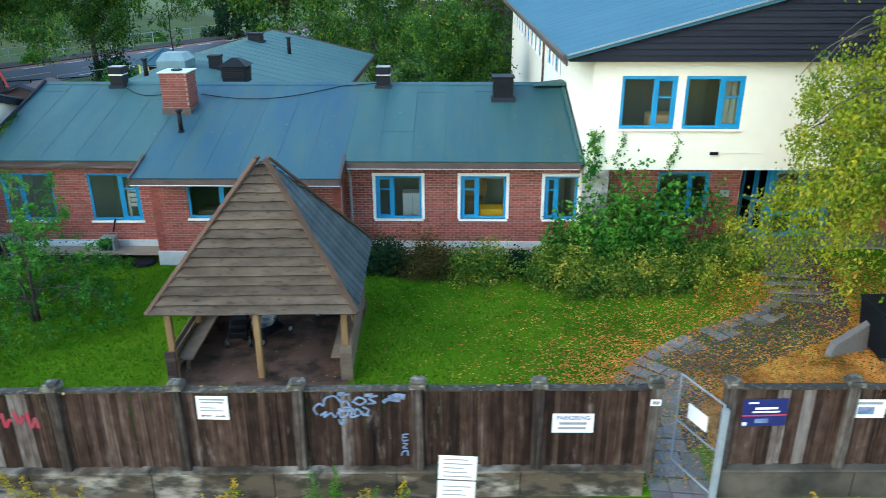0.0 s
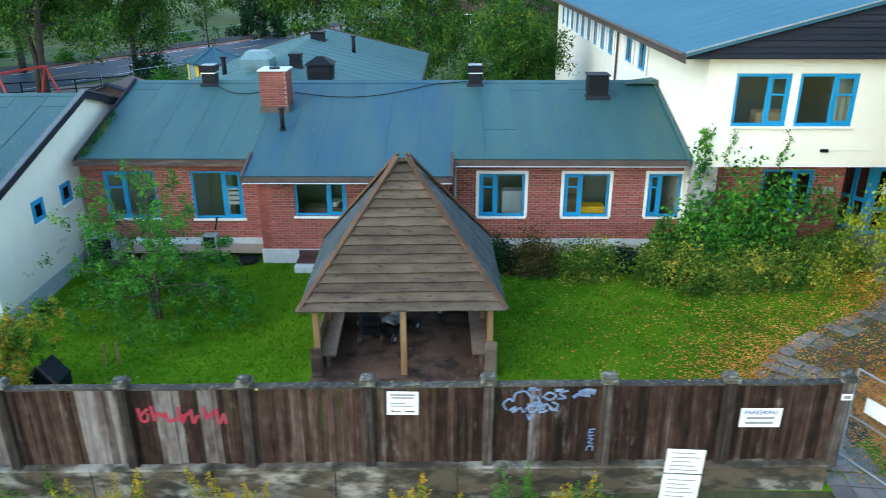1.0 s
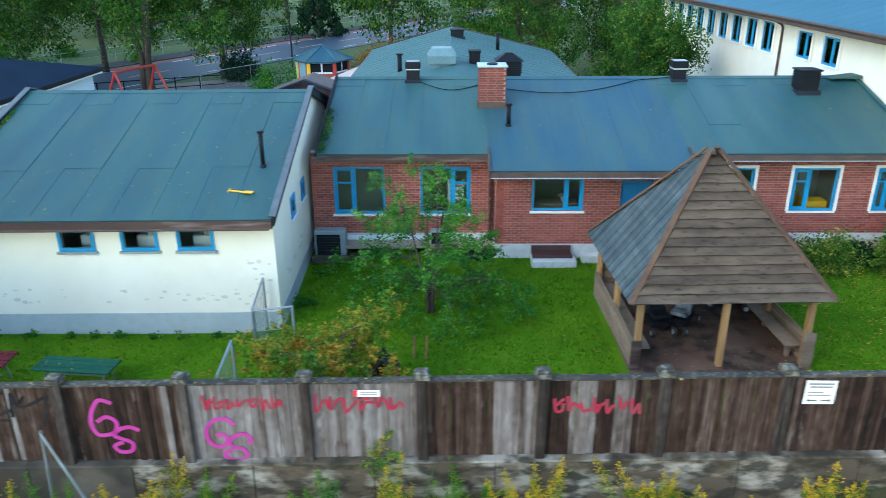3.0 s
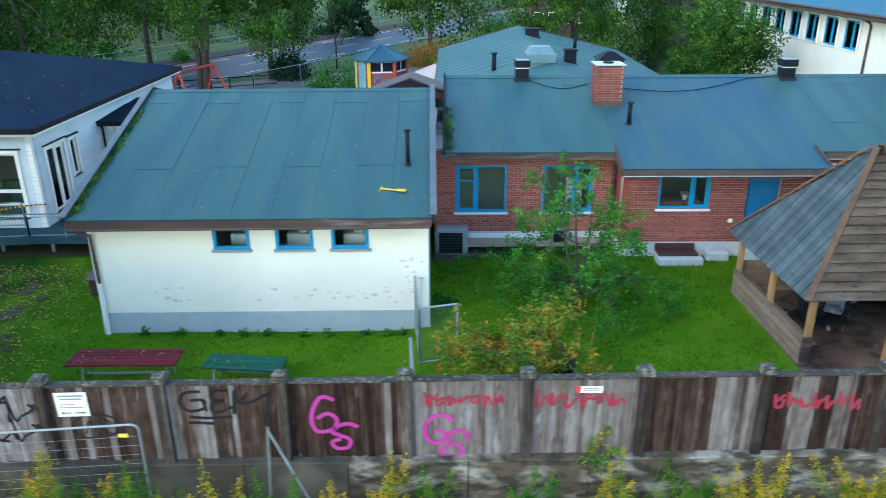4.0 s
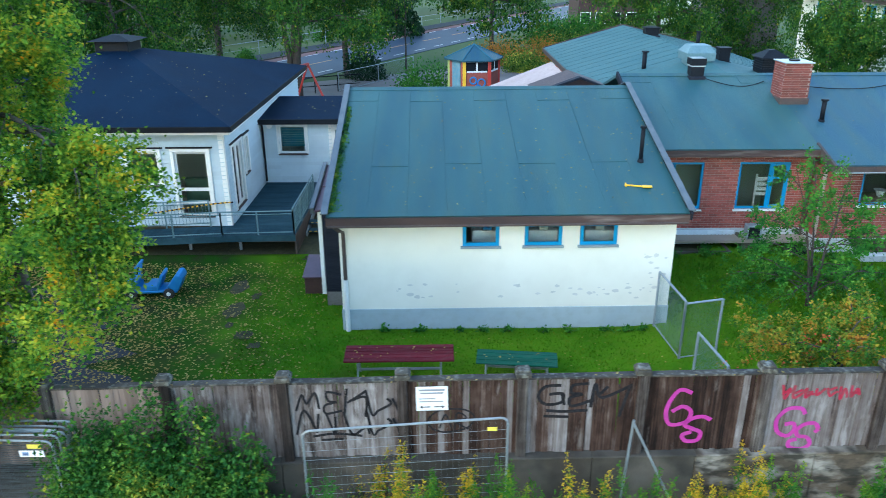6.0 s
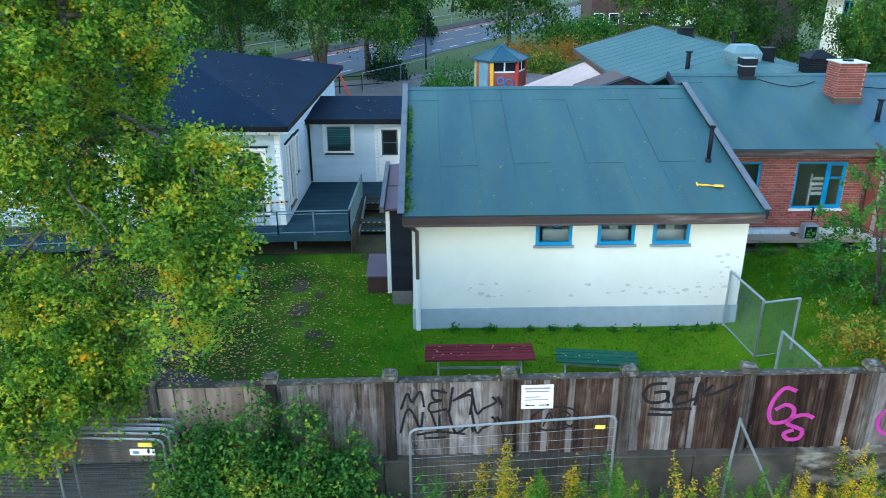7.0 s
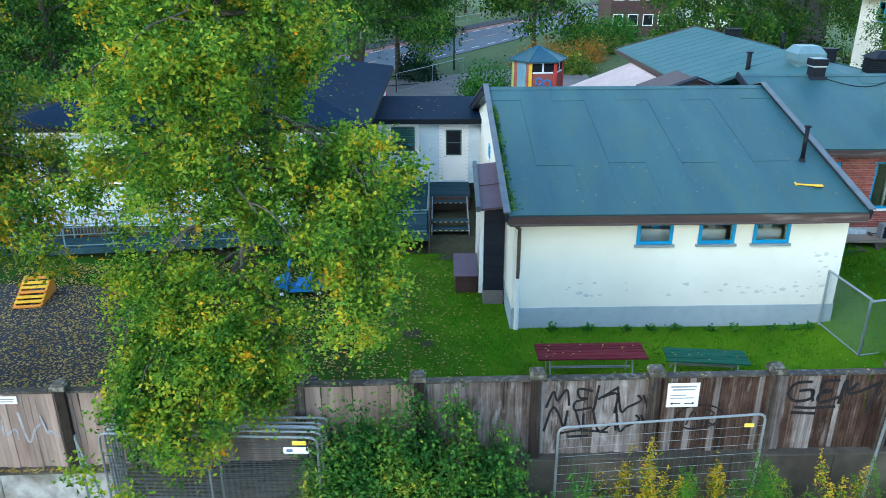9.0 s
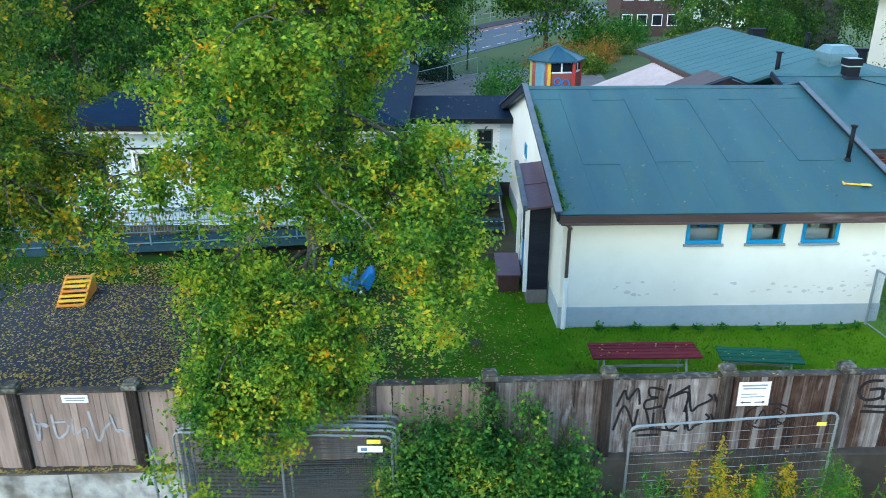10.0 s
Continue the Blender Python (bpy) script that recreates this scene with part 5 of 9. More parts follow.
for xe, ze in ((-14.4, 3.88), (-4.6, 3.78)):
    part("roof", Shape().add([(xe, RM, ze), (RR, RM, RZ), (RR, 41.7, RZ), (xe, 41.7, ze), (xe, RM, ze - 0.12), (RR, RM, RZ - 0.12), (RR, 41.7, RZ - 0.12), (xe, 41.7, ze - 0.12)],
                             [(0, 1, 2, 3), (7, 6, 5, 4), (0, 4, 5, 1), (1, 5, 6, 2), (2, 6, 7, 3), (3, 7, 4, 0)]), FELT_TEAL, rear)
    part("roof", Shape().add([(xe, RN, ze), (RR, RN, 4.84), (RR, RM, RZ), (xe, RM, ze), (xe, RN, ze - 0.12), (RR, RN, 4.7), (RR, RM, RZ - 0.12), (xe, RM, ze - 0.12)],
                             [(0, 1, 2, 3), (7, 6, 5, 4), (0, 4, 5, 1), (1, 5, 6, 2), (2, 6, 7, 3), (3, 7, 4, 0)]), FELT_TEAL, rear, "lower roof slope down to the brick wing")
for k in range(13):
    y = 29.3 + k * 0.95
    part("felt_joint", Shape().beam((-14.38, y, 3.887), (RR, y, RZ + 0.004), 0.05, 0.014).beam((RR, y, RZ + 0.004), (-4.62, y, 3.786), 0.05, 0.014), FELT_TEAL, rear)
part("verge_board", Shape().beam((-14.4, 41.75, 3.82), (RR, 41.75, RZ - 0.04), 0.06, 0.2).beam((RR, 41.75, RZ - 0.04), (-4.6, 41.75, 3.72), 0.06, 0.2), DARKTRIM, rear)
part("eaves_board", Shape().box(-14.46, -14.4, 27.5, 41.8, 3.66, 3.86), DARKTRIM, rear, "dark eaves board")
part("eaves_board", Shape().box(-4.6, -4.54, 27.5, 41.8, 3.56, 3.76), DARKTRIM, rear, "dark eaves board")
part("wall", Shape().box(-13.9, -5.4, 30, 40.5, 0, 3.7), BRICK, rear)
roof_vent((-9.8, 37.0, 4.98), 0.62, 0.35, "low dark roof vent on the rear roof", False, 0.06)
soil_pipe((-7.9, 35.6, 4.52), 0.09, 0.75, "black vent pipe on the rear roof")
ahu = thing("air_handling_unit", (-10.45, 27.9, 4.6), "galvanised roof ventilation unit with a faceted hood", "ventilation unit")
part("body", Shape().box(-0.42, 0.42, -0.42, 0.42, 0.0, 0.42), TEAL_STEEL, ahu, bevel=0.02)
part("hood", Shape().add([(-0.52, -0.56, 0.42), (0.52, -0.56, 0.42), (0.52, 0.56, 0.42), (-0.52, 0.56, 0.42), (-0.53, -0.58, 0.7), (0.53, -0.58, 0.7), (0.53, 0.58, 0.7), (-0.53, 0.58, 0.7), (-0.36, -0.36, 0.96), (0.36, -0.36, 0.96), (0.36, 0.36, 0.96), (-0.36, 0.36, 0.96)],
                           [(0, 3, 2, 1), (0, 1, 5, 4), (1, 2, 6, 5), (2, 3, 7, 6), (3, 0, 4, 7), (4, 5, 9, 8), (5, 6, 10, 9), (6, 7, 11, 10), (7, 4, 8, 11), (8, 9, 10, 11)]), TEAL_STEEL, ahu, "pale teal-grey metal hood")
roof_vent((-9.2, 28.6, 4.8), 0.42, 0.5, "dark sheet-metal roof vent with a flat hood", False, 0.08)
cowl = thing("ventilation_cowl", (-8.0, 27.1, 4.6), "dark louvred ventilation cowl with a pitched cap", "roof vent")
part("body", Shape().box(-0.42, 0.42, -0.42, 0.42, 0, 0.6), BLACK, cowl, bevel=0.015)
for k in range(5):
    part("louvre", Shape().box(-0.45, 0.45, -0.45, 0.45, 0.2 + k * 0.08, 0.23 + k * 0.08), BLACK, cowl)
part("cap", Shape().add([(-0.52, -0.52, 0.6), (0.52, -0.52, 0.6), (0.52, 0.52, 0.6), (-0.52, 0.52, 0.6), (-0.12, -0.12, 0.86), (0.12, -0.12, 0.86), (0.12, 0.12, 0.86), (-0.12, 0.12, 0.86)],
                          [(0, 3, 2, 1), (0, 1, 5, 4), (1, 2, 6, 5), (2, 3, 7, 6), (3, 0, 4, 7), (4, 5, 6, 7)]), BLACK, cowl)
soil_pipe((-12.1, 29.0, 4.2), 0.09, 0.95, "black vent pipe on the rear roof")
shed = thing("lean_to_shelter", (-15.8, 35.5, 0), "lean-to shelter with a pale corrugated sheet roof", "shelter")
V, F = [], []
n = 48
for i in range(n + 1):
    y = -2.6 + 5.2 * i / n
    w = 0.03 * math.sin(i * math.pi / 2)
    V += [(-1.9, y, 2.35 + w), (1.35, y, 3.6 + w), (-1.9, y, 2.31 + w), (1.35, y, 3.56 + w)]
for i in range(n):
    a = 4 * i
    F += [(a, a + 4, a + 5, a + 1), (a + 2, a + 3, a + 7, a + 6)]
part("roof", Shape().add(V, F), PINK_SHEET, shed, "pale pink corrugated roof sheets")
for y in (-2.5, 0, 2.5):
    part("post", Shape().box(-1.75, -1.63, y - 0.06, y + 0.06, 0, 2.3), TIMBER_GREY, shed)
part("edge_board", Shape().beam((-1.9, -2.66, 2.28), (1.35, -2.66, 3.52), 0.05, 0.16), FASCIA, shed, "brown edge board")

# ---- white boarded house ----
house = thing("boarded_house", (0, 0, 0), "white boarded house with a dark hipped felt roof", "building")
HX0, HX1, HY0, HY1 = -37.4, -26.85, 21.9, 34.4
HW = [(-36.7, -35.85, 1.95, 3.0), (-34.98, -34.1, 1.98, 3.0), (-33.3, -32.4, 1.98, 3.0), (-31.5, -30.55, 1.96, 3.05), (-29.88, -28.92, 1.96, 3.05), (-28.42, -27.38, 0.95, 3.05)]


def boarded(parent, flip, x0, x1, y, z0, z1, holes):
    """A boarded wall: a core, and lapped boards with their lower edges proud. flip: the wall runs along y at x = y."""
    V, Q = [], []
    s = Shape().pierced(x0, x1, z0, z1, holes, y - 0.22 if flip else y + 0.02, y - 0.02 if flip else y + 0.22, "x" if flip else "y")
    for a, b, c, d in slots(x0, x1, z0, z1, holes):
        k = z0 + math.floor((c - z0) / 0.14) * 0.14
        while k < d:
            lo, hi = max(k, c), min(k + 0.14, d)
            if hi - lo > 0.02:
                ps = [(a, -0.046, lo), (b, -0.046, lo), (b, -0.002, hi), (a, -0.002, hi), (a, 0.02, lo), (b, 0.02, lo), (b, 0.02, hi), (a, 0.02, hi)]
                n0 = len(V)
                V += [((y - q, p, r) if flip else (p, y + q, r)) for p, q, r in ps]
                Q += [(n0, n0 + 1, n0 + 2, n0 + 3), (n0, n0 + 4, n0 + 5, n0 + 1), (n0 + 1, n0 + 5, n0 + 6, n0 + 2), (n0, n0 + 3, n0 + 7, n0 + 4)]
            k += 0.14
    wall = part("wall", s, CLAD, parent, "white horizontally boarded wall")
    tagged(soup("boarding", V, np.array(Q), CLAD, wall), kind="stuff")
    return wall


boarded(house, False, HX0, HX1, HY0, 0.6, 3.82, HW)
HS = [(22.6, 23.75, 0.9, 3.0), (24.15, 24.6, 1.7, 2.95)]
boarded(house, True, HY0 + 0.2, HY1, HX1, 0.6, 3.82, HS)
part("wall", Shape().box(HX0, HX0 + 0.2, HY0 + 0.22, HY1, 0.6, 3.82).box(HX0 + 0.2, HX1 - 0.2, HY1 - 0.2, HY1, 0.6, 3.82), CLAD, house)
part("corner_board", Shape().box(HX1 - 0.13, HX1 + 0.03, HY0 - 0.04, HY0 - 0.022, 0.6, 3.82).box(HX1 + 0.024, HX1 + 0.04, HY0 - 0.04, HY0 + 0.1, 0.6, 3.82), WHITE, house, "white corner board")
part("foundation", Shape().box(HX0 + 0.05, HX1 - 0.05, HY0 + 0.05, HY1 - 0.05, -0.3, 0.6), CONCRETE, house)
part("inner_floor", Shape().box(HX0 + 0.2, HX1 - 0.2, HY0 + 0.2, HY1 - 0.2, 0.62, 0.7), INTERIOR_FLOOR, house)
part("inner_wall", Shape().box(HX0 + 0.2, HX1 - 0.2, 26.0, 26.1, 0.7, 3.7), INTERIOR, house)
part("inner_ceiling", Shape().box(HX0 + 0.1, HX1 - 0.1, HY0 + 0.1, HY1 - 0.1, 3.7, 3.76), WHITE, house)
for a, b, c, d in HW[:5]:
    w = window(house, b - a, d - c, Matrix.Translation(((a + b) / 2, HY0 + 0.0, c)), 0, None, 0.1, 0.08, frame_mat=WHITE)
    part("drip_board", Shape().box((a - b) / 2 - 0.18, (b - a) / 2 + 0.18, -0.1, 0.0, d - c + 0.11, d - c + 0.15), BLACK, w, "black drip board")
gdoor = window(house, 1.04, 2.1, Matrix.Translation((-27.9, HY0, 0.95)), 0, None, 0.1, 0.06, frame_mat=WHITE)
part("rail", Shape().box(-0.45, 0.45, -0.01, 0.04, 0.82, 0.92).box(-0.45, 0.45, -0.01, 0.04, 0.4, 0.46), WHITE, gdoor)
part("drip_board", Shape().box(-0.72, 0.72, -0.1, 0.0, 2.22, 2.26), BLACK, gdoor, "black drip board")
for a, b, c, d in HS:
    w = window(house, b - a, d - c, Matrix.Translation((HX1, (a + b) / 2, c)) @ pose(0, 0, 0, 0, 0, 90), 0.5 if b - a > 1 else 0, None, 0.1, 0.06, frame_mat=WHITE)
    part("drip_board", Shape().box((a - b) / 2 - 0.18, (b - a) / 2 + 0.18, -0.1, 0.0, d - c + 0.11, d - c + 0.15), BLACK, w, "black drip board")
E0, E1, F0, F1, EZ = HX0 - 0.35, HX1 + 0.4, HY0 - 0.42, HY1 + 0.4, 3.92
AP = (-32.3, 28.2, 5.6)
cs = [(E0, F0), (E1, F0), (E1, F1), (E0, F1)]
for k in range(4):
    a, b = cs[k], cs[(k + 1) % 4]
    part("roof", Shape().add([(*a, EZ), (*b, EZ), AP, (*a, EZ - 0.08), (*b, EZ - 0.08), (AP[0], AP[1], AP[2] - 0.08)],
                               [(0, 1, 2), (5, 4, 3), (0, 3, 4, 1), (1, 4, 5, 2), (2, 5, 3, 0)]), FELT_DARK, house, "dark blue-black felt roof slope")
    part("eaves_board", Shape().beam((*a, EZ - 0.09), (*b, EZ - 0.09), 0.05, 0.17), BLACK, house, "black eaves board")
part("eaves_trim", Shape().box(E0 + 0.05, E1 - 0.05, F0 + 0.04, F0 + 0.08, EZ - 0.26, EZ - 0.17).box(E1 - 0.08, E1 - 0.04, F0 + 0.05, F1 - 0.05, EZ - 0.26, EZ - 0.17).box(E0 + 0.05, E1 - 0.05, F0 + 0.08, HY0, EZ - 0.2, EZ - 0.16).box(HX1, E1 - 0.08, F0 + 0.1, F1 - 0.05, EZ - 0.2, EZ - 0.16), WHITE, house, "white eaves trim")
lant = thing("roof_lantern", (AP[0], AP[1], AP[2] - 0.42), "black ventilation box with a pyramid cap on the roof", "roof vent")
part("body", Shape().box(-0.62, 0.62, -0.62, 0.62, 0, 0.62), BLACK, lant, bevel=0.02)
part("cap", Shape().add([(-0.85, -0.85, 0.62), (0.85, -0.85, 0.62), (0.85, 0.85, 0.62), (-0.85, 0.85, 0.62), (-0.15, -0.15, 0.82), (0.15, -0.15, 0.82), (0.15, 0.15, 0.82), (-0.15, 0.15, 0.82)],
                          [(0, 3, 2, 1), (0, 1, 5, 4), (1, 2, 6, 5), (2, 3, 7, 6), (3, 0, 4, 7), (4, 5, 6, 7)]), BLACK, lant)

# ---- link between the boarded house and the annex ----
link = thing("link_building", (0, 0, 0), "low white boarded link with a door and a flat dark roof", "building")
boarded(link, False, -26.85, -22.55, 26.7, 0.6, 3.0, [(-26.17, -25.15, 1.76, 2.84), (-24.2, -23.3, 0.68, 2.78)])
part("foundation", Shape().box(-26.8, -22.55, 26.75, 31, -0.2, 0.6), CONCRETE, link)
part("back_wall", Shape().box(-26.85, -22.55, 29.5, 29.7, 0.6, 3.0), INTERIOR, link)
w = window(link, 1.02, 1.08, Matrix.Translation((-25.66, 26.7, 1.76)), 0, None, 0.08, 0.08, frame_mat=WHITE)
part("drip_board", Shape().box(-0.65, 0.65, -0.08, 0.0, 1.17, 1.2), BLACK, w, "black drip board")
rb = thing("roller_blind", (-25.66, 26.86, 1.8), "teal slatted blind inside the link window", "blind")
BLIND = surface("teal_blind", (0.02, 0.15, 0.20), (0.03, 0.20, 0.25), 2.0, None, 10.0, 0.6, 0.0)
for k in range(9):
    part("slat", Shape().box(-0.46, 0.46, 0.0, 0.012, 0.2 + 0.09 * k, 0.275 + 0.09 * k), BLIND, rb)
part("cord", Shape().tube([(0.4, 0.006, 0.0), (0.4, 0.006, 1.0)], 0.006, 5), WHITE, rb)
ld = part("door", Shape().box(-24.2, -23.3, 26.7, 26.76, 0.68, 2.78), WHITE, link, "white door with a small window", 0.006)
part("pane", Shape().box(-24.0, -23.5, 26.69, 26.7, 1.72, 2.6), BLACK, ld, "dark glazed pane")
part("glazing_frame", Shape().box(-24.05, -24.0, 26.675, 26.7, 1.67, 2.65).box(-23.5, -23.45, 26.675, 26.7, 1.67, 2.65).box(-24.0, -23.5, 26.675, 26.7, 1.67, 1.72).box(-24.0, -23.5, 26.675, 26.7, 2.6, 2.65).box(-24.0, -23.5, 26.68, 26.7, 2.14, 2.18), surface("green_sash", (0.05, 0.10, 0.09), (0.06, 0.12, 0.1), 3.0), ld, "dark green glazing bars")
part("handle", Shape().tube([(-24.12, 26.69, 1.65), (-24.12, 26.63, 1.65), (-24.02, 26.63, 1.65)], 0.013, 6), STEEL, ld, "metal handle")
part("trim", Shape().box(-24.3, -24.2, 26.66, 26.7, 0.66, 2.88).box(-23.3, -23.2, 26.66, 26.7, 0.66, 2.88).box(-24.2, -23.3, 26.66, 26.7, 2.78, 2.88), WHITE, link, bevel=0.005)
part("roof", Shape().add([(-26.9, 26.35, 3.12), (-22.45, 26.35, 3.12), (-22.45, 30.2, 3.3), (-26.9, 30.2, 3.3), (-26.9, 26.35, 3.02), (-22.45, 26.35, 3.02), (-22.45, 30.2, 3.2), (-26.9, 30.2, 3.2)],
                           [(0, 1, 2, 3), (7, 6, 5, 4), (0, 4, 5, 1), (1, 5, 6, 2), (2, 6, 7, 3), (3, 7, 4, 0)]), FELT_DARK, link)
part("eaves_board", Shape().box(-26.9, -22.5, 26.3, 26.345, 2.94, 3.13), BLACK, link, "black eaves board")
part("downpipe", Shape().tube([(-26.75, 26.45, 2.95), (-26.75, 26.6, 2.8), (-26.75, 26.6, 0.7)], 0.04, 8), BLACK, link, "black downpipe")
part("wall_vent", Shape().tube([(-26.5, 26.64, 2.82), (-26.5, 26.68, 2.82)], 0.11, 14), WHITE, link, "round white wall vent")

# ---- timber deck with ramp, stairs and railings ----
# added dark patch stands in for shade on the ground below the boards
patch("deck_soil", ((-38.5, 20.9), (-22.95, 20.9), (-22.95, 26.6), (-38.5, 21.9)), VERGE, "dark ground patch painting the shade under the deck and stairs", "soil", 0.02)
deck = thing("access_deck", (-25.5, 23.0, 0), "grey boarded deck with a long access ramp and steel rails", "deck")
DECK = surface("grey_deck_boards", (0.018, 0.050, 0.068), (0.030, 0.070, 0.090), 1.0, (0.014, 0.030, 0.038), 6.0, 0.85, 0.4, 50.0, vary=0.12, stretch=(1, 4, 1), spec=0.12)
b1 = Shape().box(0, 2.15, 0, 0.135, -0.03, 0).mesh("deck_board", DECK)
for k in range(42):
    y = 20.9 + k * 0.138
    part("deck_board", b1, DECK, deck, m=Matrix.Translation((-26.78 + 25.5, y - 23.0, 0.63)))
b2 = Shape().box(0, 1.45, 0, 0.135, -0.03, 0).mesh("deck_board", DECK)
for k in range(13):
    part("deck_board", b2, DECK, deck, m=Matrix.Translation((-24.62 + 25.5, 24.92 - 23.0 + k * 0.138, 0.63)))
part("skirt", Shape().box(0.86, 0.9, -2.1, 1.9, 0.0, 0.60).box(0.9, 2.3, 1.86, 1.9, 0.1, 0.60).box(-1.2, 0.86, -2.13, -2.1, 0.42, 0.62), DARKTRIM, deck)
ramp_b = Shape().box(0, 0.135, 0, 1.02, -0.03, 0).mesh("ramp_board", DECK)
for k in range(88):
    x = -26.86 - k * 0.138
    part("ramp_board", ramp_b, DECK, deck, m=Matrix.Translation((x + 25.5, 20.78 - 23.0, 0.63 - (k * 0.138) * 0.045)))
part("ramp_edge", Shape().beam((-1.3, -2.24, 0.56), (-13.5, -2.24, 0.01), 0.04, 0.2).beam((0.9, -2.14, 0.56), (-1.3, -2.24, 0.56), 0.04, 0.2), DECK, deck, "grey steel ramp edge")
for k in range(8):
    part("prop", Shape().box(-1.0 - k * 1.6, -0.92 - k * 1.6, -1.75, -1.67, -0.3, 0.55 - k * 0.07), STEEL_DULL, deck)


def railing(name, pts, posts, bars=True, height=0.95):
    r = part(name, Shape().tube([(p[0], p[1], p[2] + height) for p in pts], 0.022, 8).tube([(p[0], p[1], p[2] + height * 0.93 - 0.04) for p in pts], 0.016, 6), TEAL_STEEL, deck, "grey steel handrail")
    for a, b in zip(pts, pts[1:]):
        a, b = Vector(a), Vector(b)
        n = max(1, round((b - a).length / posts))
        for k in range(n + 1):
            p = a.lerp(b, k / n)
            part("post", Shape().box(p.x - 0.02, p.x + 0.02, p.y - 0.02, p.y + 0.02, p.z - 0.1, p.z + height), TEAL_STEEL, r)
        if bars:
            m = int((b - a).length / 0.11)
            tagged(part("balustrade", tagged_shape(a, b, m, height), TEAL_STEEL, r), kind="stuff")
        part("bottom_bar", Shape().beam(a + Vector((0, 0, 0.09)), b + Vector((0, 0, 0.09)), 0.02, 0.03), TEAL_STEEL, r)
    return r


def tagged_shape(a, b, m, height):
    s = Shape()
    for k in range(1, m):
        p = a.lerp(b, k / m)
        s.box(p.x - 0.006, p.x + 0.006, p.y - 0.006, p.y + 0.006, p.z + 0.09, p.z + height - 0.1)
    return s


railing("front_rail", [(0.85, -2.05, 0.63), (-1.36, -2.17, 0.63), (-13.5, -2.17, 0.08)], 1.45, False, 0.78)
railing("house_rail", [(-2.0, -1.2, 0.63), (-13.5, -1.2, 0.1)], 1.45, True, 0.85)
railing("side_rail", [(0.85, -2.05, 0.63), (0.85, 1.75, 0.63)], 1.3, True, 0.85)
def hazard(parent, x0, x1, y, z, name="nosing"):
    n = int((x1 - x0) / 0.09)
    for k in range(n):
        a = x0 + (x1 - x0) * k / n
        part(name, Shape().box(a, a + (x1 - x0) / n, y, y + 0.05, z, z + 0.006), YELLOW if k % 2 else BLACK, parent)
for y, z, d in ((1.52, 0.47, 0.42), (-0.1, 0.32, 0.36), (-0.5, 0.16, 0.36)):
    st = part("stair_tread", Shape().box(0.92, 2.2, y - 0.02, y + d, z - 0.04, z), DECK, deck, bevel=0.006)
    hazard(st, 0.92, 2.2, y - 0.02, z)
part("stair_side", Shape().beam((0.95, 1.9, 0.5), (0.95, -0.6, 0.05), 0.04, 0.22).beam((2.2, 1.9, 0.5), (2.2, -0.6, 0.05), 0.04, 0.22), STEEL_DULL, deck)
tape = thing("barrier_tape", (-27.0, 21.8, 1.2), "yellow and black barrier tape strung along the ramp", "barrier tape")
for k in range(90):
    x0 = 0.3 - k * 0.075
    z0 = 0.1 + 0.12 * math.cos(k / 14) - 0.004 * k
    z1 = 0.1 + 0.12 * math.cos((k + 1) / 14) - 0.004 * (k + 1)
    part("tape_band", Shape().beam((x0, 0, z0), (x0 - 0.075, 0, z1), 0.006, 0.045), YELLOW if k % 2 else BLACK, tape)
# ---- board fence on its concrete wall ----
FY = 10.15
FENCE_TURN = Matrix.Translation((-10, 0, 0)) @ pose(0, 0, 0, 0, 0, 0.6) @ Matrix.Translation((10, 0, 0))


def fence_y(x):
    return FY + 0.0105 * (x + 10)


def fence_top(x):
    return float(np.interp(x, (-37, -31.5, -25, -20, -10, 0, 8), (1.84, 1.93, 2.05, 2.13, 2.25, 2.36, 2.42)))


POSTS = [8.4, 6.42, 4.47, 3.24, 1.36, -0.6, -2.57, -4.54, -6.56, -8.58, -10.58, -12.53, -14.57, -16.65, -18.65, -20.66, -22.65, -24.65, -26.65, -28.65, -30.6, -32.58, -34.6, -36.6]
rng = random.Random(7)
PLANKS = {}
for mat in (PLANK, GREY_PLANK, PALE_PLANK, WHITENED_PLANK):
    for k in range(6):
        w = 0.107 + 0.004 * (k % 3)
        t = rng.uniform(-0.012, 0.012)
        s = Shape().add([(0, 0, 0), (w, 0, 0), (w, 0.022, 0), (0, 0.022, 0), (t * 0.3, -0.004, 0.75), (w + t * 0.3, -0.002, 0.75), (w + t * 0.3, 0.02, 0.75), (t * 0.3, 0.018, 0.75), (t, 0, 1.5), (w + t, 0, 1.5), (w + t, 0.022, 1.5), (t, 0.022, 1.5)],
                          [(0, 3, 2, 1), (0, 1, 5, 4), (1, 2, 6, 5), (2, 3, 7, 6), (3, 0, 4, 7), (4, 5, 9, 8), (5, 6, 10, 9), (6, 7, 11, 10), (7, 4, 8, 11), (8, 9, 10, 11)])
        PLANKS[mat.name, k] = s.mesh("plank", mat)
fences = [thing("board_fence", (0, FY, 0), "weathered dark vertical board fence with capped posts on concrete", "fence", "street fence"),
          thing("board_fence", (0, FY, 0), "weathered dark vertical board fence with capped posts on concrete", "fence", "street fence"),
          thing("board_fence", (0, FY, 0), "pale weathered vertical board fence on a flaking concrete wall", "fence", "street fence")]

for f in fences:
    f.matrix_basis = Matrix.Translation((0, FY, 0)) @ FENCE_TURN


def fence_of(x):
    return fences[0] if x > 4.0 else fences[1] if x > -24.7 else fences[2]


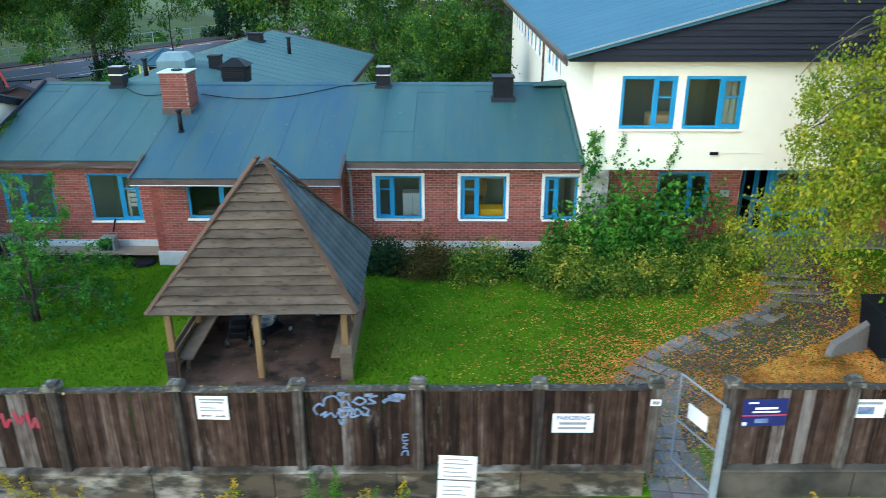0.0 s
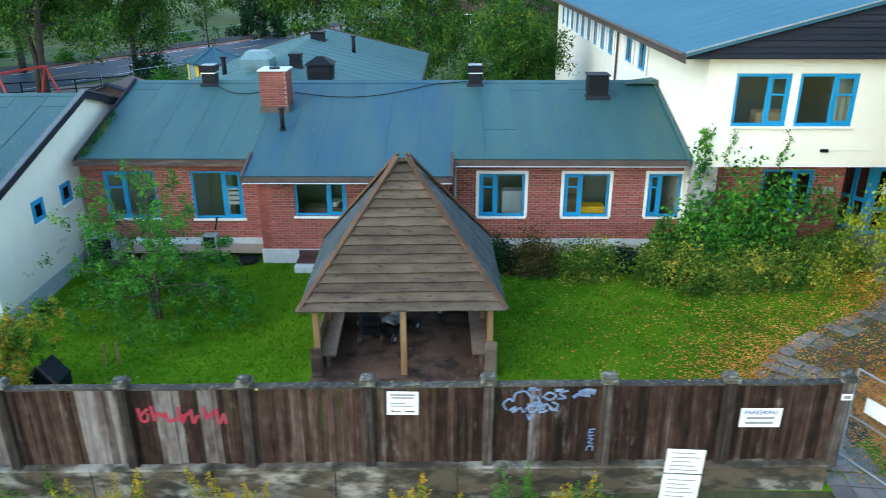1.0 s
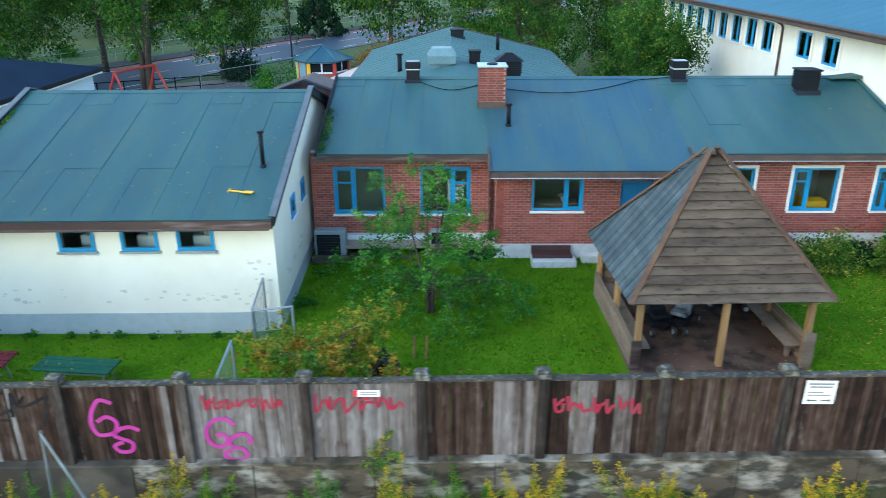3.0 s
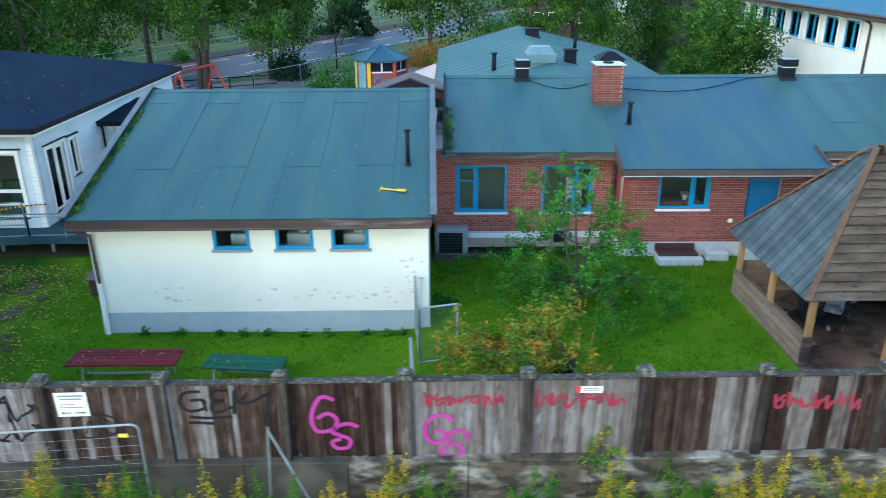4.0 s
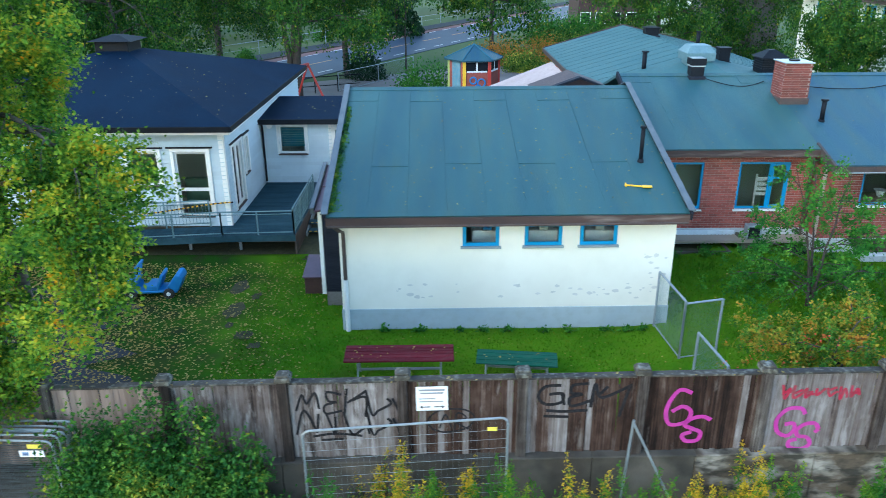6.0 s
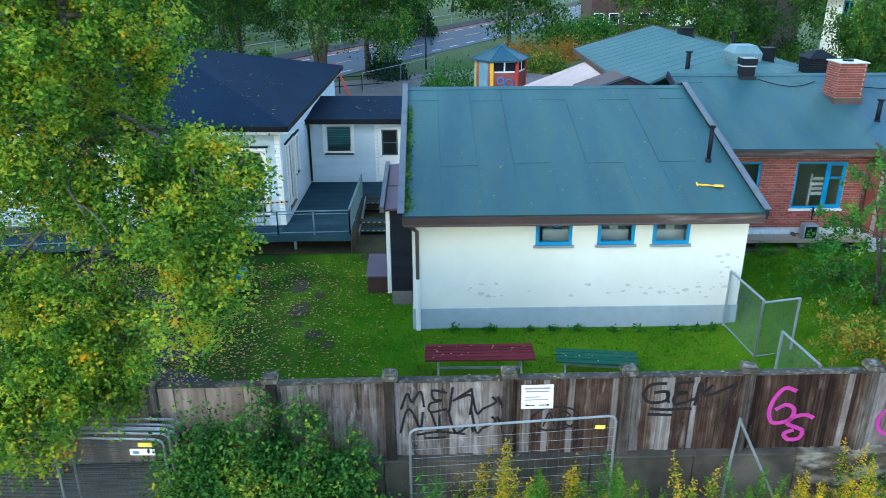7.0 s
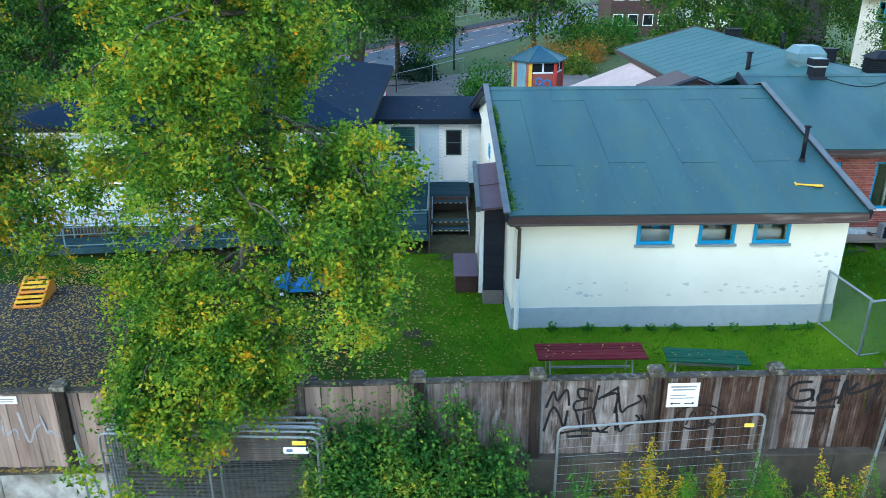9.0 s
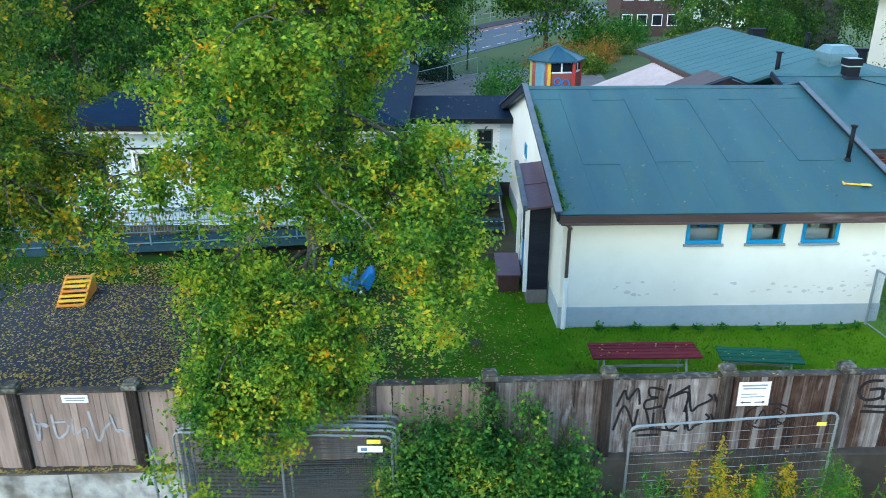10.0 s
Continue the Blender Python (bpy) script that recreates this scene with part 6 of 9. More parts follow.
cap_mesh = Shape().box(-0.13, 0.13, -0.13, 0.13, 0, 0.09).box(-0.105, 0.105, -0.105, 0.105, 0.09, 0.13).mesh("post_cap", LICHEN, 0.012)
post_mesh = Shape().box(-0.085, 0.085, -0.08, 0.1, -0.05, 1.62).mesh("post", POST, 0.012)
for x in POSTS:
    f = fence_of(x)
    part("post", post_mesh, POST, f, m=Matrix.Translation((x, -0.02, fence_top(x) - 1.56)) @ pose(0, 0, 0, 0, rng.uniform(-1, 1), 0))
    part("post_cap", cap_mesh, LICHEN, f, m=Matrix.Translation((x, 0, fence_top(x) + 0.06)) @ pose(0, 0, 0, 0, 0, rng.uniform(-4, 4)))
for a, b in zip(POSTS, POSTS[1:]):
    if a == 4.47:
        continue
    f = fence_of((a + b) / 2)
    grey = {-24.65: 0.9, -22.65: 0.95, -20.66: 0.25, -18.65: 0.25, -16.65: 0.05, -14.57: 0.65, -12.53: 0.95, -10.58: 0.5, -8.58: 0.35, -6.56: 0.0, -4.54: 0.0, -2.57: 0.05, -0.6: 0.0, 1.36: 0.12}.get(b, 0.06)
    run = 0
    count = round((a - b - 0.1) / 0.105)
    for q in range(count):
        x = b + 0.05 + (a - b - 0.1) * q / count
        if run <= 0:
            mat, run = (PALE_PLANK if b < -25 else WHITENED_PLANK if b == -22.65 and rng.random() < 0.85 else GREY_PLANK if rng.random() < grey else PLANK), rng.choice((1, 2, 3, 4) if grey > 0.3 else (1, 1, 2))
        run -= 1
        z = fence_top(x) - 1.5 + rng.uniform(-0.012, 0.012)
        part("plank", PLANKS[mat.name, rng.randrange(6)], mat, f, m=Matrix.Translation((x, rng.uniform(-0.013, 0.011), z)) @ pose(0, 0, 0, 0, rng.uniform(-0.5, 0.5), 0))
    part("rail", Shape().beam((b + 0.09, 0.05, fence_top(b) - 0.25), (a - 0.09, 0.05, fence_top(a) - 0.25), 0.05, 0.09).beam((b + 0.09, 0.05, fence_top(b) - 1.25), (a - 0.09, 0.05, fence_top(a) - 1.25), 0.05, 0.09), POST, f)
    sag = rng.uniform(-0.015, 0.01)
    mid = (a + b) / 2
    part("capping", Shape().beam((b + 0.1, 0.01, fence_top(b) + 0.018), (mid, 0.01, fence_top(mid) + 0.018 + sag), 0.15, 0.036).beam((mid, 0.01, fence_top(mid) + 0.018 + sag), (a - 0.1, 0.01, fence_top(a) + 0.018), 0.15, 0.036), CAPPING, f, "lichen-spotted capping board")


def base_wall(name, xa, xb, material, label):
    n = max(1, round((xb - xa) / 2.0))
    for k in range(n):
        a, b = xa + (xb - xa) * k / n, xa + (xb - xa) * (k + 1) / n
        za, zb = fence_top(a) - 1.56, fence_top(b) - 1.56
        s = Shape().add([(a + 0.006, 10.02, -1.4), (b - 0.006, 10.02, -1.4), (b - 0.006, 10.3, -1.4), (a + 0.006, 10.3, -1.4), (a + 0.006, 10.05, za), (b - 0.006, 10.05, zb), (b - 0.006, 10.3, zb), (a + 0.006, 10.3, za)],
                          [(0, 3, 2, 1), (4, 5, 6, 7), (0, 1, 5, 4), (1, 2, 6, 5), (2, 3, 7, 6), (3, 0, 4, 7)])
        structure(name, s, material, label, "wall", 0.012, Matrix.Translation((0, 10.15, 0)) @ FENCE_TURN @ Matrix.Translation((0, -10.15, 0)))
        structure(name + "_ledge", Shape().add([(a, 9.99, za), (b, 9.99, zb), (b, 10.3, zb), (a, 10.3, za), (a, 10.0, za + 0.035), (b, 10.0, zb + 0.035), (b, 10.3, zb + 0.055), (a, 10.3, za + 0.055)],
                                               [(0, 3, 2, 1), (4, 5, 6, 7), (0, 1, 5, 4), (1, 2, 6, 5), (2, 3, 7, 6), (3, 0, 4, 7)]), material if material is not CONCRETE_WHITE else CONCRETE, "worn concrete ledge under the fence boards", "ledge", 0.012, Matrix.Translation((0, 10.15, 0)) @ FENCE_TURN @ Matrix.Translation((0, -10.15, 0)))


base_wall("base_wall_east", 4.42, 9.0, CONCRETE, "stained grey concrete base wall")
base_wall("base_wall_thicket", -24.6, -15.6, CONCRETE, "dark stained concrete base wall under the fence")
base_wall("base_wall_middle", -15.6, 3.2, CONCRETE_PALE, "stained concrete base wall with flaking white paint")
base_wall("base_wall_west", -38, -29.9, CONCRETE_WHITE, "flaking white-painted concrete base wall")
# shade behind the stacked panels is put in as darker concrete
base_wall("base_wall_shaded", -29.9, -24.65, CONCRETE, "stained concrete base wall, its shade behind the site fence in the colour")


# ---- spray-paint on the boards ----
def stroke(parent, pts, w, mat, name="spray_stroke"):
    """A flat band of paint a few millimetres proud of the boards, along a bent line."""
    fine = []
    P = [Vector((*p, 0)) for p in pts]
    for i in range(len(P) - 1):
        a, b, c, d = P[max(i - 1, 0)], P[i], P[i + 1], P[min(i + 2, len(P) - 1)]
        for k in range(6):
            t = k / 6
            fine.append(0.5 * ((2 * b) + (c - a) * t + (2 * a - 5 * b + 4 * c - d) * t * t + (3 * b - a - 3 * c + d) * t ** 3))
    fine.append(P[-1])
    V, F = [], []
    for i, p in enumerate(fine):
        d = (fine[min(i + 1, len(fine) - 1)] - fine[max(i - 1, 0)]).normalized()
        n = Vector((-d.y, d.x, 0)) * (w / 2)
        for y in (0.0, 0.005):
            V += [((p + n).x, y, (p + n).y), ((p - n).x, y, (p - n).y)]
        if i:
            k = 4 * i
            F += [(k - 4, k, k + 1, k - 3), (k - 2, k - 1, k + 3, k + 2), (k - 4, k - 2, k + 2, k), (k - 3, k + 1, k + 3, k - 1)]
    return part(name, Shape().add(V, F), mat, parent)


def graffiti(x, z, label, mat, w, strokes, sx=1.0, sz=1.0):
    g = thing("graffiti", (x, fence_y(x) - 0.016, z + 0.7 * (FY - fence_y(x))), label, "graffiti", turn=0.6)
    for s in strokes:
        stroke(g, [(p * sx, q * sz) for p, q in s], w, mat)
    return g


M_ = [[(0, 0.1), (0.12, 0.55), (0.2, 0.3), (0.36, 0.6), (0.42, 0.15)]]
def shift(ss, dx, dz=0):
    return [[(p + dx, q + dz) for p, q in s] for s in ss]
E_ = [[(0.36, 0.55), (0.1, 0.62), (0.12, 0.38), (0.26, 0.34), (0.05, 0.25), (0.06, 0.02), (0.36, 0.1)]]
K_ = [[(0.08, 0.7), (0.02, 0.0)], [(0.42, 0.62), (0.08, 0.3)], [(0.16, 0.36), (0.42, 0.45), (0.4, -0.1)]]
W_ = [[(0.0, 0.7), (0.1, 0.0), (0.2, 0.1)], [(0.2, 0.1), (0.45, 0.3), (0.38, 0.45)], [(0.48, 0.45), (0.56, 0.2), (0.62, -0.15)]]
N_ = [[(0, 0.0), (0.16, 0.7), (0.38, 0.05)], [(0.38, 0.05), (0.42, 0.6)]]
A_ = [[(0.04, 0.62), (0.18, 0.0)], [(0.2, 0.5), (0.2, 0.05)]]
L_ = [[(0.02, 0.65), (0.16, 0.0), (0.42, 0.2), (0.48, 0.0)]]
graffiti(-22.48, 1.38, "black sprayed tag on the fence boards, MEKW", SPRAY_BLACK, 0.042, M_ + shift(E_, 0.48) + shift(K_, 0.86, 0.02) + shift(W_, 1.28, -0.02), 0.93, 0.70)
graffiti(-22.5, 0.97, "black sprayed tag on the fence boards, NALW", SPRAY_BLACK, 0.042, N_ + shift(A_, 0.52) + shift(L_, 0.86) + shift(W_, 1.3, 0.0) + [[(0.3, -0.06), (0.7, 0.02), (1.2, -0.05)], [(0.45, -0.16), (0.85, -0.14)]], 0.93, 0.70)
G_ = [[(0.42, 0.8), (0.12, 0.75), (0.0, 0.4), (0.16, 0.12), (0.44, 0.2), (0.46, 0.5), (0.2, 0.48)], [(0.44, 0.5), (0.5, 0.1)]]
graffiti(-18.38, 1.5, "black sprayed tag on the fence boards, GEN", SPRAY_BLACK, 0.055, G_ + shift([[(0.34, 0.85), (0.05, 0.8), (0.02, 0.52), (0.22, 0.48), (0.0, 0.35), (0.04, 0.05), (0.4, 0.25)]], 0.6) + [[(1.0, 0.0), (1.06, 0.85), (1.2, 0.35), (1.75, 0.8)], [(1.12, 0.4), (1.3, 0.75)], [(1.72, 0.8), (1.55, -0.35)], [(0.16, -0.1), (0.5, -0.14), (0.95, -0.1)], [(0.12, -0.3), (0.6, -0.34)]], 0.9, 0.55)
SIX = [[(0.42, 1.05), (0.2, 1.12), (0.04, 0.85), (0.0, 0.55), (0.1, 0.32), (0.38, 0.38), (0.44, 0.62), (0.28, 0.74), (0.1, 0.62)]]
ESS = [[(0.82, 0.42), (0.66, 0.5), (0.46, 0.44), (0.36, 0.3), (0.5, 0.22), (0.66, 0.12), (0.62, -0.06), (0.42, -0.08), (0.34, 0.06), (0.5, 0.14)]]
graffiti(-16.18, 0.88, "magenta sprayed 6S on the fence boards", SPRAY_PINK, 0.072, SIX + ESS, 0.96, 0.86)
graffiti(-14.28, 0.74, "magenta sprayed GS on the fence boards", SPRAY_PINK, 0.072, [[(0.62, 0.72), (0.5, 0.86), (0.22, 0.84), (0.03, 0.6), (0.08, 0.32), (0.3, 0.2), (0.44, 0.34), (0.4, 0.5), (0.22, 0.48)], [(0.98, 0.36), (0.86, 0.5), (0.66, 0.48), (0.5, 0.34), (0.56, 0.2), (0.76, 0.16), (0.84, 0.0), (0.68, -0.12), (0.42, -0.08), (0.38, 0.06), (0.54, 0.12)], [(0.9, 0.28), (0.98, 0.36)]], 0.8, 0.85)


def scribble(x0, x1, z0, z1, label, mat, seed, w=0.03, n=8):
    r = random.Random(seed)
    ss = []
    dx = (x1 - x0) / n
    for k in range(n):
        c = k * dx
        h = z1 - z0
        ss.append([(c + dx * r.uniform(0, 0.2), h * r.uniform(0.6, 1)), (c + dx * r.uniform(0.1, 0.4), h * r.uniform(0, 0.35)), (c + dx * r.uniform(0.5, 0.8), h * r.uniform(0.2, 0.8)), (c + dx * r.uniform(0.75, 1.1), h * r.uniform(0, 0.7))])
        if r.random() < 0.5:
            ss.append([(c + dx * 0.2, h * r.uniform(0.4, 0.7)), (c + dx * 0.8, h * r.uniform(0.4, 0.8))])
    return graffiti(x0, z0, label, mat, w, ss)


scribble(-14.26, -12.92, 1.64, 1.96, "red sprayed scrawl on grey fence boards", SPRAY_RED, 1, 0.045, 7)
scribble(-12.4, -10.9, 1.62, 2.0, "red sprayed scrawl on grey fence boards", SPRAY_RED, 2, 0.05, 6)
scribble(-8.38, -6.9, 1.58, 1.98, "red sprayed scrawl on dark fence boards", SPRAY_RED, 3, 0.055, 7)
tag = graffiti(-2.32, 1.86, "pale blue sprayed bubble-letter scrawl on dark fence boards", SPRAY_BLUE, 0.035,
         [[(0.06, 0.06), (0.0, 0.18), (0.1, 0.28), (0.16, 0.24), (0.2, 0.38), (0.36, 0.42), (0.46, 0.3), (0.54, 0.34), (0.6, 0.22)], [(0.1, 0.05), (0.2, 0.12), (0.16, 0.02), (0.28, 0.1), (0.34, 0.02), (0.4, 0.12)], [(0.42, 0.16), (0.44, 0.02), (0.56, 0.08), (0.5, 0.2), (0.64, 0.18), (0.6, 0.02), (0.74, 0.06)],
          [(0.4, -0.02), (0.44, -0.12), (0.48, -0.02)], [(0.64, 0.3), (0.74, 0.4), (0.86, 0.34), (0.76, 0.26), (0.66, 0.32)], [(0.8, 0.22), (0.9, 0.16), (0.84, 0.06), (0.76, 0.1), (0.9, 0.05)], [(0.42, 0.44), (0.6, 0.46)], [(0.88, 0.28), (1.02, 0.3), (0.92, 0.38), (1.06, 0.44)], [(0.66, 0.06), (0.7, 0.18), (0.8, 0.1)]])
for pts, w in ((((1.24, 0.38), (1.36, 0.43), (1.5, 0.41)), 0.10), (((1.14, 0.3), (1.22, 0.36), (1.42, 0.34)), 0.06), (((0.84, 0.44), (0.98, 0.45)), 0.06), (((0.4, 0.47), (0.52, 0.46)), 0.07), (((0.4, 0.16), (0.62, 0.14)), 0.06)):
    stroke(tag, list(pts), w, SPRAY_BLUE)
graffiti(-0.9, 1.12, "small blue sprayed scrawl on a fence post", SPRAY_BLUE, 0.024, [[(0.02, 0.5), (0.12, 0.52)], [(0.04, 0.52), (0.03, 0.36), (0.12, 0.38)], [(0.03, 0.44), (0.1, 0.44)], [(0.02, 0.3), (0.1, 0.28), (0.03, 0.2), (0.11, 0.18)], [(0.02, 0.1), (0.1, 0.12), (0.11, 0.0)], [(0.02, 0.1), (0.0, 0.0)]], 1.0, 0.85)
scribble(-32.4, -30.75, 0.75, 1.4, "faded pale blue scrawl on pale fence boards", SPRAY_FADED, 6, 0.04, 5)
graffiti(-20.25, 0.95, "faint dark looping scrawl on brown fence boards", SPRAY_BLACK, 0.03, [[(0.1, 0.1), (0.0, 0.3), (0.2, 0.5), (0.6, 0.52), (0.8, 0.36), (0.66, 0.14), (0.3, 0.06), (0.1, 0.12)], [(0.2, 0.14), (0.3, 0.42), (0.4, 0.16)], [(0.46, 0.12), (0.5, 0.44), (0.66, 0.36), (0.5, 0.26), (0.7, 0.12)]])


# ---- signs on the fence ----
def sign(x0, x1, z0, z1, label, mat, bars, tilt=0.0, proud=0.03, name="sign"):
    w, h = x1 - x0, z1 - z0
    t = thing(name, (x0, fence_y(x0) - proud, z0 + 0.7 * (FY - fence_y(x0))), label, "sign", turn=0.6)
    part("panel", Shape().box(0, w, -0.004, 0.004, 0, h), mat, t, bevel=0.002)
    for u0, u1, v0, v1, m in bars:
        part("print_bar", Shape().box(u0 * w, u1 * w, -0.007, -0.004, v0 * h, v1 * h), m, t)
    t.matrix_basis = t.matrix_basis @ pose(0, 0, 0, 0, tilt, 0)
    return t


ROWS_A = [(0.1, 0.9, 0.82, 0.89, INK_GREY), (0.14, 0.86, 0.7, 0.76, INK_GREY), (0.1, 0.6, 0.48, 0.52, INK_GREY), (0.1, 0.85, 0.36, 0.4, INK_GREY)] + [(u, u + 0.3, 0.135, 0.175, INK) for u in (0.14, 0.56)] + [(a + sg * k * 0.018 - 0.009, a + sg * k * 0.018 + 0.009, 0.155 - 0.014 * k, 0.155 + 0.014 * k, INK) for a, sg in ((0.11, 1), (0.89, -1)) for k in (1, 2, 3, 4)]
sign(-4.24, -3.72, 1.83, 2.28, "white notice sign with dark printed lines on the fence", SIGN, ROWS_A, 1)
sign(-20.44, -19.9, 1.46, 1.93, "white notice sign with two black arrows on the fence", SIGN, ROWS_A, -1)
sg = sign(1.6, 2.28, 1.63, 2.0, "white parking sign with three grey printed lines on the fence", SIGN, [(0.16, 0.84, 0.43, 0.55, INK_GREY), (0.14, 0.82, 0.18, 0.30, INK_GREY)], 0)
txt = bpy.data.curves.new("lettering", "FONT")
txt.body, txt.size, txt.align_x, txt.extrude, txt.offset = "PARKERING", 0.105, "CENTER", 0.001, 0.002
txt.materials.append(SPRAY_NAVY)
lettering = new("lettering", txt)
lettering.parent = sg
lettering.matrix_basis = pose(0.34, -0.007, 0.255, 90, 0, 0)
sign(4.7, 5.42, 1.78, 2.3, "navy blue sign with white lines and a red stripe", SIGN_BLUE, [(0.12, 0.34, 0.84, 0.9, SIGN), (0.28, 0.78, 0.62, 0.7, SIGN), (0.22, 0.84, 0.5, 0.56, SIGN), (0.0, 1.0, 0.38, 0.42, INK_RED), (0.3, 0.6, 0.12, 0.28, SPRAY_BLUE), (0.02, 0.12, 0.04, 0.16, SIGN)], -2)
sign(6.36, 7.0, 1.97, 2.32, "white sign with blue printed bars on the fence", SIGN, [(0.15, 0.9, 0.74, 0.86, INK_GREY), (0.3, 0.72, 0.2, 0.6, SPRAY_BLUE)], 0)
sign(3.15, 3.32, 2.22, 2.34, "small white plate with dark bars on the gatepost", SIGN, [(0.2, 0.38, 0.25, 0.75, INK), (0.45, 0.62, 0.25, 0.75, INK), (0.68, 0.82, 0.25, 0.75, INK)], 0, 0.115)
sign(-11.72, -11.28, 1.94, 2.07, "small white sign with a red end on the fence", SIGN, [(0.0, 0.16, 0.0, 1.0, INK_RED), (0.25, 0.9, 0.62, 0.72, INK_GREY), (0.25, 0.9, 0.3, 0.4, INK_GREY)], 0)
sign(-31.78, -31.34, 1.57, 1.72, "small white sign with grey lines on the fence", SIGN, [(0.1, 0.9, 0.55, 0.7, INK_GREY), (0.15, 0.85, 0.25, 0.38, INK_GREY)], 0)
board = thing("notice_board", (-0.1, 8.25, ground_z(-0.1, 8.25)), "white two-panel notice board leaning on a pole outside", "sign", turn=0)
z0 = ground_z(-0.1, 8.25)
part("pole", Shape().tube([(0, 0.03, -0.1), (0.0, 0.03, 3.3)], 0.025, 8), STEEL_DULL, board)
for za, zb in ((2.95, 3.34), (2.36, 2.92)):
    pnl = part("panel", Shape().box(-0.26, 0.26, -0.02, 0.0, za, zb), SIGN, board, "white printed panel", 0.004, m=pose(0, 0, 0, 0, 2.5, 0))
    for k in range(int((zb - za) / 0.075)):
        part("print_bar", Shape().box(-0.2, 0.2 - 0.06 * (k % 3), -0.024, -0.02, za + 0.05 + k * 0.07, za + 0.065 + k * 0.07), INK_GREY, pnl)

# ---- garden gate ----
gate = thing("garden_gate", (4.36, 10.2, 0.35), "open galvanised steel gate with wire mesh infill", "gate", turn=0)
A, B = Vector((0, 0, 0)), Vector((-0.42, 0.95, 0))
def gp(t, z):
    p = A.lerp(B, t)
    return (p.x, p.y, z)
part("gate_frame", Shape().tube([gp(0, 0), gp(0, 1.78), gp(1, 1.78), gp(1, 0), gp(0, 0)], 0.02, 8), STEEL_DULL, gate)
part("brace", Shape().tube([gp(0, 0.85), gp(1, 0.85)], 0.016, 6), STEEL, gate)
s = Shape()
for k in range(1, 18):
    s.tube([gp(k / 18, 0), gp(k / 18, 1.78)], 0.0014, 3, False)
for k in range(1, 30):
    s.tube([gp(0, k * 0.06), gp(1, k * 0.06)], 0.0014, 3, False)
tagged(part("wire_mesh", s, STEEL, gate), kind="stuff")
part("hinge_post", Shape().box(-0.05, 0.05, -0.12, -0.02, -0.3, 1.75), STEEL_DULL, gate, "square steel hinge post", 0.006)
part("notice", Shape().beam(gp(0.3, 1.2), gp(0.75, 1.2), 0.012, 0.3), SIGN, gate, "white notice on the gate")

# ---- temporary site fencing outside ----
def site_panel(at, w, h, turn, label, slant=0.0, n=10, wires=True):
    p = thing("site_fence_panel", at, label, "site fence panel", "site fence panels", turn)
    r = 0.12
    def q(x, z):
        return (x, 0, z + slant * x / w)
    pts = [q(0, 0), q(0, h - r)] + [q(r - r * math.cos(a), h - r + r * math.sin(a)) for a in (0.5, 1.0)] + [q(r, h), q(w - r, h)] + [q(w - r + r * math.sin(a), h - r + r * math.cos(a)) for a in (0.5, 1.0)] + [q(w, h - r), q(w, 0)]
    part("frame", Shape().tube(pts, 0.021, 8), STEEL, p, "bent galvanised tube frame")
    if wires:
        s = Shape()
        for k in range(1, 34):
            x = w * k / 34
            s.tube([q(x, 0.1), q(x, h - 0.02)], 0.0014, 3, False)
        tagged(part("wire_mesh", s, RAIL, p), kind="stuff")
        for k in range(n):
            part("cross_wire", Shape().tube([q(0, 0.15 + k * (h - 0.2) / n), q(w, 0.15 + k * (h - 0.2) / n)], 0.003 if n < 15 else 0.0022, 4, False), STEEL_DULL if n < 15 else RAIL, p)
    return p


p = site_panel((-22.32, 9.6, -0.58), 3.4, 2.0, 0, "single galvanised mesh site fence panel before the boards", 0.26)
part("label_plate", Shape().box(3.06, 3.22, -0.03, -0.024, 2.02, 2.09), YELLOW_STICKER, p, "yellow label")
for k in range(7):
    p = site_panel((-29.75 + 0.05 * (k % 3), 9.25 + 0.09 * k, -0.42 + 0.02 * (k % 2)), 3.5, 2.02, 0.6 * (k % 3 - 1), "galvanised mesh site fence panel in a leaning stack", -0.08, 24)
    if k in (0, 4):
        part("middle_tube", Shape().tube([(1.7, 0, 0), (1.7, 0, 1.98)], 0.02, 8), STEEL, p)
    if k == 0:
        part("label_plate", Shape().box(2.95, 3.35, -0.03, -0.024, 1.66, 1.78), SIGN, p, "white label with a blue mark")
        part("label_plate", Shape().box(3.1, 3.32, -0.03, -0.024, 1.82, 1.9), YELLOW_STICKER, p, "yellow label")
        part("label_mark", Shape().box(3.0, 3.1, -0.034, -0.03, 1.69, 1.75), SPRAY_BLUE, p)
br = thing("brace_strut", (-16.95, 9.7, -0.7), "galvanised triangular fence brace", "brace")
part("upright", Shape().tube([(0, 0, 0), (0.12, 0, 2.25)], 0.024, 8), STEEL, br)
part("strut", Shape().tube([(0.12, -0.02, 2.2), (1.2, -0.3, 0)], 0.022, 8), STEEL, br)
br2 = thing("brace_strut", (-30.3, 9.55, -0.6), "galvanised triangular fence brace", "brace")
part("upright", Shape().tube([(0, 0, 0), (0, 0, 1.95)], 0.024, 8), STEEL, br2)
part("strut", Shape().tube([(0, -0.02, 1.9), (0.55, -0.25, 0)], 0.022, 8), STEEL, br2)

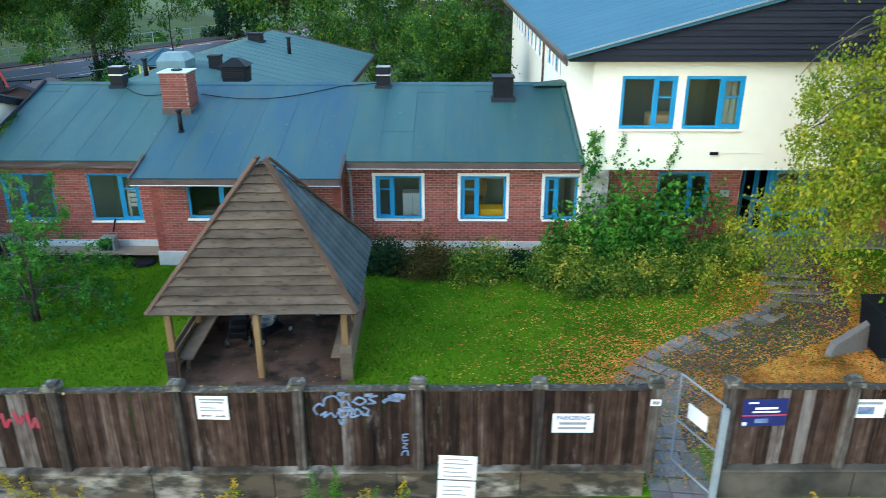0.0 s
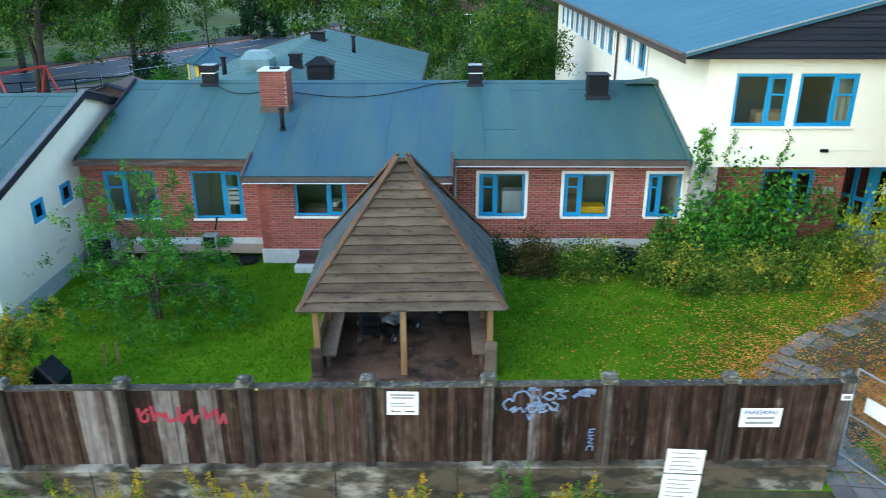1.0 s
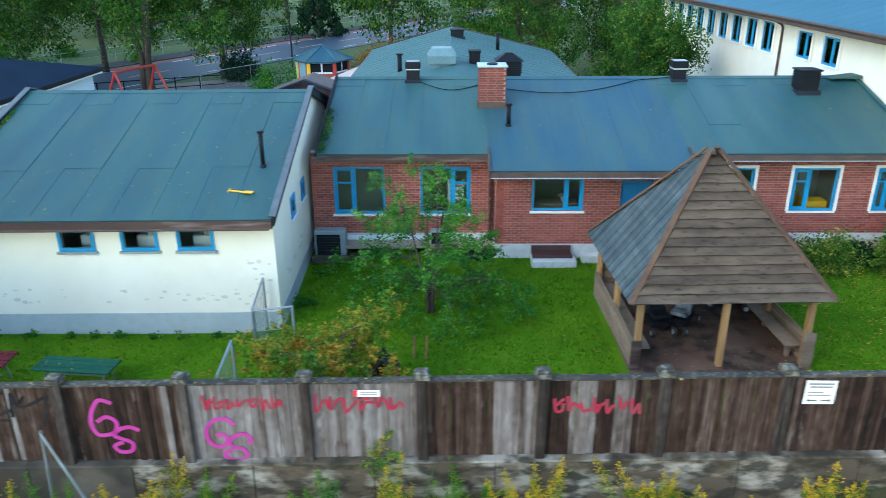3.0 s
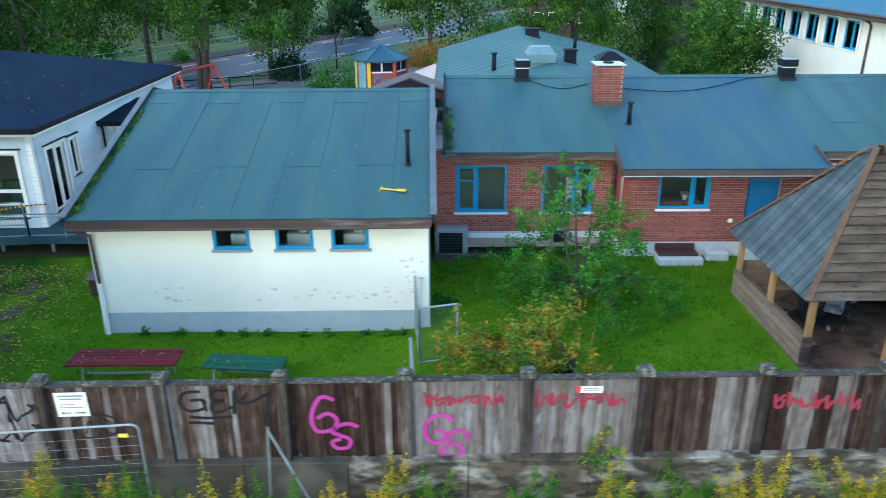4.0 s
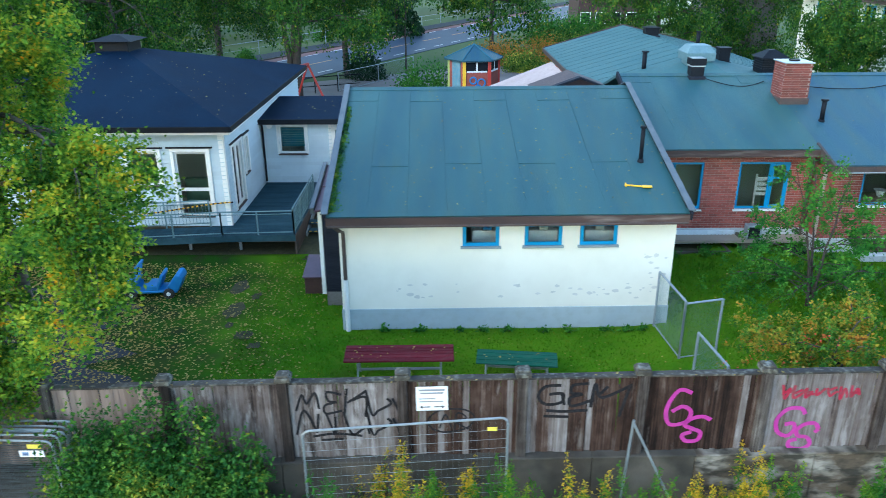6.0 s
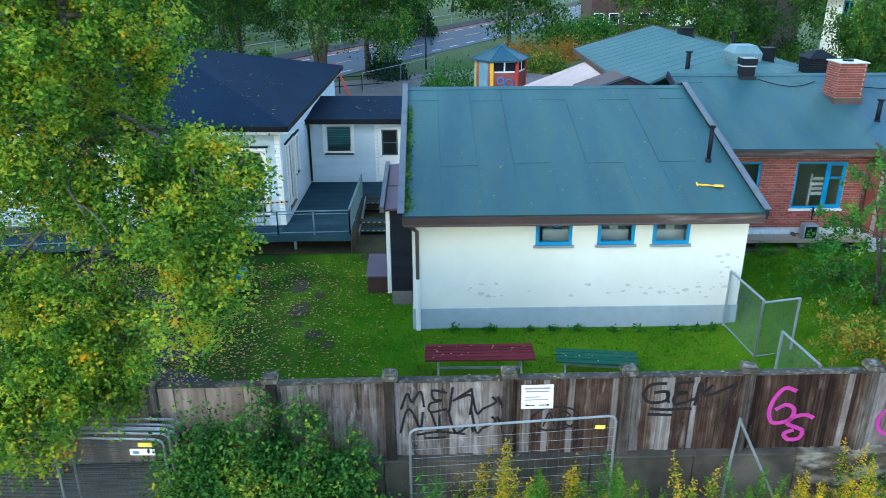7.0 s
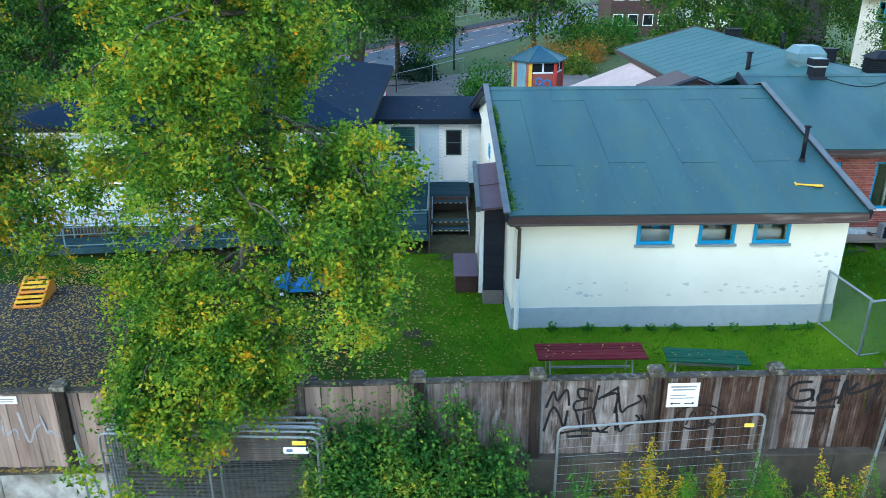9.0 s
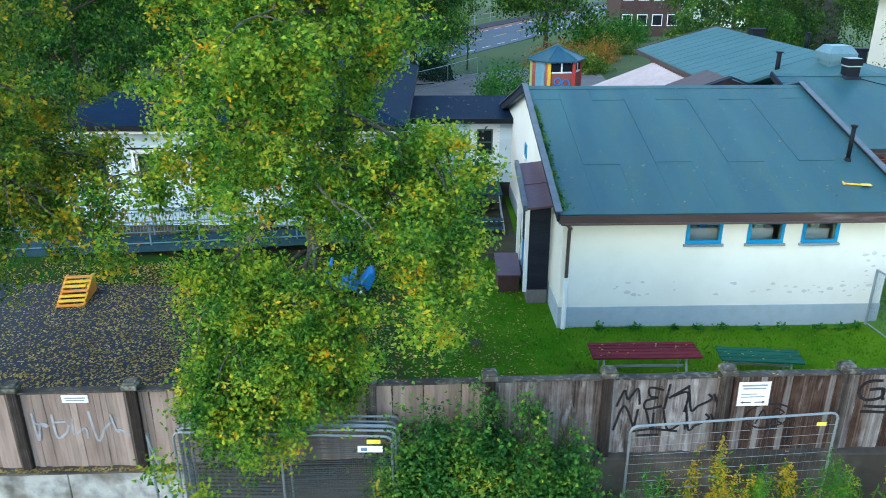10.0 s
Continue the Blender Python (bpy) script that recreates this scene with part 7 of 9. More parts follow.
# ---- timber shelter on the lawn ----
hut = thing("timber_shelter", (-4.28, 15.7, 0.33), "open timber garden shelter with a steep pyramid board roof", "shelter", turn=2)
EH, HE, HA = 2.14, 1.66, 4.42
for k in range(4):
    t = pose(0, 0, 0, 0, 0, 90 * k)
    courses = 17
    run, rise = EH, HA - HE
    n_out = Vector((0, -rise, run)).normalized()
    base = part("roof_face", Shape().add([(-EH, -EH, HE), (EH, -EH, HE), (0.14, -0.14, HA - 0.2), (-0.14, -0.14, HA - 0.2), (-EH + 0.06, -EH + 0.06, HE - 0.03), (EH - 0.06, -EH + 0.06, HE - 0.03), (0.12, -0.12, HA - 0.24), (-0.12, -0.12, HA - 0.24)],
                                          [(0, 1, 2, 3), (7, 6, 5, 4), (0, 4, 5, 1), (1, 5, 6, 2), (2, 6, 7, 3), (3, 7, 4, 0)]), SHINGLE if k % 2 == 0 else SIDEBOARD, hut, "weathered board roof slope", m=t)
    if k % 2 == 0:
        for j in range(courses):
            f0, f1 = j / courses, min((j + 1) / courses + 0.012, 0.94)
            rr = random.Random(j + 50 * k)
            def P(f, side, lift):
                x = (EH + 0.02) * (1 - f) * side
                return Vector((x, -(EH + 0.02) * (1 - f), HE + rise * f)) + n_out * lift
            wob = [rr.uniform(-0.013, 0.010) for _ in range(9)]
            lo, hi = [], []
            for i in range(9):
                u = -1 + i / 4
                lo.append(P(f0, u, 0.085) + Vector((0, 0, wob[i])))
                hi.append(P(f1, u, 0.012))
            V = lo + hi + [p - n_out * 0.035 for p in lo] + [p - n_out * 0.008 for p in hi]
            F = []
            for i in range(8):
                F += [(i, i + 1, i + 10, i + 9), (i, i + 18, i + 19, i + 1), (i + 18, i + 27, i + 28, i + 19)]
            F += [(0, 9, 27, 18), (8, 26, 35, 17)]
            part("roof_board", Shape().add(V, F), SHINGLE, base)
    else:
        nb = 26
        for i in range(nb):
            u0, u1 = -EH + 2 * EH * i / nb, -EH + 2 * EH * (i + 1) / nb - 0.012
            def Q(x, lift):
                f = 1 - abs(x) / EH
                f = min(f, 0.95)
                return Vector((x, -EH * (1 - f), HE + rise * f)) + n_out * lift
            def E(x, lift):
                return Vector((x, -EH - 0.02, HE - 0.02)) + n_out * lift
            l2 = 0.03 if i % 2 else 0.018
            V = [E(u0, l2), E(u1, l2), Q(u1, l2), Q(u0, l2), E(u0, 0), E(u1, 0), Q(u1, 0), Q(u0, 0)]
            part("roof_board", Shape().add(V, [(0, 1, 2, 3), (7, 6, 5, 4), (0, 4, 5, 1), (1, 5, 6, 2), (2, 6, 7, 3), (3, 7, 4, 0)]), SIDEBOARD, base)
    part("hip_board", Shape().beam(t @ Vector((-EH - 0.03, -EH - 0.03, HE + 0.03)), t @ Vector((-0.11, -0.11, HA + 0.01)), 0.13, 0.045), HIPBOARD, hut, "brown hip board")
for x, y in ((-1.85, -1.85), (0.0, -1.85), (1.85, -1.85), (-1.85, 1.85), (1.85, 1.85), (-1.85, 0), (1.85, 0), (0, 1.85)):
    h = HE - 0.02 + (0.28 if abs(x) < 1.8 or abs(y) < 1.8 else 0.2)
    part("post", Shape().box(x - 0.065, x + 0.065, y - 0.065, y + 0.065, -0.35, h), TIMBER, hut, "warm brown timber post", 0.01)
part("plate", Shape().box(-1.95, 1.95, -1.92, -1.78, HE + 0.06, HE + 0.2).box(-1.95, 1.95, 1.78, 1.92, HE + 0.06, HE + 0.2).box(-1.92, -1.78, -1.78, 1.78, HE + 0.06, HE + 0.2).box(1.78, 1.92, -1.78, 1.78, HE + 0.06, HE + 0.2), TIMBER, hut)
for side in (-1, 1):
    for k in range(4):
        z = -0.05 + k * 0.19
        part("side_board", Shape().box(side * 1.92 - 0.02, side * 1.92 + 0.02, -1.85, 1.95, z + 0.012, z + 0.172), TIMBER_GREY, hut, bevel=0.005)
    part("bench", Shape().box(min(side * 1.5, side * 1.88), max(side * 1.5, side * 1.88), -1.7, 1.7, 0.36, 0.41), TIMBER_GREY, hut, "grey plank bench", 0.006)
    part("bench_leg", Shape().box(side * 1.7 - 0.04, side * 1.7 + 0.04, -1.5, -1.4, -0.1, 0.36), TIMBER_GREY, hut)
for k in range(5):
    part("back_board", Shape().box(-1.9, 1.9, 1.9, 1.94, -0.05 + k * 0.19, 0.13 + k * 0.19), TIMBER_GREY, hut, bevel=0.005)
part("cover_plank", Shape().box(1.74, 2.0, -1.99, -1.93, -0.3, 0.82), TIMBER_GREY, hut, "grey plank over the post foot", 0.006)
part("cover_plank", Shape().box(-2.0, -1.78, -1.97, -1.92, -0.3, 0.7), FASCIA, hut, "brown plank over the post foot", 0.006)
vs = [(x, y, ground_z(x - 4.28, y + 15.7) + 0.03) for y in (-2.4, -1.5, 0, 1, 1.9) for x in (-1.95, -1, 0, 1, 1.95)]
ef = soup("earth_floor", [(x - 4.28, y + 15.7, z) for x, y, z in vs], np.array([(j * 5 + i, j * 5 + i + 1, j * 5 + i + 6, j * 5 + i + 5) for j in range(4) for i in range(4)]), SAND)
tagged(ef, "trodden brown earth floor under the shelter", "floor", kind="structure")


def stroller(at, turn, cloth, label):
    s = thing("stroller", at, label, "stroller", turn=turn)
    part("chassis", Shape().tube([(-0.25, -0.45, 0.1), (-0.22, 0.1, 0.5), (-0.22, 0.5, 1.0), (0.22, 0.5, 1.0), (0.22, 0.1, 0.5), (0.25, -0.45, 0.1)], 0.015, 6).tube([(-0.25, 0.4, 0.12), (-0.22, 0.0, 0.55)], 0.014, 6).tube([(0.25, 0.4, 0.12), (0.22, 0.0, 0.55)], 0.014, 6), BLACK, s)
    for x in (-0.27, 0.27):
        for y in (-0.45, 0.42):
            w = part("wheel", Shape().tube([(x - 0.025, y, 0.12), (x + 0.025, y, 0.12)], 0.12, 14), RUBBER, s)
            part("rim", Shape().tube([(x - 0.03, y, 0.12), (x + 0.03, y, 0.12)], 0.06, 10), ZINC, w)
    part("seat", Shape().prism([(-0.35, 0.4), (0.0, 0.36), (0.35, 0.8), (0.3, 0.86), (-0.02, 0.48), (-0.35, 0.5)], -0.2, 0.2, "x"), cloth, s, bevel=0.02)
    part("canopy", Shape().prism([(0.0, 0.95), (0.1, 1.1), (0.25, 1.16), (0.4, 1.1), (0.48, 0.95), (0.36, 0.85)], -0.22, 0.22, "x"), cloth, s, bevel=0.03)
    part("basket", Shape().box(-0.2, 0.2, -0.3, 0.3, 0.14, 0.28), BLACK, s, bevel=0.02)


stroller((-5.15, 15.6, 0.34), 8, BLACK, "black folding stroller parked on the earth floor")
stroller((-4.5, 15.7, 0.34), -35, surface("blue_grey_cloth", (0.06, 0.09, 0.14), (0.3, 0.32, 0.33), 5.0, None, 10, 0.8, 0.2), "blue and grey folding stroller under the shelter roof")
stroller((-3.0, 16.8, 0.34), 70, BLACK, "black stroller at the back of the shelter")

# ---- picnic tables ----
def picnic_table(at, turn, w, d, mat, label, boards=5, h=0.66):
    t = thing("garden_table", at, label, "table", "garden tables", turn)
    for k in range(boards):
        y = -d / 2 + d * k / boards
        part("top_board", Shape().box(-w / 2, w / 2, y, y + d / boards - 0.012, h - 0.04, h), mat, t, bevel=0.006)
    for x in (-w * 0.38, w * 0.38):
        part("leg", Shape().tube([(x, -d * 0.42, 0), (x, -d * 0.15, h - 0.05), (x, d * 0.15, h - 0.05), (x, d * 0.42, 0)], 0.022, 6), STEEL_DULL, t, "grey tube leg")
    part("stretcher", Shape().beam((-w * 0.38, 0, 0.25), (w * 0.38, 0, 0.25), 0.03, 0.05), STEEL_DULL, t)
    return t


picnic_table((-20.96, 13.66, ground_z(-20.96, 13.66)), 1, 2.4, 0.72, MAROON, "long garden table with worn maroon boards and steel legs")
picnic_table((-18.36, 13.72, ground_z(-18.36, 13.72)), -6, 1.78, 0.62, GREENPAINT, "low garden table with worn green boards", 4, 0.5)

# ---- blue toy car ----
jeep = thing("play_car", (-28.2, 18.35, ground_z(-28.2, 18.35)), "blue wooden play car with open seats and black wheels", "play car", turn=4)
part("floor_pan", Shape().box(-0.72, 0.75, -0.3, 0.3, 0.14, 0.22), TOYBLUE, jeep, bevel=0.02)
part("bonnet", Shape().prism([(-0.75, 0.16), (-0.32, 0.16), (-0.32, 0.52), (-0.6, 0.46), (-0.75, 0.36)], -0.3, 0.3), TOYBLUE, jeep, bevel=0.025)
part("windscreen", Shape().tube([(-0.42, -0.28, 0.5), (-0.28, -0.28, 0.92), (-0.28, 0.28, 0.92), (-0.42, 0.28, 0.5)], 0.04, 6), TOYBLUE, jeep)
part("seat_back", Shape().prism([(0.12, 0.2), (0.22, 0.2), (0.42, 0.66), (0.34, 0.7)], -0.28, 0.28), TOYBLUE, jeep, bevel=0.02)
part("seat_base", Shape().box(-0.12, 0.2, -0.28, 0.28, 0.22, 0.36), TOYBLUE, jeep, bevel=0.02)
part("rear_box", Shape().prism([(0.42, 0.2), (0.78, 0.2), (0.92, 0.52), (0.86, 0.66), (0.74, 0.66), (0.5, 0.36)], -0.3, 0.3), TOYBLUE, jeep, bevel=0.02)
part("steering_wheel", Shape().tube([(-0.2 + 0.1 * math.sin(a) * 0.4, 0.1 * math.cos(a), 0.58 + 0.1 * math.sin(a)) for a in [k * math.pi / 6 for k in range(13)]], 0.014, 6), BLACK, jeep)
for x in (-0.5, 0.52):
    for y in (-0.32, 0.32):
        w = part("wheel", Shape().tube([(x, y - 0.05, 0.14), (x, y + 0.05, 0.14)], 0.15, 16), RUBBER, jeep, bevel=0.01)
        part("hub", Shape().tube([(x, y - 0.06, 0.14), (x, y + 0.06, 0.14)], 0.06, 10), SIGN, w, "pale wheel hub")
ramp_toy = thing("play_ramp", (-35.55, 17.95, ground_z(-35.55, 17.95)), "orange and yellow wooden play ramp on the asphalt", "play ramp", turn=8)
part("frame", Shape().prism([(-0.62, 0), (0.62, 0), (0.62, 0.5), (0.5, 0.5)], -0.37, -0.31, "x").prism([(-0.62, 0), (0.62, 0), (0.62, 0.5), (0.5, 0.5)], 0.31, 0.37, "x"), ORANGE, ramp_toy)
for k in range(7):
    y = -0.6 + k * 0.17
    part("slat", Shape().box(-0.36, 0.36, y, y + 0.13, 0.03 + (y + 0.62) * 0.4, 0.07 + (y + 0.62) * 0.4), YELLOW if k % 3 else ORANGE, ramp_toy, bevel=0.006)

# ---- chain-link corner by the annex ----
CHAIN = surface("chain_link_wire", (0.09, 0.16, 0.15), (0.13, 0.20, 0.19), 3.0, None, 20, 0.5, 0.0, metal=0.3)


def mesh_fence(name, a, b, h, label, mat=CHAIN, posts=True, pitch=0.11):
    a, b = Vector(a), Vector(b)
    f = thing(name, a, label, "fence")
    d = b - a
    L = Vector((d.x, d.y, 0)).length
    def q(u, z):
        return (d.x * u, d.y * u, d.z * u + z)
    part("top_tube", Shape().tube([q(0, h), q(1, h)], 0.026, 8), STEEL_DULL, f)
    part("bottom_tube", Shape().tube([q(0, 0.08), q(1, 0.08)], 0.016, 6), STEEL_DULL, f)
    for u in (0, 1):
        part("post", Shape().tube([q(u, -0.2), q(u, h)], 0.03, 8), STEEL_DULL, f)
    s = Shape()
    n = int((L + h) / pitch)
    for k in range(n):
        for sgn in (0, 1):
            c = k * pitch
            p0 = (min(c, L), max(0.0, c - L))
            p1 = (max(0.0, c - h), min(c, h))
            e = [p0, p1] if not sgn else [(L - p0[0], p0[1]), (L - p1[0], p1[1])]
            if abs(e[0][0] - e[1][0]) > 0.02:
                s.tube([q(e[0][0] / L, e[0][1]), q(e[1][0] / L, e[1][1])], 0.0017, 3, False)
    tagged(part("wire_mesh", s, mat, f), kind="stuff")
    return f


mesh_fence("chain_link_fence", (-14.68, 16.0, -0.05), (-14.53, 14.37, -0.06), 1.52, "blue-grey steel framed chain-link fence by the white wall", pitch=0.07)
mesh_fence("chain_link_fence", (-14.53, 14.37, -0.06), (-13.66, 14.48, 0.0), 1.46, "short blue-grey chain-link gate leaf", pitch=0.07)
mesh_fence("chain_link_fence", (-14.65, 13.08, -0.02), (-14.53, 11.68, 0.0), 1.38, "blue-grey chain-link panel running up to the board fence", pitch=0.07)
bh = thing("play_cabin", (-11.5, 12.9, ground_z(-11.5, 12.9)), "small dark boxed play hatch with a pitched top behind the fence", "box")
part("body", Shape().prism([(-0.32, 0), (0.32, 0), (0.32, 0.45), (0, 0.85), (-0.32, 0.45)], -0.3, 0.3), BLACK, bh, bevel=0.015)
part("edge", Shape().beam((-0.36, -0.32, 0.42), (0, -0.32, 0.88), 0.04, 0.05).beam((0, -0.32, 0.88), (0.36, -0.32, 0.42), 0.04, 0.05), FASCIA, bh, "brown edging")
for dx in (0, 0.28):
    st = thing("wooden_stake", (-10.95 + dx, 14.2, ground_z(-10.9, 14.2)), "short weathered wooden stake in the lawn", "stake", "stakes")
    part("stake", Shape().beam((0, 0, -0.1), (0.04, -0.05, 0.6), 0.04, 0.03), TIMBER, st)

# ---- along the brick wall: light well, heat pump, drain lid, stone trough ----
well = thing("basement_light_well", (-12.6, 20.5, 0.2), "basement light well with white ribbed lining and dark floor", "light well")
WHITE_RIB = surface("white_ribbed_sheet", (0.60, 0.66, 0.70), (0.66, 0.71, 0.74), 1.0, None, 10, 0.5, 0.0)
for k in range(24):
    part("rib", Shape().box(-1.6 + k * 0.11 + 0.6, -1.53 + k * 0.11 + 0.6, 0.42, 0.46, 0.0, 0.5), WHITE_RIB, well)
part("lining", Shape().box(-1.02, 1.66, 0.458, 0.465, -0.1, 0.52), WHITE_RIB, well)
part("pit_edge", Shape().box(-1.7, 1.35, -0.35, -0.25, -0.1, 0.12).box(1.25, 1.35, -0.25, 0.45, -0.1, 0.12), CONCRETE, well, "mossy concrete edge", 0.01)
part("opening", Shape().box(1.7, 2.05, 0.45, 0.465, 0.02, 0.4), BLACK, well, "dark cellar opening")
part("pit_floor", Shape().box(-1.6, 1.25, -0.25, 0.41, -0.1, 0.085), VERGE, well, "dark wet floor of the light well")
au = thing("air_unit", (-13.74, 20.52, ground_z(-13.74, 20.5) - 0.02), "grey outdoor air unit with a black front on a concrete foot", "air unit")
part("foot", Shape().box(-0.5, 0.62, -0.3, 0.25, -0.1, 0.08), CONCRETE, au, "mossy concrete foot", 0.015)
part("case", Shape().box(-0.48, 0.46, -0.16, 0.2, 0.1, 0.98), STEEL_DULL, au, "pale blue-grey steel case", 0.02)
gr = part("grille", Shape().box(-0.42, 0.3, -0.175, -0.16, 0.2, 0.86), BLACK, au, "black front grille", 0.03)
for k in range(7):
    part("slat", Shape().box(-0.38, 0.26, -0.18, -0.175, 0.26 + k * 0.085, 0.275 + k * 0.085), RUBBER, gr)
hp = thing("heat_pump", (-10.5, 20.6, 0.3), "grey outdoor heat pump unit on a concrete block", "heat pump")
part("plinth", Shape().prism([(-0.5, -0.15), (0.35, -0.15), (0.35, 0.35), (-0.1, 0.2)], -0.4, -0.3, "x").box(-0.35, 0.35, -0.15, 0.3, -0.1, 0.2), CONCRETE, hp)
part("case", Shape().box(-0.22, 0.22, -0.12, 0.2, 0.28, 0.72), STEEL_DULL, hp, bevel=0.02)
part("grille", Shape().box(-0.19, 0.15, -0.13, -0.12, 0.32, 0.68), BLACK, hp, "dark fan grille")
part("pipe", Shape().tube([(0.1, 0.2, 0.8), (0.15, 0.3, 1.1), (0.15, 0.36, 1.15)], 0.03, 6), BLACK, hp)
lid = thing("drain_lid", (-9.35, 20.2, ground_z(-9.35, 20.2) + 0.02), "round black drain lid in the grass", "drain lid")
part("lid", Shape().tube([(0, 0, 0), (0, 0, 0.06), (0, 0, 0.08)], [0.36, 0.35, 0.3], 20), BLACK, lid)
tr = thing("planter_trough", (-7.1, 19.65, 0.22), "rough stone planter trough with a dark wooden frame", "planter")
part("trough", Shape().box(-0.65, 0.65, -0.3, 0.3, 0.0, 0.3), PLINTH, tr, bevel=0.03)
part("wooden_edge", Shape().box(-0.62, 0.55, -0.1, 0.4, 0.3, 0.36).box(-0.62, 0.55, 0.36, 0.42, 0.36, 0.52), BOXBROWN, tr, bevel=0.01)
part("stone", Shape().box(0.85, 1.5, 0.05, 0.4, 0.0, 0.35), PLINTH, tr, "pale corner stone", 0.04)

# ---- inside the rooms, as far as the windows show ----
def inside(name, at, size, mat, label, category):
    t = thing(name, at, label, category)
    w, d, h = size
    part("body", Shape().box(-w / 2, w / 2, -d / 2, d / 2, 0, h), mat, t, bevel=0.02)
    return t


c = inside("cupboard", (-1.35, 21.9, 0.58), (0.62, 0.45, 1.5), WHITE, "white cupboard inside by the window", "cupboard")
part("door_line", Shape().box(-0.005, 0.005, -0.235, -0.225, 0.1, 1.4), INK_GREY, c)
inside("cushion", (1.1, 21.6, 0.58), (0.75, 0.5, 1.1), YELLOW, "big yellow cushion inside by the window", "cushion")
c = inside("lounge_chair", (0.5, 22.2, 0.58), (0.7, 0.6, 1.2), TIMBER, "brown rounded chair inside the room", "chair")
part("backrest", Shape().tube([(0.1, 0.2, 1.5), (0.1, 0.3, 1.5)], 0.4, 16), TIMBER, c)
inside("table", (-7.0, 21.0, 0.58), (1.4, 0.6, 1.25), TIMBER_GREY, "table inside below the window", "table")
b = thing("flower_pot", (-6.7, 20.9, 1.83), "white flower pot on the table inside", "flower pot")
part("pot", Shape().tube([(0, 0, 0), (0, 0, 0.18), (0, 0, 0.2)], [0.08, 0.14, 0.2], 12), WHITE, b)
wc = thing("slatted_chair", (-9.95, 21.7, 1.2), "white slatted chair inside by the window", "chair")
for k in range(4):
    part("slat", Shape().box(-0.2, 0.2, -0.02, 0.02, 0.42 + k * 0.16, 0.52 + k * 0.16), WHITE, wc)
for x in (-0.22, 0.22):
    part("leg", Shape().box(x - 0.025, x + 0.025, -0.03, 0.03, -0.6, 1.1), WHITE, wc)
inside("shelf", (-10.7, 23.0, 0.58), (0.8, 0.5, 2.0), surface("pale_green_shelf", (0.35, 0.4, 0.22), (0.4, 0.45, 0.26), 1.0, None, 10, 0.6, 0), "pale green shelf inside the room", "shelf")
inside("sorting_box", (5.9, 21.0, 3.5), (1.0, 0.5, 1.2), surface("cardboard", (0.42, 0.33, 0.2), (0.48, 0.38, 0.24), 3.0, None, 20, 0.8, 0.1), "cardboard boxes inside the upper window", "box")
cu = thing("curtain", (7.35, 20.5, 3.9), "pale green curtain inside the upper window", "curtain")
CURT = surface("pale_curtain", (0.45, 0.5, 0.42), (0.5, 0.55, 0.47), 1.5, None, 10, 0.8, 0)
s = Shape()
V = [(0.03 * k, 0.05 * math.sin(k * 1.1), z) for k in range(22) for z in (0.0, 2.1)]
V += [(x, y + 0.01, z) for x, y, z in V]
F = [(2 * k, 2 * k + 2, 2 * k + 3, 2 * k + 1) for k in range(21)] + [(44 + 2 * k, 44 + 2 * k + 1, 44 + 2 * k + 3, 44 + 2 * k + 2) for k in range(21)]
part("cloth", s.add(V, F), CURT, cu)
for k, x in enumerate((-18.9, -17.5, -16.1)):
    c = inside("bathroom_shelf", (x, 16.75, 0.4), (0.75, 0.3, 1.95), WHITE, "white shelf with small boxes inside the annex window", "shelf")
    part("box", Shape().box(-0.1, 0.12, -0.1, 0.1, 1.95, 2.1), INTERIOR if k else TOYBLUE, c)
inside("dark_coat_rack", (-28.0, 22.6, 0.7), (0.8, 0.3, 1.3), surface("green_cloth", (0.05, 0.12, 0.07), (0.08, 0.16, 0.1), 2.0, None, 10, 0.8, 0), "green coats on a rack inside the door", "coats")

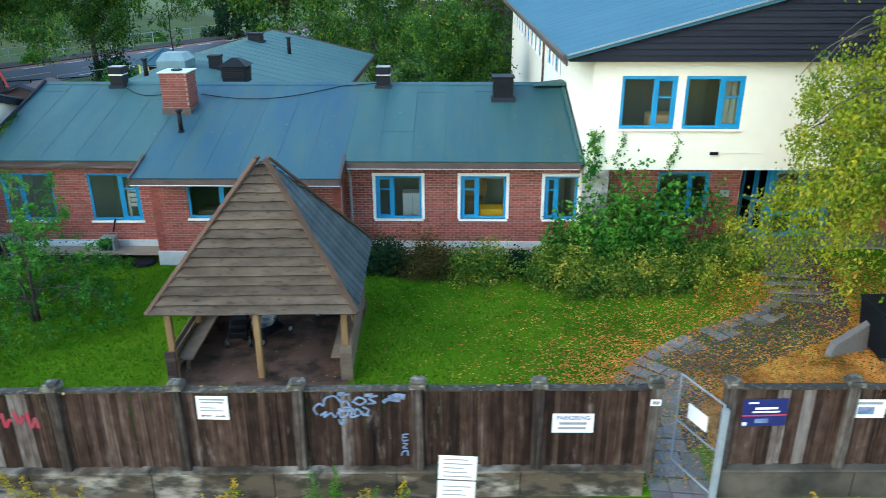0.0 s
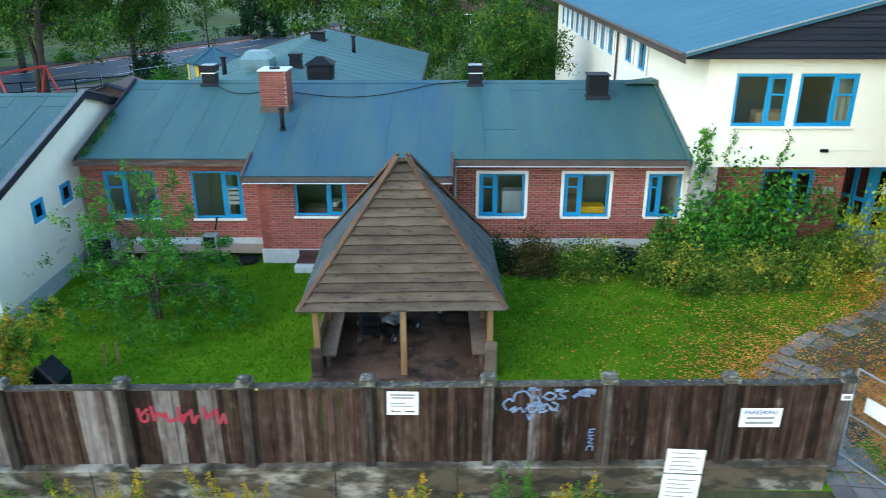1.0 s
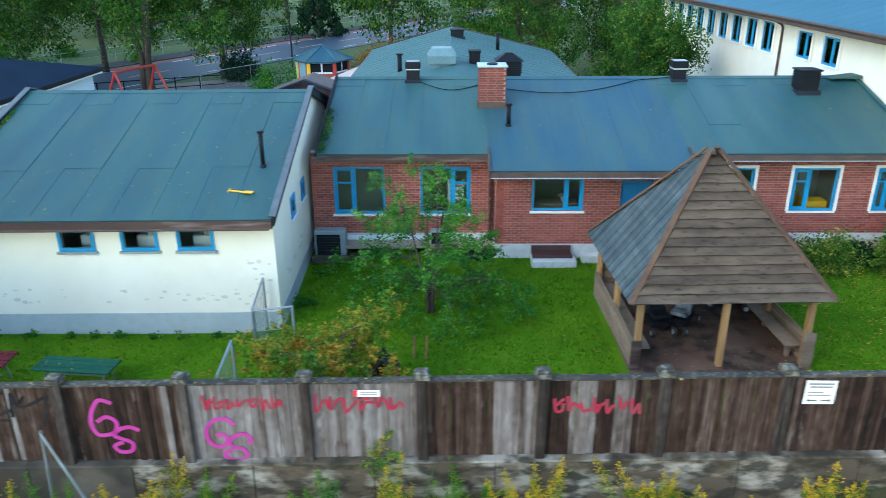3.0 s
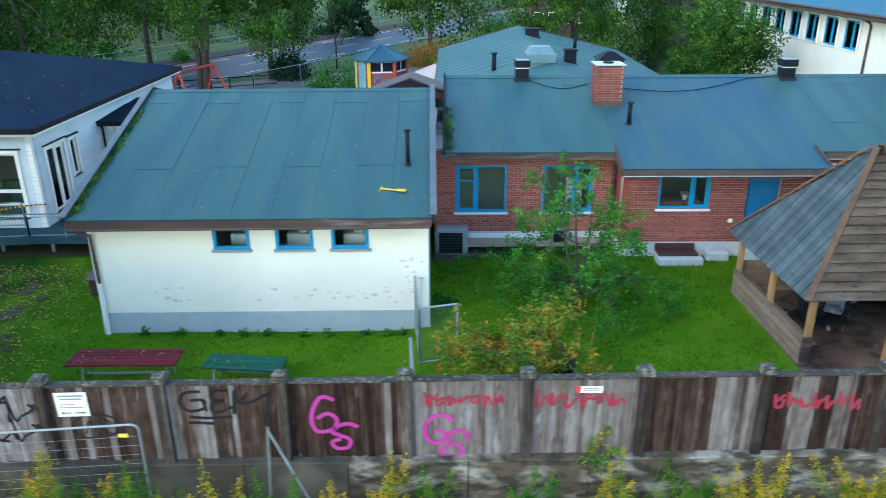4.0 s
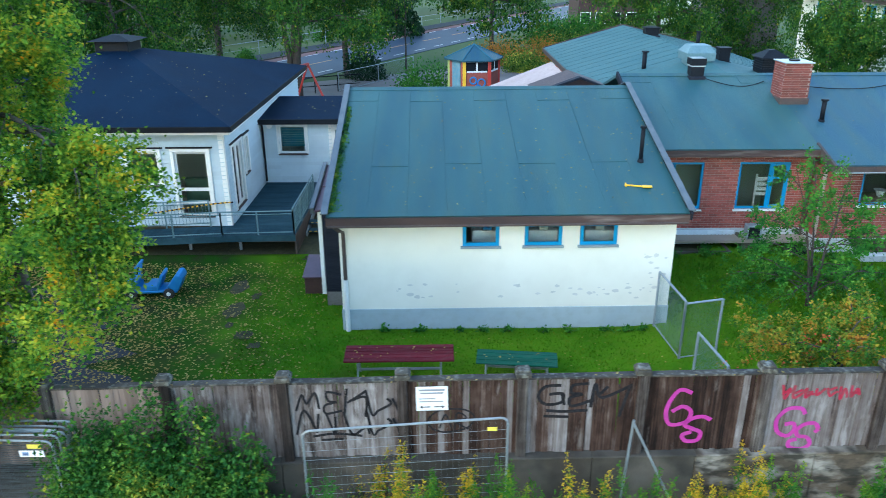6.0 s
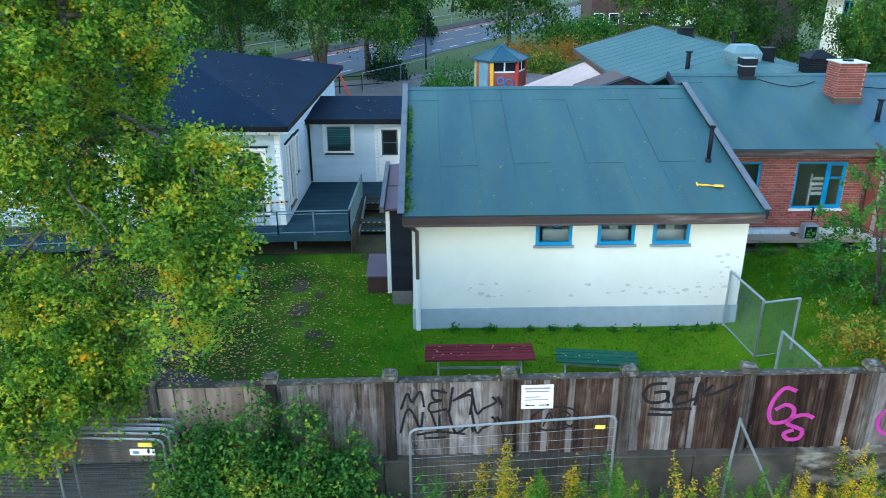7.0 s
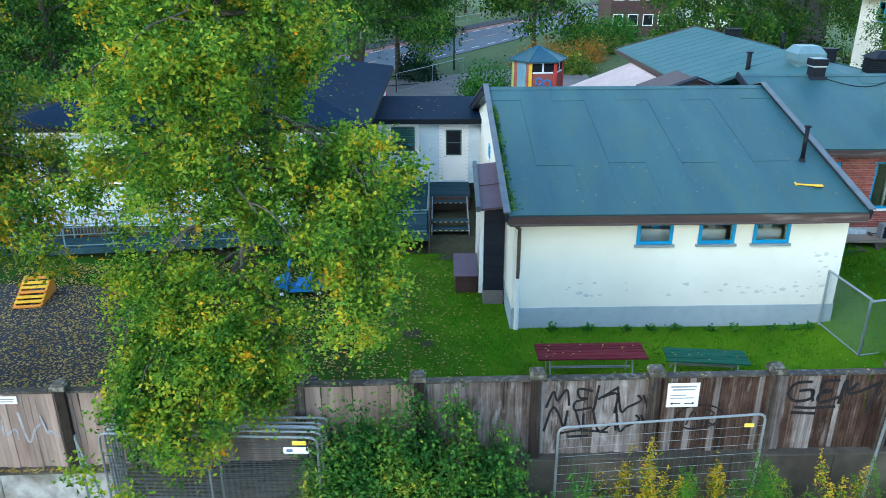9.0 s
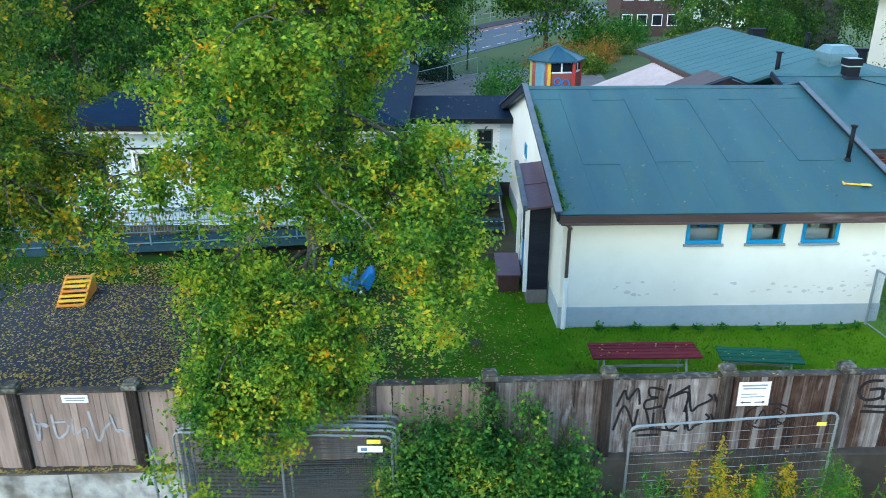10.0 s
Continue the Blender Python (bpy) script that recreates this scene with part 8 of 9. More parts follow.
# ---- play yard behind ----
ph = thing("play_house", (-18.1, 46.6, 0.1), "six-sided brick-red play house with painted boards and a tent roof", "play house", turn=0)
R = 1.55
ring = [(R * math.cos(math.radians(60 * k + 6)), R * math.sin(math.radians(60 * k + 6))) for k in range(6)]
BLUE_BOARD = surface("weathered_blue_board", (0.10, 0.27, 0.36), (0.17, 0.34, 0.42), 2.0, (0.3, 0.3, 0.28), 9.0, 0.7, 0.2)
GREEN_POST = surface("lime_post_paint", (0.35, 0.45, 0.12), (0.4, 0.5, 0.16), 2.0, None, 9.0, 0.6, 0.1)
for k in range(6):
    a, b = Vector((*ring[k], 0)), Vector((*ring[(k + 1) % 6], 0))
    w = part("wall_panel", Shape().beam(a + Vector((0, 0, 0.95)), b + Vector((0, 0, 0.95)), 0.08, 1.9), BRICK, ph, "brick-red board panel")
    part("corner_post", Shape().box(a.x - 0.1, a.x + 0.1, a.y - 0.1, a.y + 0.1, 0, 2.62), (RED, SIGN, RED, GREEN_POST, YELLOW, RED)[k] if k != 5 else RED, ph, "coloured corner post")
    d = (b - a).normalized()
    n = Vector((d.y, -d.x, 0))
    if k == 3:
        part("board_door", Shape().beam(a.lerp(b, 0.28) + n * 0.06 + Vector((0, 0, 1.28)), a.lerp(b, 0.8) + n * 0.06 + Vector((0, 0, 1.28)), 0.05, 2.5), BLUE_BOARD, ph, "weathered pale blue board door")
        part("wall_panel", Shape().beam(a + Vector((0, 0, 2.25)), b + Vector((0, 0, 2.25)), 0.08, 0.7), BRICK, ph, "brick-red board panel")
    else:
        wn = part("window", Shape().beam(a.lerp(b, 0.1) + Vector((0, 0, 1.97)), a.lerp(b, 0.9) + Vector((0, 0, 1.97)), 0.12, 0.09).beam(a.lerp(b, 0.1) + Vector((0, 0, 2.58)), a.lerp(b, 0.9) + Vector((0, 0, 2.58)), 0.12, 0.08)
                  .beam(a.lerp(b, 0.5) + Vector((0, 0, 1.95)), a.lerp(b, 0.5) + Vector((0, 0, 2.6)), 0.07, 0.1), SIGN, ph, "white window frame")
        part("pane", Shape().beam(a + Vector((0, 0, 2.26)), b + Vector((0, 0, 2.26)), 0.03, 0.6), BLACK, wn, "dark opening")
    if k == 4:
        for q, (u, zz, rr) in enumerate(((0.35, 1.45, 0.2), (0.68, 1.3, 0.24), (0.55, 1.0, 0.18))):
            c = a.lerp(b, u) + n * 0.055 + Vector((0, 0, zz))
            part("painted_ring", Shape().tube([c + d * (rr * math.cos(f)) + Vector((0, 0, rr * math.sin(f))) for f in [0.5236 * g for g in range(13)]], 0.05, 5), TOYBLUE, w, "blue painted ring")
    part("roof_slope", Shape().add([tuple(a * 1.2 + Vector((0, 0, 2.66))), tuple(b * 1.2 + Vector((0, 0, 2.66))), (0, 0, 3.45), tuple(a * 1.2 + Vector((0, 0, 2.58))), tuple(b * 1.2 + Vector((0, 0, 2.58))), (0, 0, 3.37)],
                                    [(0, 1, 2), (5, 4, 3), (0, 3, 4, 1), (1, 4, 5, 2), (2, 5, 3, 0)]), FELT_BLUE, ph, "dark blue roof slope")
    part("roof_batten", Shape().beam(tuple(a * 1.2 + Vector((0, 0, 2.69))), (0, 0, 3.48), 0.07, 0.05), METAL_ROOF, ph, "pale blue hip batten")
sw = thing("swing_frame", (-28.95, 44.3, 0), "red steel swing frame on the playground", "swing", turn=71)
for x in (-1.7, 1.7):
    part("leg", Shape().tube([(x * 1.1, -1.1, 0), (x, 0, 2.5)], 0.07, 8), RED, sw)
    part("leg", Shape().tube([(x * 1.1, 1.1, 0), (x, 0, 2.5)], 0.07, 8), RED, sw)
part("top_bar", Shape().tube([(-1.8, 0, 2.5), (1.8, 0, 2.5)], 0.08, 8), RED, sw)
for a, b, h, lab in (((-27.2, 50.5, 0), (-24.8, 54.5, 0), 1.3, "galvanised mesh fence panel along the playground"), ((-24.8, 54.5, 0), (-22.4, 59.0, 0), 1.3, "galvanised mesh fence panel along the playground")):
    mesh_fence("yard_fence", a, b, h, lab, STEEL_DULL, pitch=0.22)
for k in range(6):
    a = Vector((-34.5 + 1.45 * k, 47.0 + 0.7 * k, 0))
    f = thing("yard_railing", a, "black steel railing by the playground", "railing", "playground railings")
    part("rail", Shape().tube([(0, 0, 1.1), (1.45, 0.7, 1.1)], 0.035, 6).tube([(0, 0, 0.5), (1.45, 0.7, 0.5)], 0.03, 6), BLACK, f)
    part("post", Shape().tube([(0, 0, 0), (0, 0, 1.15)], 0.045, 6), BLACK, f)
# fence along the far side of the road
for k in range(26):
    p = ROAD_A.lerp(ROAD_B, 0.22 + 0.032 * k) + ROAD_N * 13.6
    q = ROAD_A.lerp(ROAD_B, 0.22 + 0.032 * (k + 1)) + ROAD_N * 13.6
    f = thing("meadow_fence", p, "low wire fence along the meadow", "fence", "meadow fence")
    d = q - p
    part("wire", Shape().tube([(0, 0, 1.2), (d.x, d.y, 1.2)], 0.03, 5).tube([(0, 0, 0.6), (d.x, d.y, 0.6)], 0.015, 4), STEEL_DULL, f)
    part("post", Shape().tube([(0, 0, 0), (0, 0, 1.25)], 0.05, 6), STEEL_DULL, f)
# distant houses behind the long wall
MAUVE = surface("mauve_grey_render", (0.13, 0.115, 0.125), (0.16, 0.14, 0.15), 0.6, (0.10, 0.09, 0.10), 5.0, 0.9, 0.2)
for x, y, w, d, h, mat, lab in ((-1.0, 92, 7, 7, 8, BOXBROWN, "distant dark red boarded house"), (4.2, 64, 4.4, 8, 9, MAUVE, "distant mauve-grey rendered house behind the trees"), (14, 105, 12, 9, 10, RENDER, "distant pale apartment house")):
    t = thing("distant_house", (x, y, 0), lab, "house")
    part("wall", Shape().box(-w / 2, w / 2, -d / 2, d / 2, 0, h), mat, t)
    part("roof", Shape().prism([(-w / 2 - 0.4, h), (w / 2 + 0.4, h), (0, h + 2.6)], -d / 2 - 0.4, d / 2 + 0.4), FELT_DARK, t)
    for fl in range(3):
        for k in range(0 if mat is MAUVE else 4):
            u = -w / 2 + w * (k + 0.5) / 4
            wn = part("window", Shape().box(u - 0.6, u + 0.6, -d / 2 - 0.04, -d / 2 + 0.02, 1.2 + fl * 2.8, 2.5 + fl * 2.8), SIGN, t, "white framed window")
            part("pane", Shape().box(u - 0.5, u + 0.5, -d / 2 - 0.06, -d / 2 - 0.04, 1.3 + fl * 2.8, 2.4 + fl * 2.8), BLACK, wn)
# dark container and ramp stone near the street corner
cont = thing("waste_container", (10.12, 15.2, ground_z(10.1, 15.2)), "black plastic waste container", "container")
part("body", Shape().prism([(-0.55, 0.1), (0.55, 0.1), (0.68, 1.15), (-0.68, 1.15)], -0.5, 0.5), BLACK, cont, bevel=0.03)
part("lid", Shape().box(-0.72, 0.72, -0.55, 0.55, 1.15, 1.25), BLACK, cont, bevel=0.03)
part("wheel", Shape().tube([(-0.5, -0.4, 0.1), (-0.42, -0.4, 0.1)], 0.1, 10), RUBBER, cont)
part("label_plate", Shape().box(-0.3, 0.05, -0.505, -0.498, 0.62, 0.8), SIGN, cont, "white label")
sl = thing("concrete_ramp_stone", (8.5, 14.95, ground_z(8.6, 15.0) - 0.03), "pale sloping concrete slab beside the container", "slab", turn=20)
part("slab", Shape().prism([(0, 0), (1.25, 0), (1.25, 0.82), (0.12, 0.36)], -0.09, 0.09), GRAVEL, sl, bevel=0.02)

# ---- worn spots in the yard's grass ----
def bare_spot(x, y, rx, ry, seed):
    r = random.Random(seed)
    ring = [(x + rx * r.uniform(0.6, 1.15) * math.cos(6.283 * k / 16), y + ry * r.uniform(0.6, 1.15) * math.sin(6.283 * k / 16)) for k in range(16)]
    vs = [(x, y, ground_z(x, y) + 0.022)] + [(a, b, ground_z(a, b) + 0.02) for a, b in ring]
    return tagged(soup("bare_spot", vs, np.array([(0, k + 1, (k + 1) % 16 + 1) for k in range(16)]), VERGE), "dark wet bare spot worn in the grass", "soil", kind="structure")


for k, (x, y, rx, ry) in enumerate(((-25.85, 18.6, 0.28, 0.5), (-25.6, 17.1, 0.3, 0.55), (-25.0, 15.7, 0.3, 0.3), (-25.5, 16.3, 0.12, 0.2), (-25.2, 18.0, 0.15, 0.25), (-24.6, 15.2, 0.2, 0.2), (-23.95, 20.6, 0.5, 0.35))):
    bare_spot(x, y, rx, ry, 600 + k)

# ---- garden path ----
def path_line(t):
    pts = [(3.85, 8.6), (3.9, 10.4), (4.3, 13.2), (6.0, 14.95), (8.0, 16.2), (9.25, 17.3), (9.45, 18.8), (9.6, 20.4)]
    u = max(0.0, min(0.9999, t)) * (len(pts) - 1)
    i = int(u)
    f = u - i
    a, b, c, d = [Vector((*pts[max(0, min(len(pts) - 1, k))], 0)) for k in (i - 1, i, i + 1, i + 2)]
    return 0.5 * ((2 * b) + (c - a) * f + (2 * a - 5 * b + 4 * c - d) * f * f + (3 * b - a - 3 * c + d) * f ** 3)


vs, n = [], 60
for k in range(n + 1):
    p, q = path_line(k / n), path_line(min(k / n + 0.01, 1)) - path_line(max(k / n - 0.01, 0))
    side = Vector((-q.y, q.x, 0)).normalized()
    for o in (-0.85, -0.4, 0.4, 1.08):
        w = o if p.y > 11.5 else o * 0.46
        r = p + side * w
        vs.append((r.x, r.y, ground_z(r.x, r.y) + 0.012))
tagged(soup("path_bed", vs, np.array([(4 * k + i, 4 * k + i + 1, 4 * k + i + 5, 4 * k + i + 4) for k in range(n) for i in range(3)]), PATHBED), "dark earthy bed of the garden path", "path", kind="structure")
path = thing("garden_path", (0, 0, 0), "curving garden path of uneven grey paving slabs", "path")
slab_m = [Shape().box(-0.172, 0.172, -0.172, 0.172, -0.05, 0.0).mesh("slab", PAVING, 0.01)]
rng = random.Random(21)
length, prev = 0.0, path_line(0)
marks = []
for k in range(1, 600):
    p = path_line(k / 600)
    length += (p - prev).length
    prev = p
    if length >= 0.36:
        length = 0
        marks.append(k / 600)
for t in marks:
    p = path_line(t)
    d = path_line(min(t + 0.01, 1)) - path_line(max(t - 0.01, 0))
    ang = math.degrees(math.atan2(d.y, d.x))
    side = Vector((-d.y, d.x, 0)).normalized()
    for o in ((0.36, 0.0, -0.36) if p.y < 11.3 else (0.9, 0.54, 0.18, -0.18) if p.y < 14.1 or p.y > 17.4 else (0.9, 0.54)):
        if 14.1 < p.y < 17.4 and rng.random() < (0.08 if o > 0.8 else 0.4):
            continue
        r = p + side * o
        part("slab", slab_m[0], PAVING, path, m=pose(r.x + rng.uniform(-0.012, 0.012), r.y, ground_z(r.x, r.y) + 0.028 + rng.uniform(-0.008, 0.01), rng.uniform(-1.5, 1.5), rng.uniform(-1.5, 1.5), ang + rng.uniform(-2.5, 2.5)))
# ---- plants ----
def leaf_soup(name, P, size, material, parent=None, seed=0, droop=0.0, width=0.62, flat=0.0):
    """Single leaves: small folded lozenges at the points P. droop: how far they hang; flat: how far they lie level."""
    r = np.random.default_rng(seed)
    P = np.asarray(P, dtype=np.float64)
    n = len(P)
    a = r.normal(size=(n, 3))
    a[:, 2] -= droop * 1.6
    a[:, 2] *= 1 - flat
    a /= np.linalg.norm(a, axis=1, keepdims=True)
    h = r.normal(size=(n, 3))
    h[:, 2] += flat * 6
    b = np.cross(a, h)
    b /= np.linalg.norm(b, axis=1, keepdims=True) + 1e-9
    c = np.cross(a, b)
    s = (size * r.uniform(0.65, 1.3, size=(n, 1)))
    V = np.stack([P, P + a * s * 0.5 + b * s * width / 2 + c * s * 0.1, P + a * s, P + a * s * 0.5 - b * s * width / 2 + c * s * 0.1], axis=1).reshape(-1, 3)
    Q = np.arange(4 * n).reshape(n, 4)
    return soup(name, V, Q, material, parent)


def bend(start, direction, length, rise, sag, steps, r, wander=0.06):
    pts, d = [np.array(start, dtype=float)], np.array(direction, dtype=float)
    for k in range(1, steps + 1):
        t = k / steps
        p = np.array(start) + d * length * t + np.array([0, 0, rise * t - sag * t * t]) + r.normal(size=3) * wander * length * t * 0.5
        pts.append(p)
    return pts


def tree(name, at, height, spread, label, seed, leaves, size, leafmat, bark, trunk_r=0.2, limbs=14, crown_base=0.3, hang=0.8, puff=0.35,
         lean=(0, 0), stems=1, sag=0.25, elev=(10, 55), subs=6, top=0.55, droop=0.5, category="tree", group="", bias=(0, 0), extra=(), tuft=26, clump=0.0, trim=None):
    """A tree: tapered trunk, limbs and side branches, and a crown of single leaves on hanging twigs."""
    r = np.random.default_rng(seed)
    t = thing(name, at, label, category, group)
    lines = []
    for st in range(stems):
        a0 = r.uniform(0, 6.28)
        off = np.array([math.cos(a0), math.sin(a0), 0]) * (0.25 * trunk_r / 0.2 if stems > 1 else 0)
        tip = np.array([lean[0] + (math.cos(a0) * spread * 0.35 if stems > 1 else 0), lean[1] + (math.sin(a0) * spread * 0.35 if stems > 1 else 0), height])
        trunk = [off * 1.0 + (tip - off) * (k / 9) ** 1.0 * np.array([(k / 9) ** 0.5, (k / 9) ** 0.5, 1]) + np.array([r.normal() * 0.05, r.normal() * 0.05, 0]) * height * 0.1 * (0 < k < 9) for k in range(10)]
        trunk[0] = trunk[0] - np.array([0, 0, 0.25])
        rad = [trunk_r * (1.25 if k == 0 else 1) * (1 - 0.9 * k / 9) for k in range(10)]
        part("trunk", Shape().tube(trunk, rad, 9), bark, t, smooth=True)
        for i in range(limbs // stems):
            f = crown_base + (0.97 - crown_base) * (i + r.uniform(0, 0.8)) / (limbs // stems)
            u = f * 9
            k = min(int(u), 8)
            p = trunk[k] + (trunk[k + 1] - trunk[k]) * (u - k)
            az = i * 2.4 + r.uniform(-0.4, 0.4) + st
            el = math.radians(r.uniform(*elev))
            g = (f - crown_base) / (1 - crown_base)
            prof = (1 - g) ** 0.6 * (1 - top) + top * math.sin(math.pi * min(1, 0.25 + 0.75 * g)) + 0.08
            L = spread * prof * r.uniform(0.75, 1.15)
            if trim is not None:
                L *= 1 - 0.6 * max(0.0, math.cos(az - math.radians(trim)))
            d = np.array([math.cos(az) * math.cos(el) + bias[0] * 0.5, math.sin(az) * math.cos(el) + bias[1] * 0.5, 0])
            path = bend(p, d, L, L * math.tan(el) * 0.6, L * sag, 6, r)
            part("limb", Shape().tube(path, [max(0.012, trunk_r * 0.42 * (1 - g * 0.6) * (1 - 0.85 * q / 6)) for q in range(7)], 6), bark, t, smooth=True)
            lines.append((path, 0.45))
            for j in range(subs):
                q = r.uniform(0.25, 1.0) * 6
                m = min(int(q), 5)
                b0 = path[m] + (path[m + 1] - path[m]) * (q - m)
                az2 = az + r.uniform(-1.3, 1.3)
                d2 = np.array([math.cos(az2), math.sin(az2), r.uniform(-0.2, 0.5)])
                L2 = L * r.uniform(0.22, 0.5)
                lines.append((bend(b0, d2, L2, 0, L2 * sag * 1.3, 4, r), 1.0))
    for z0, azd, L, rise, drop in extra:
        az = math.radians(azd)
        path = bend((0, 0, z0), (math.cos(az), math.sin(az), 0), L, rise, drop, 6, r, 0.03)
        part("limb", Shape().tube(path, [max(0.012, trunk_r * 0.35 * (1 - 0.85 * q / 6)) for q in range(7)], 6), bark, t, smooth=True)
        lines.append((path, 0.7))
        for j in range(8):
            q = r.uniform(0.35, 1.0) * 6
            m = min(int(q), 5)
            b0 = path[m] + (path[m + 1] - path[m]) * (q - m)
            az2 = az + r.uniform(-1.4, 1.4)
            lines.append((bend(b0, (math.cos(az2), math.sin(az2), -0.2), 1.0, 0, 0.9, 4, r), 1.0))
    s = Shape()
    for path, w in lines:
        if w == 1.0:
            s.tube(path, [0.018 * trunk_r / 0.2 * (1 - 0.15 * k) for k in range(len(path))], 4, False)
    tagged(part("branching", s, bark, t), kind="stuff")
    W = np.array([w * np.linalg.norm(p[-1] - p[0]) for p, w in lines])
    n = np.maximum(1, (W / W.sum() * leaves).astype(int))
    P = []
    for (path, w), k in zip(lines, n):
        path = np.array(path)
        u = r.uniform(0.25 if w == 1 else 0.5, 1.0, size=k) ** 0.8 * (len(path) - 1)
        # leaves sit in tufts along hanging twigs
        tufts = max(1, k // tuft)
        tu = np.sort(r.choice(u, size=tufts))
        to = r.normal(size=(tufts, 3)) * puff
        th = r.uniform(0, 1, size=tufts) ** 1.3 * hang
        idx = r.integers(0, tufts, size=k)
        uu = tu[idx]
        m = np.minimum(uu.astype(int), len(path) - 2)
        pos = path[m] + (path[m + 1] - path[m]) * (uu - m)[:, None] + to[idx]
        pos[:, 2] -= th[idx] * r.uniform(0.3, 1.0, size=k)
        pos += r.normal(size=(k, 3)) * (np.array([clump, clump, clump * 0.75]) if clump else np.array([0.12, 0.12, 0.15]) * (puff / 0.35))
        P.append(pos)
    P = np.concatenate(P)
    P = P[P[:, 2] > 0.15]
    tagged(leaf_soup("crown", P, size, leafmat, t, seed + 1, droop), kind="stuff")
    return t


def shrub(name, at, radii, label, seed, leaves, size, leafmat, clumps=26, category="shrub", stems=6, flat=0.0, tall=0.0, group="", droop=0.1):
    """A shrub: stems from one foot and a crown of leaves in uneven clumps."""
    r = np.random.default_rng(seed)
    t = thing(name, at, label, category, group)
    s = Shape()
    C = r.normal(size=(clumps, 3))
    C /= np.linalg.norm(C, axis=1, keepdims=True)
    C *= r.uniform(0.45, 1.0, size=(clumps, 1)) ** 0.6
    C[:, 2] = np.abs(C[:, 2]) * r.uniform(0.5, 1.15 + tall, size=clumps)
    C *= np.array(radii)
    for k in range(min(stems, clumps)):
        s.tube([(C[k, 0] * 0.1, C[k, 1] * 0.1, -0.1), tuple(C[k] * np.array([0.5, 0.5, 0.55])), tuple(C[k])], [0.022, 0.014, 0.006], 5, False)
    part("stem", s, BARK, t)
    idx = r.integers(0, clumps, size=leaves)
    rr = np.array(radii) * 0.24
    P = C[idx] + r.normal(size=(leaves, 3)) * rr
    P[:, 2] = np.maximum(P[:, 2], 0.02)
    tagged(leaf_soup("foliage", P, size, leafmat, t, seed + 1, droop, flat=flat), kind="stuff")
    return t


def heights(xs, ys):
    """Ground heights at many places at once, from a fine grid of them."""
    x0, y0, c = xs.min() - 0.3, ys.min() - 0.3, 0.25
    w, h = int((xs.max() - x0) / c) + 3, int((ys.max() - y0) / c) + 3
    g = np.array([[ground_z(x0 + i * c, y0 + j * c) for i in range(w)] for j in range(h)])
    u, v = (xs - x0) / c, (ys - y0) / c
    i, j = u.astype(int), v.astype(int)
    u, v = u - i, v - j
    return (g[j, i] * (1 - u) + g[j, i + 1] * u) * (1 - v) + (g[j + 1, i] * (1 - u) + g[j + 1, i + 1] * u) * v


def scatter(name, n, box, keep, size, material, label, category, seed, lift=0.02):
    """Loose fallen leaves lying on the ground, thicker where keep() says."""
    r = np.random.default_rng(seed)
    x0, x1, y0, y1 = box
    xs, ys = np.empty(0), np.empty(0)
    while len(xs) < n:
        x, y, k = r.uniform(x0, x1, 40000), r.uniform(y0, y1, 40000), r.uniform(0, 1, 40000)
        ok = k < keep(x, y)
        xs, ys = np.concatenate([xs, x[ok]]), np.concatenate([ys, y[ok]])
    xs, ys = xs[:n], ys[:n]
    P = np.stack([xs, ys, heights(xs, ys) + lift + r.uniform(0, 0.02, n)], 1)
    return tagged(leaf_soup(name, P, size, material, None, seed, 0, 0.7, 0.85), label, category, kind="stuff")


# the birch over the yard, its neighbour, and the weeping birch by the entrance
tree("birch_tree", (-27.7, 11.75, ground_z(-27.7, 11.75)), 11.5, 2.7, "large birch with hanging green leaves turning yellow", 11, 160000, 0.080, LF_BIRCH, BARK_BIRCH, 0.18, 30, 0.47, 0.9, 0.30, (-0.2, 0.0), sag=0.45, elev=(0, 45), subs=7, bias=(-0.06, -0.12), droop=0.2, tuft=170, clump=0.15, trim=50,
     extra=((4.0, 266, 2.6, 0.8, 2.9), (4.4, 278, 2.3, 0.8, 2.4), (3.9, 240, 2.5, 0.8, 2.2), (3.6, 228, 2.3, 0.6, 1.8), (4.6, 214, 2.1, 0.8, 2.0), (5.2, -35, 3.0, 1.0, 1.2), (6.0, -22, 2.8, 1.0, 1.0)))
tree("birch_tree", (-35.0, 12.4, ground_z(-35.0, 12.4)), 11.0, 3.3, "birch with drooping branches of yellowing leaves", 17, 70000, 0.095, LF_BIRCH_DARK, BARK_BIRCH, 0.22, 22, 0.42, 1.2, 0.34, (0.2, 0.3), sag=0.6, elev=(0, 45), subs=7, tuft=130, clump=0.17)
tree("weeping_birch", (12.0, 14.9, ground_z(12.0, 14.9)), 10.8, 4.5, "weeping birch with long yellow-green hanging twigs", 23, 135000, 0.088, LF_YELLOWBIRCH, BARK_BIRCH, 0.26, 34, 0.42, 3.9, 0.24, (-0.4, 0.2), sag=0.5, elev=(5, 45), subs=8, droop=1.6, tuft=90, clump=0.14)
tree("apple_tree", (-10.6, 16.5, ground_z(-10.6, 16.5)), 3.7, 2.0, "small sparse apple tree on the lawn", 31, 16500, 0.08, LF_GREEN, BARK, 0.045, 21, 0.05, 0.1, 0.17, (-0.3, 0.1), stems=3, sag=0.12, elev=(5, 60), subs=6, top=0.35, droop=0.1,
     extra=[(0.3 + 0.1 * k, 40 + 62 * k, 1.5 + 0.15 * (k % 3), 0.7, 0.5) for k in range(7)])
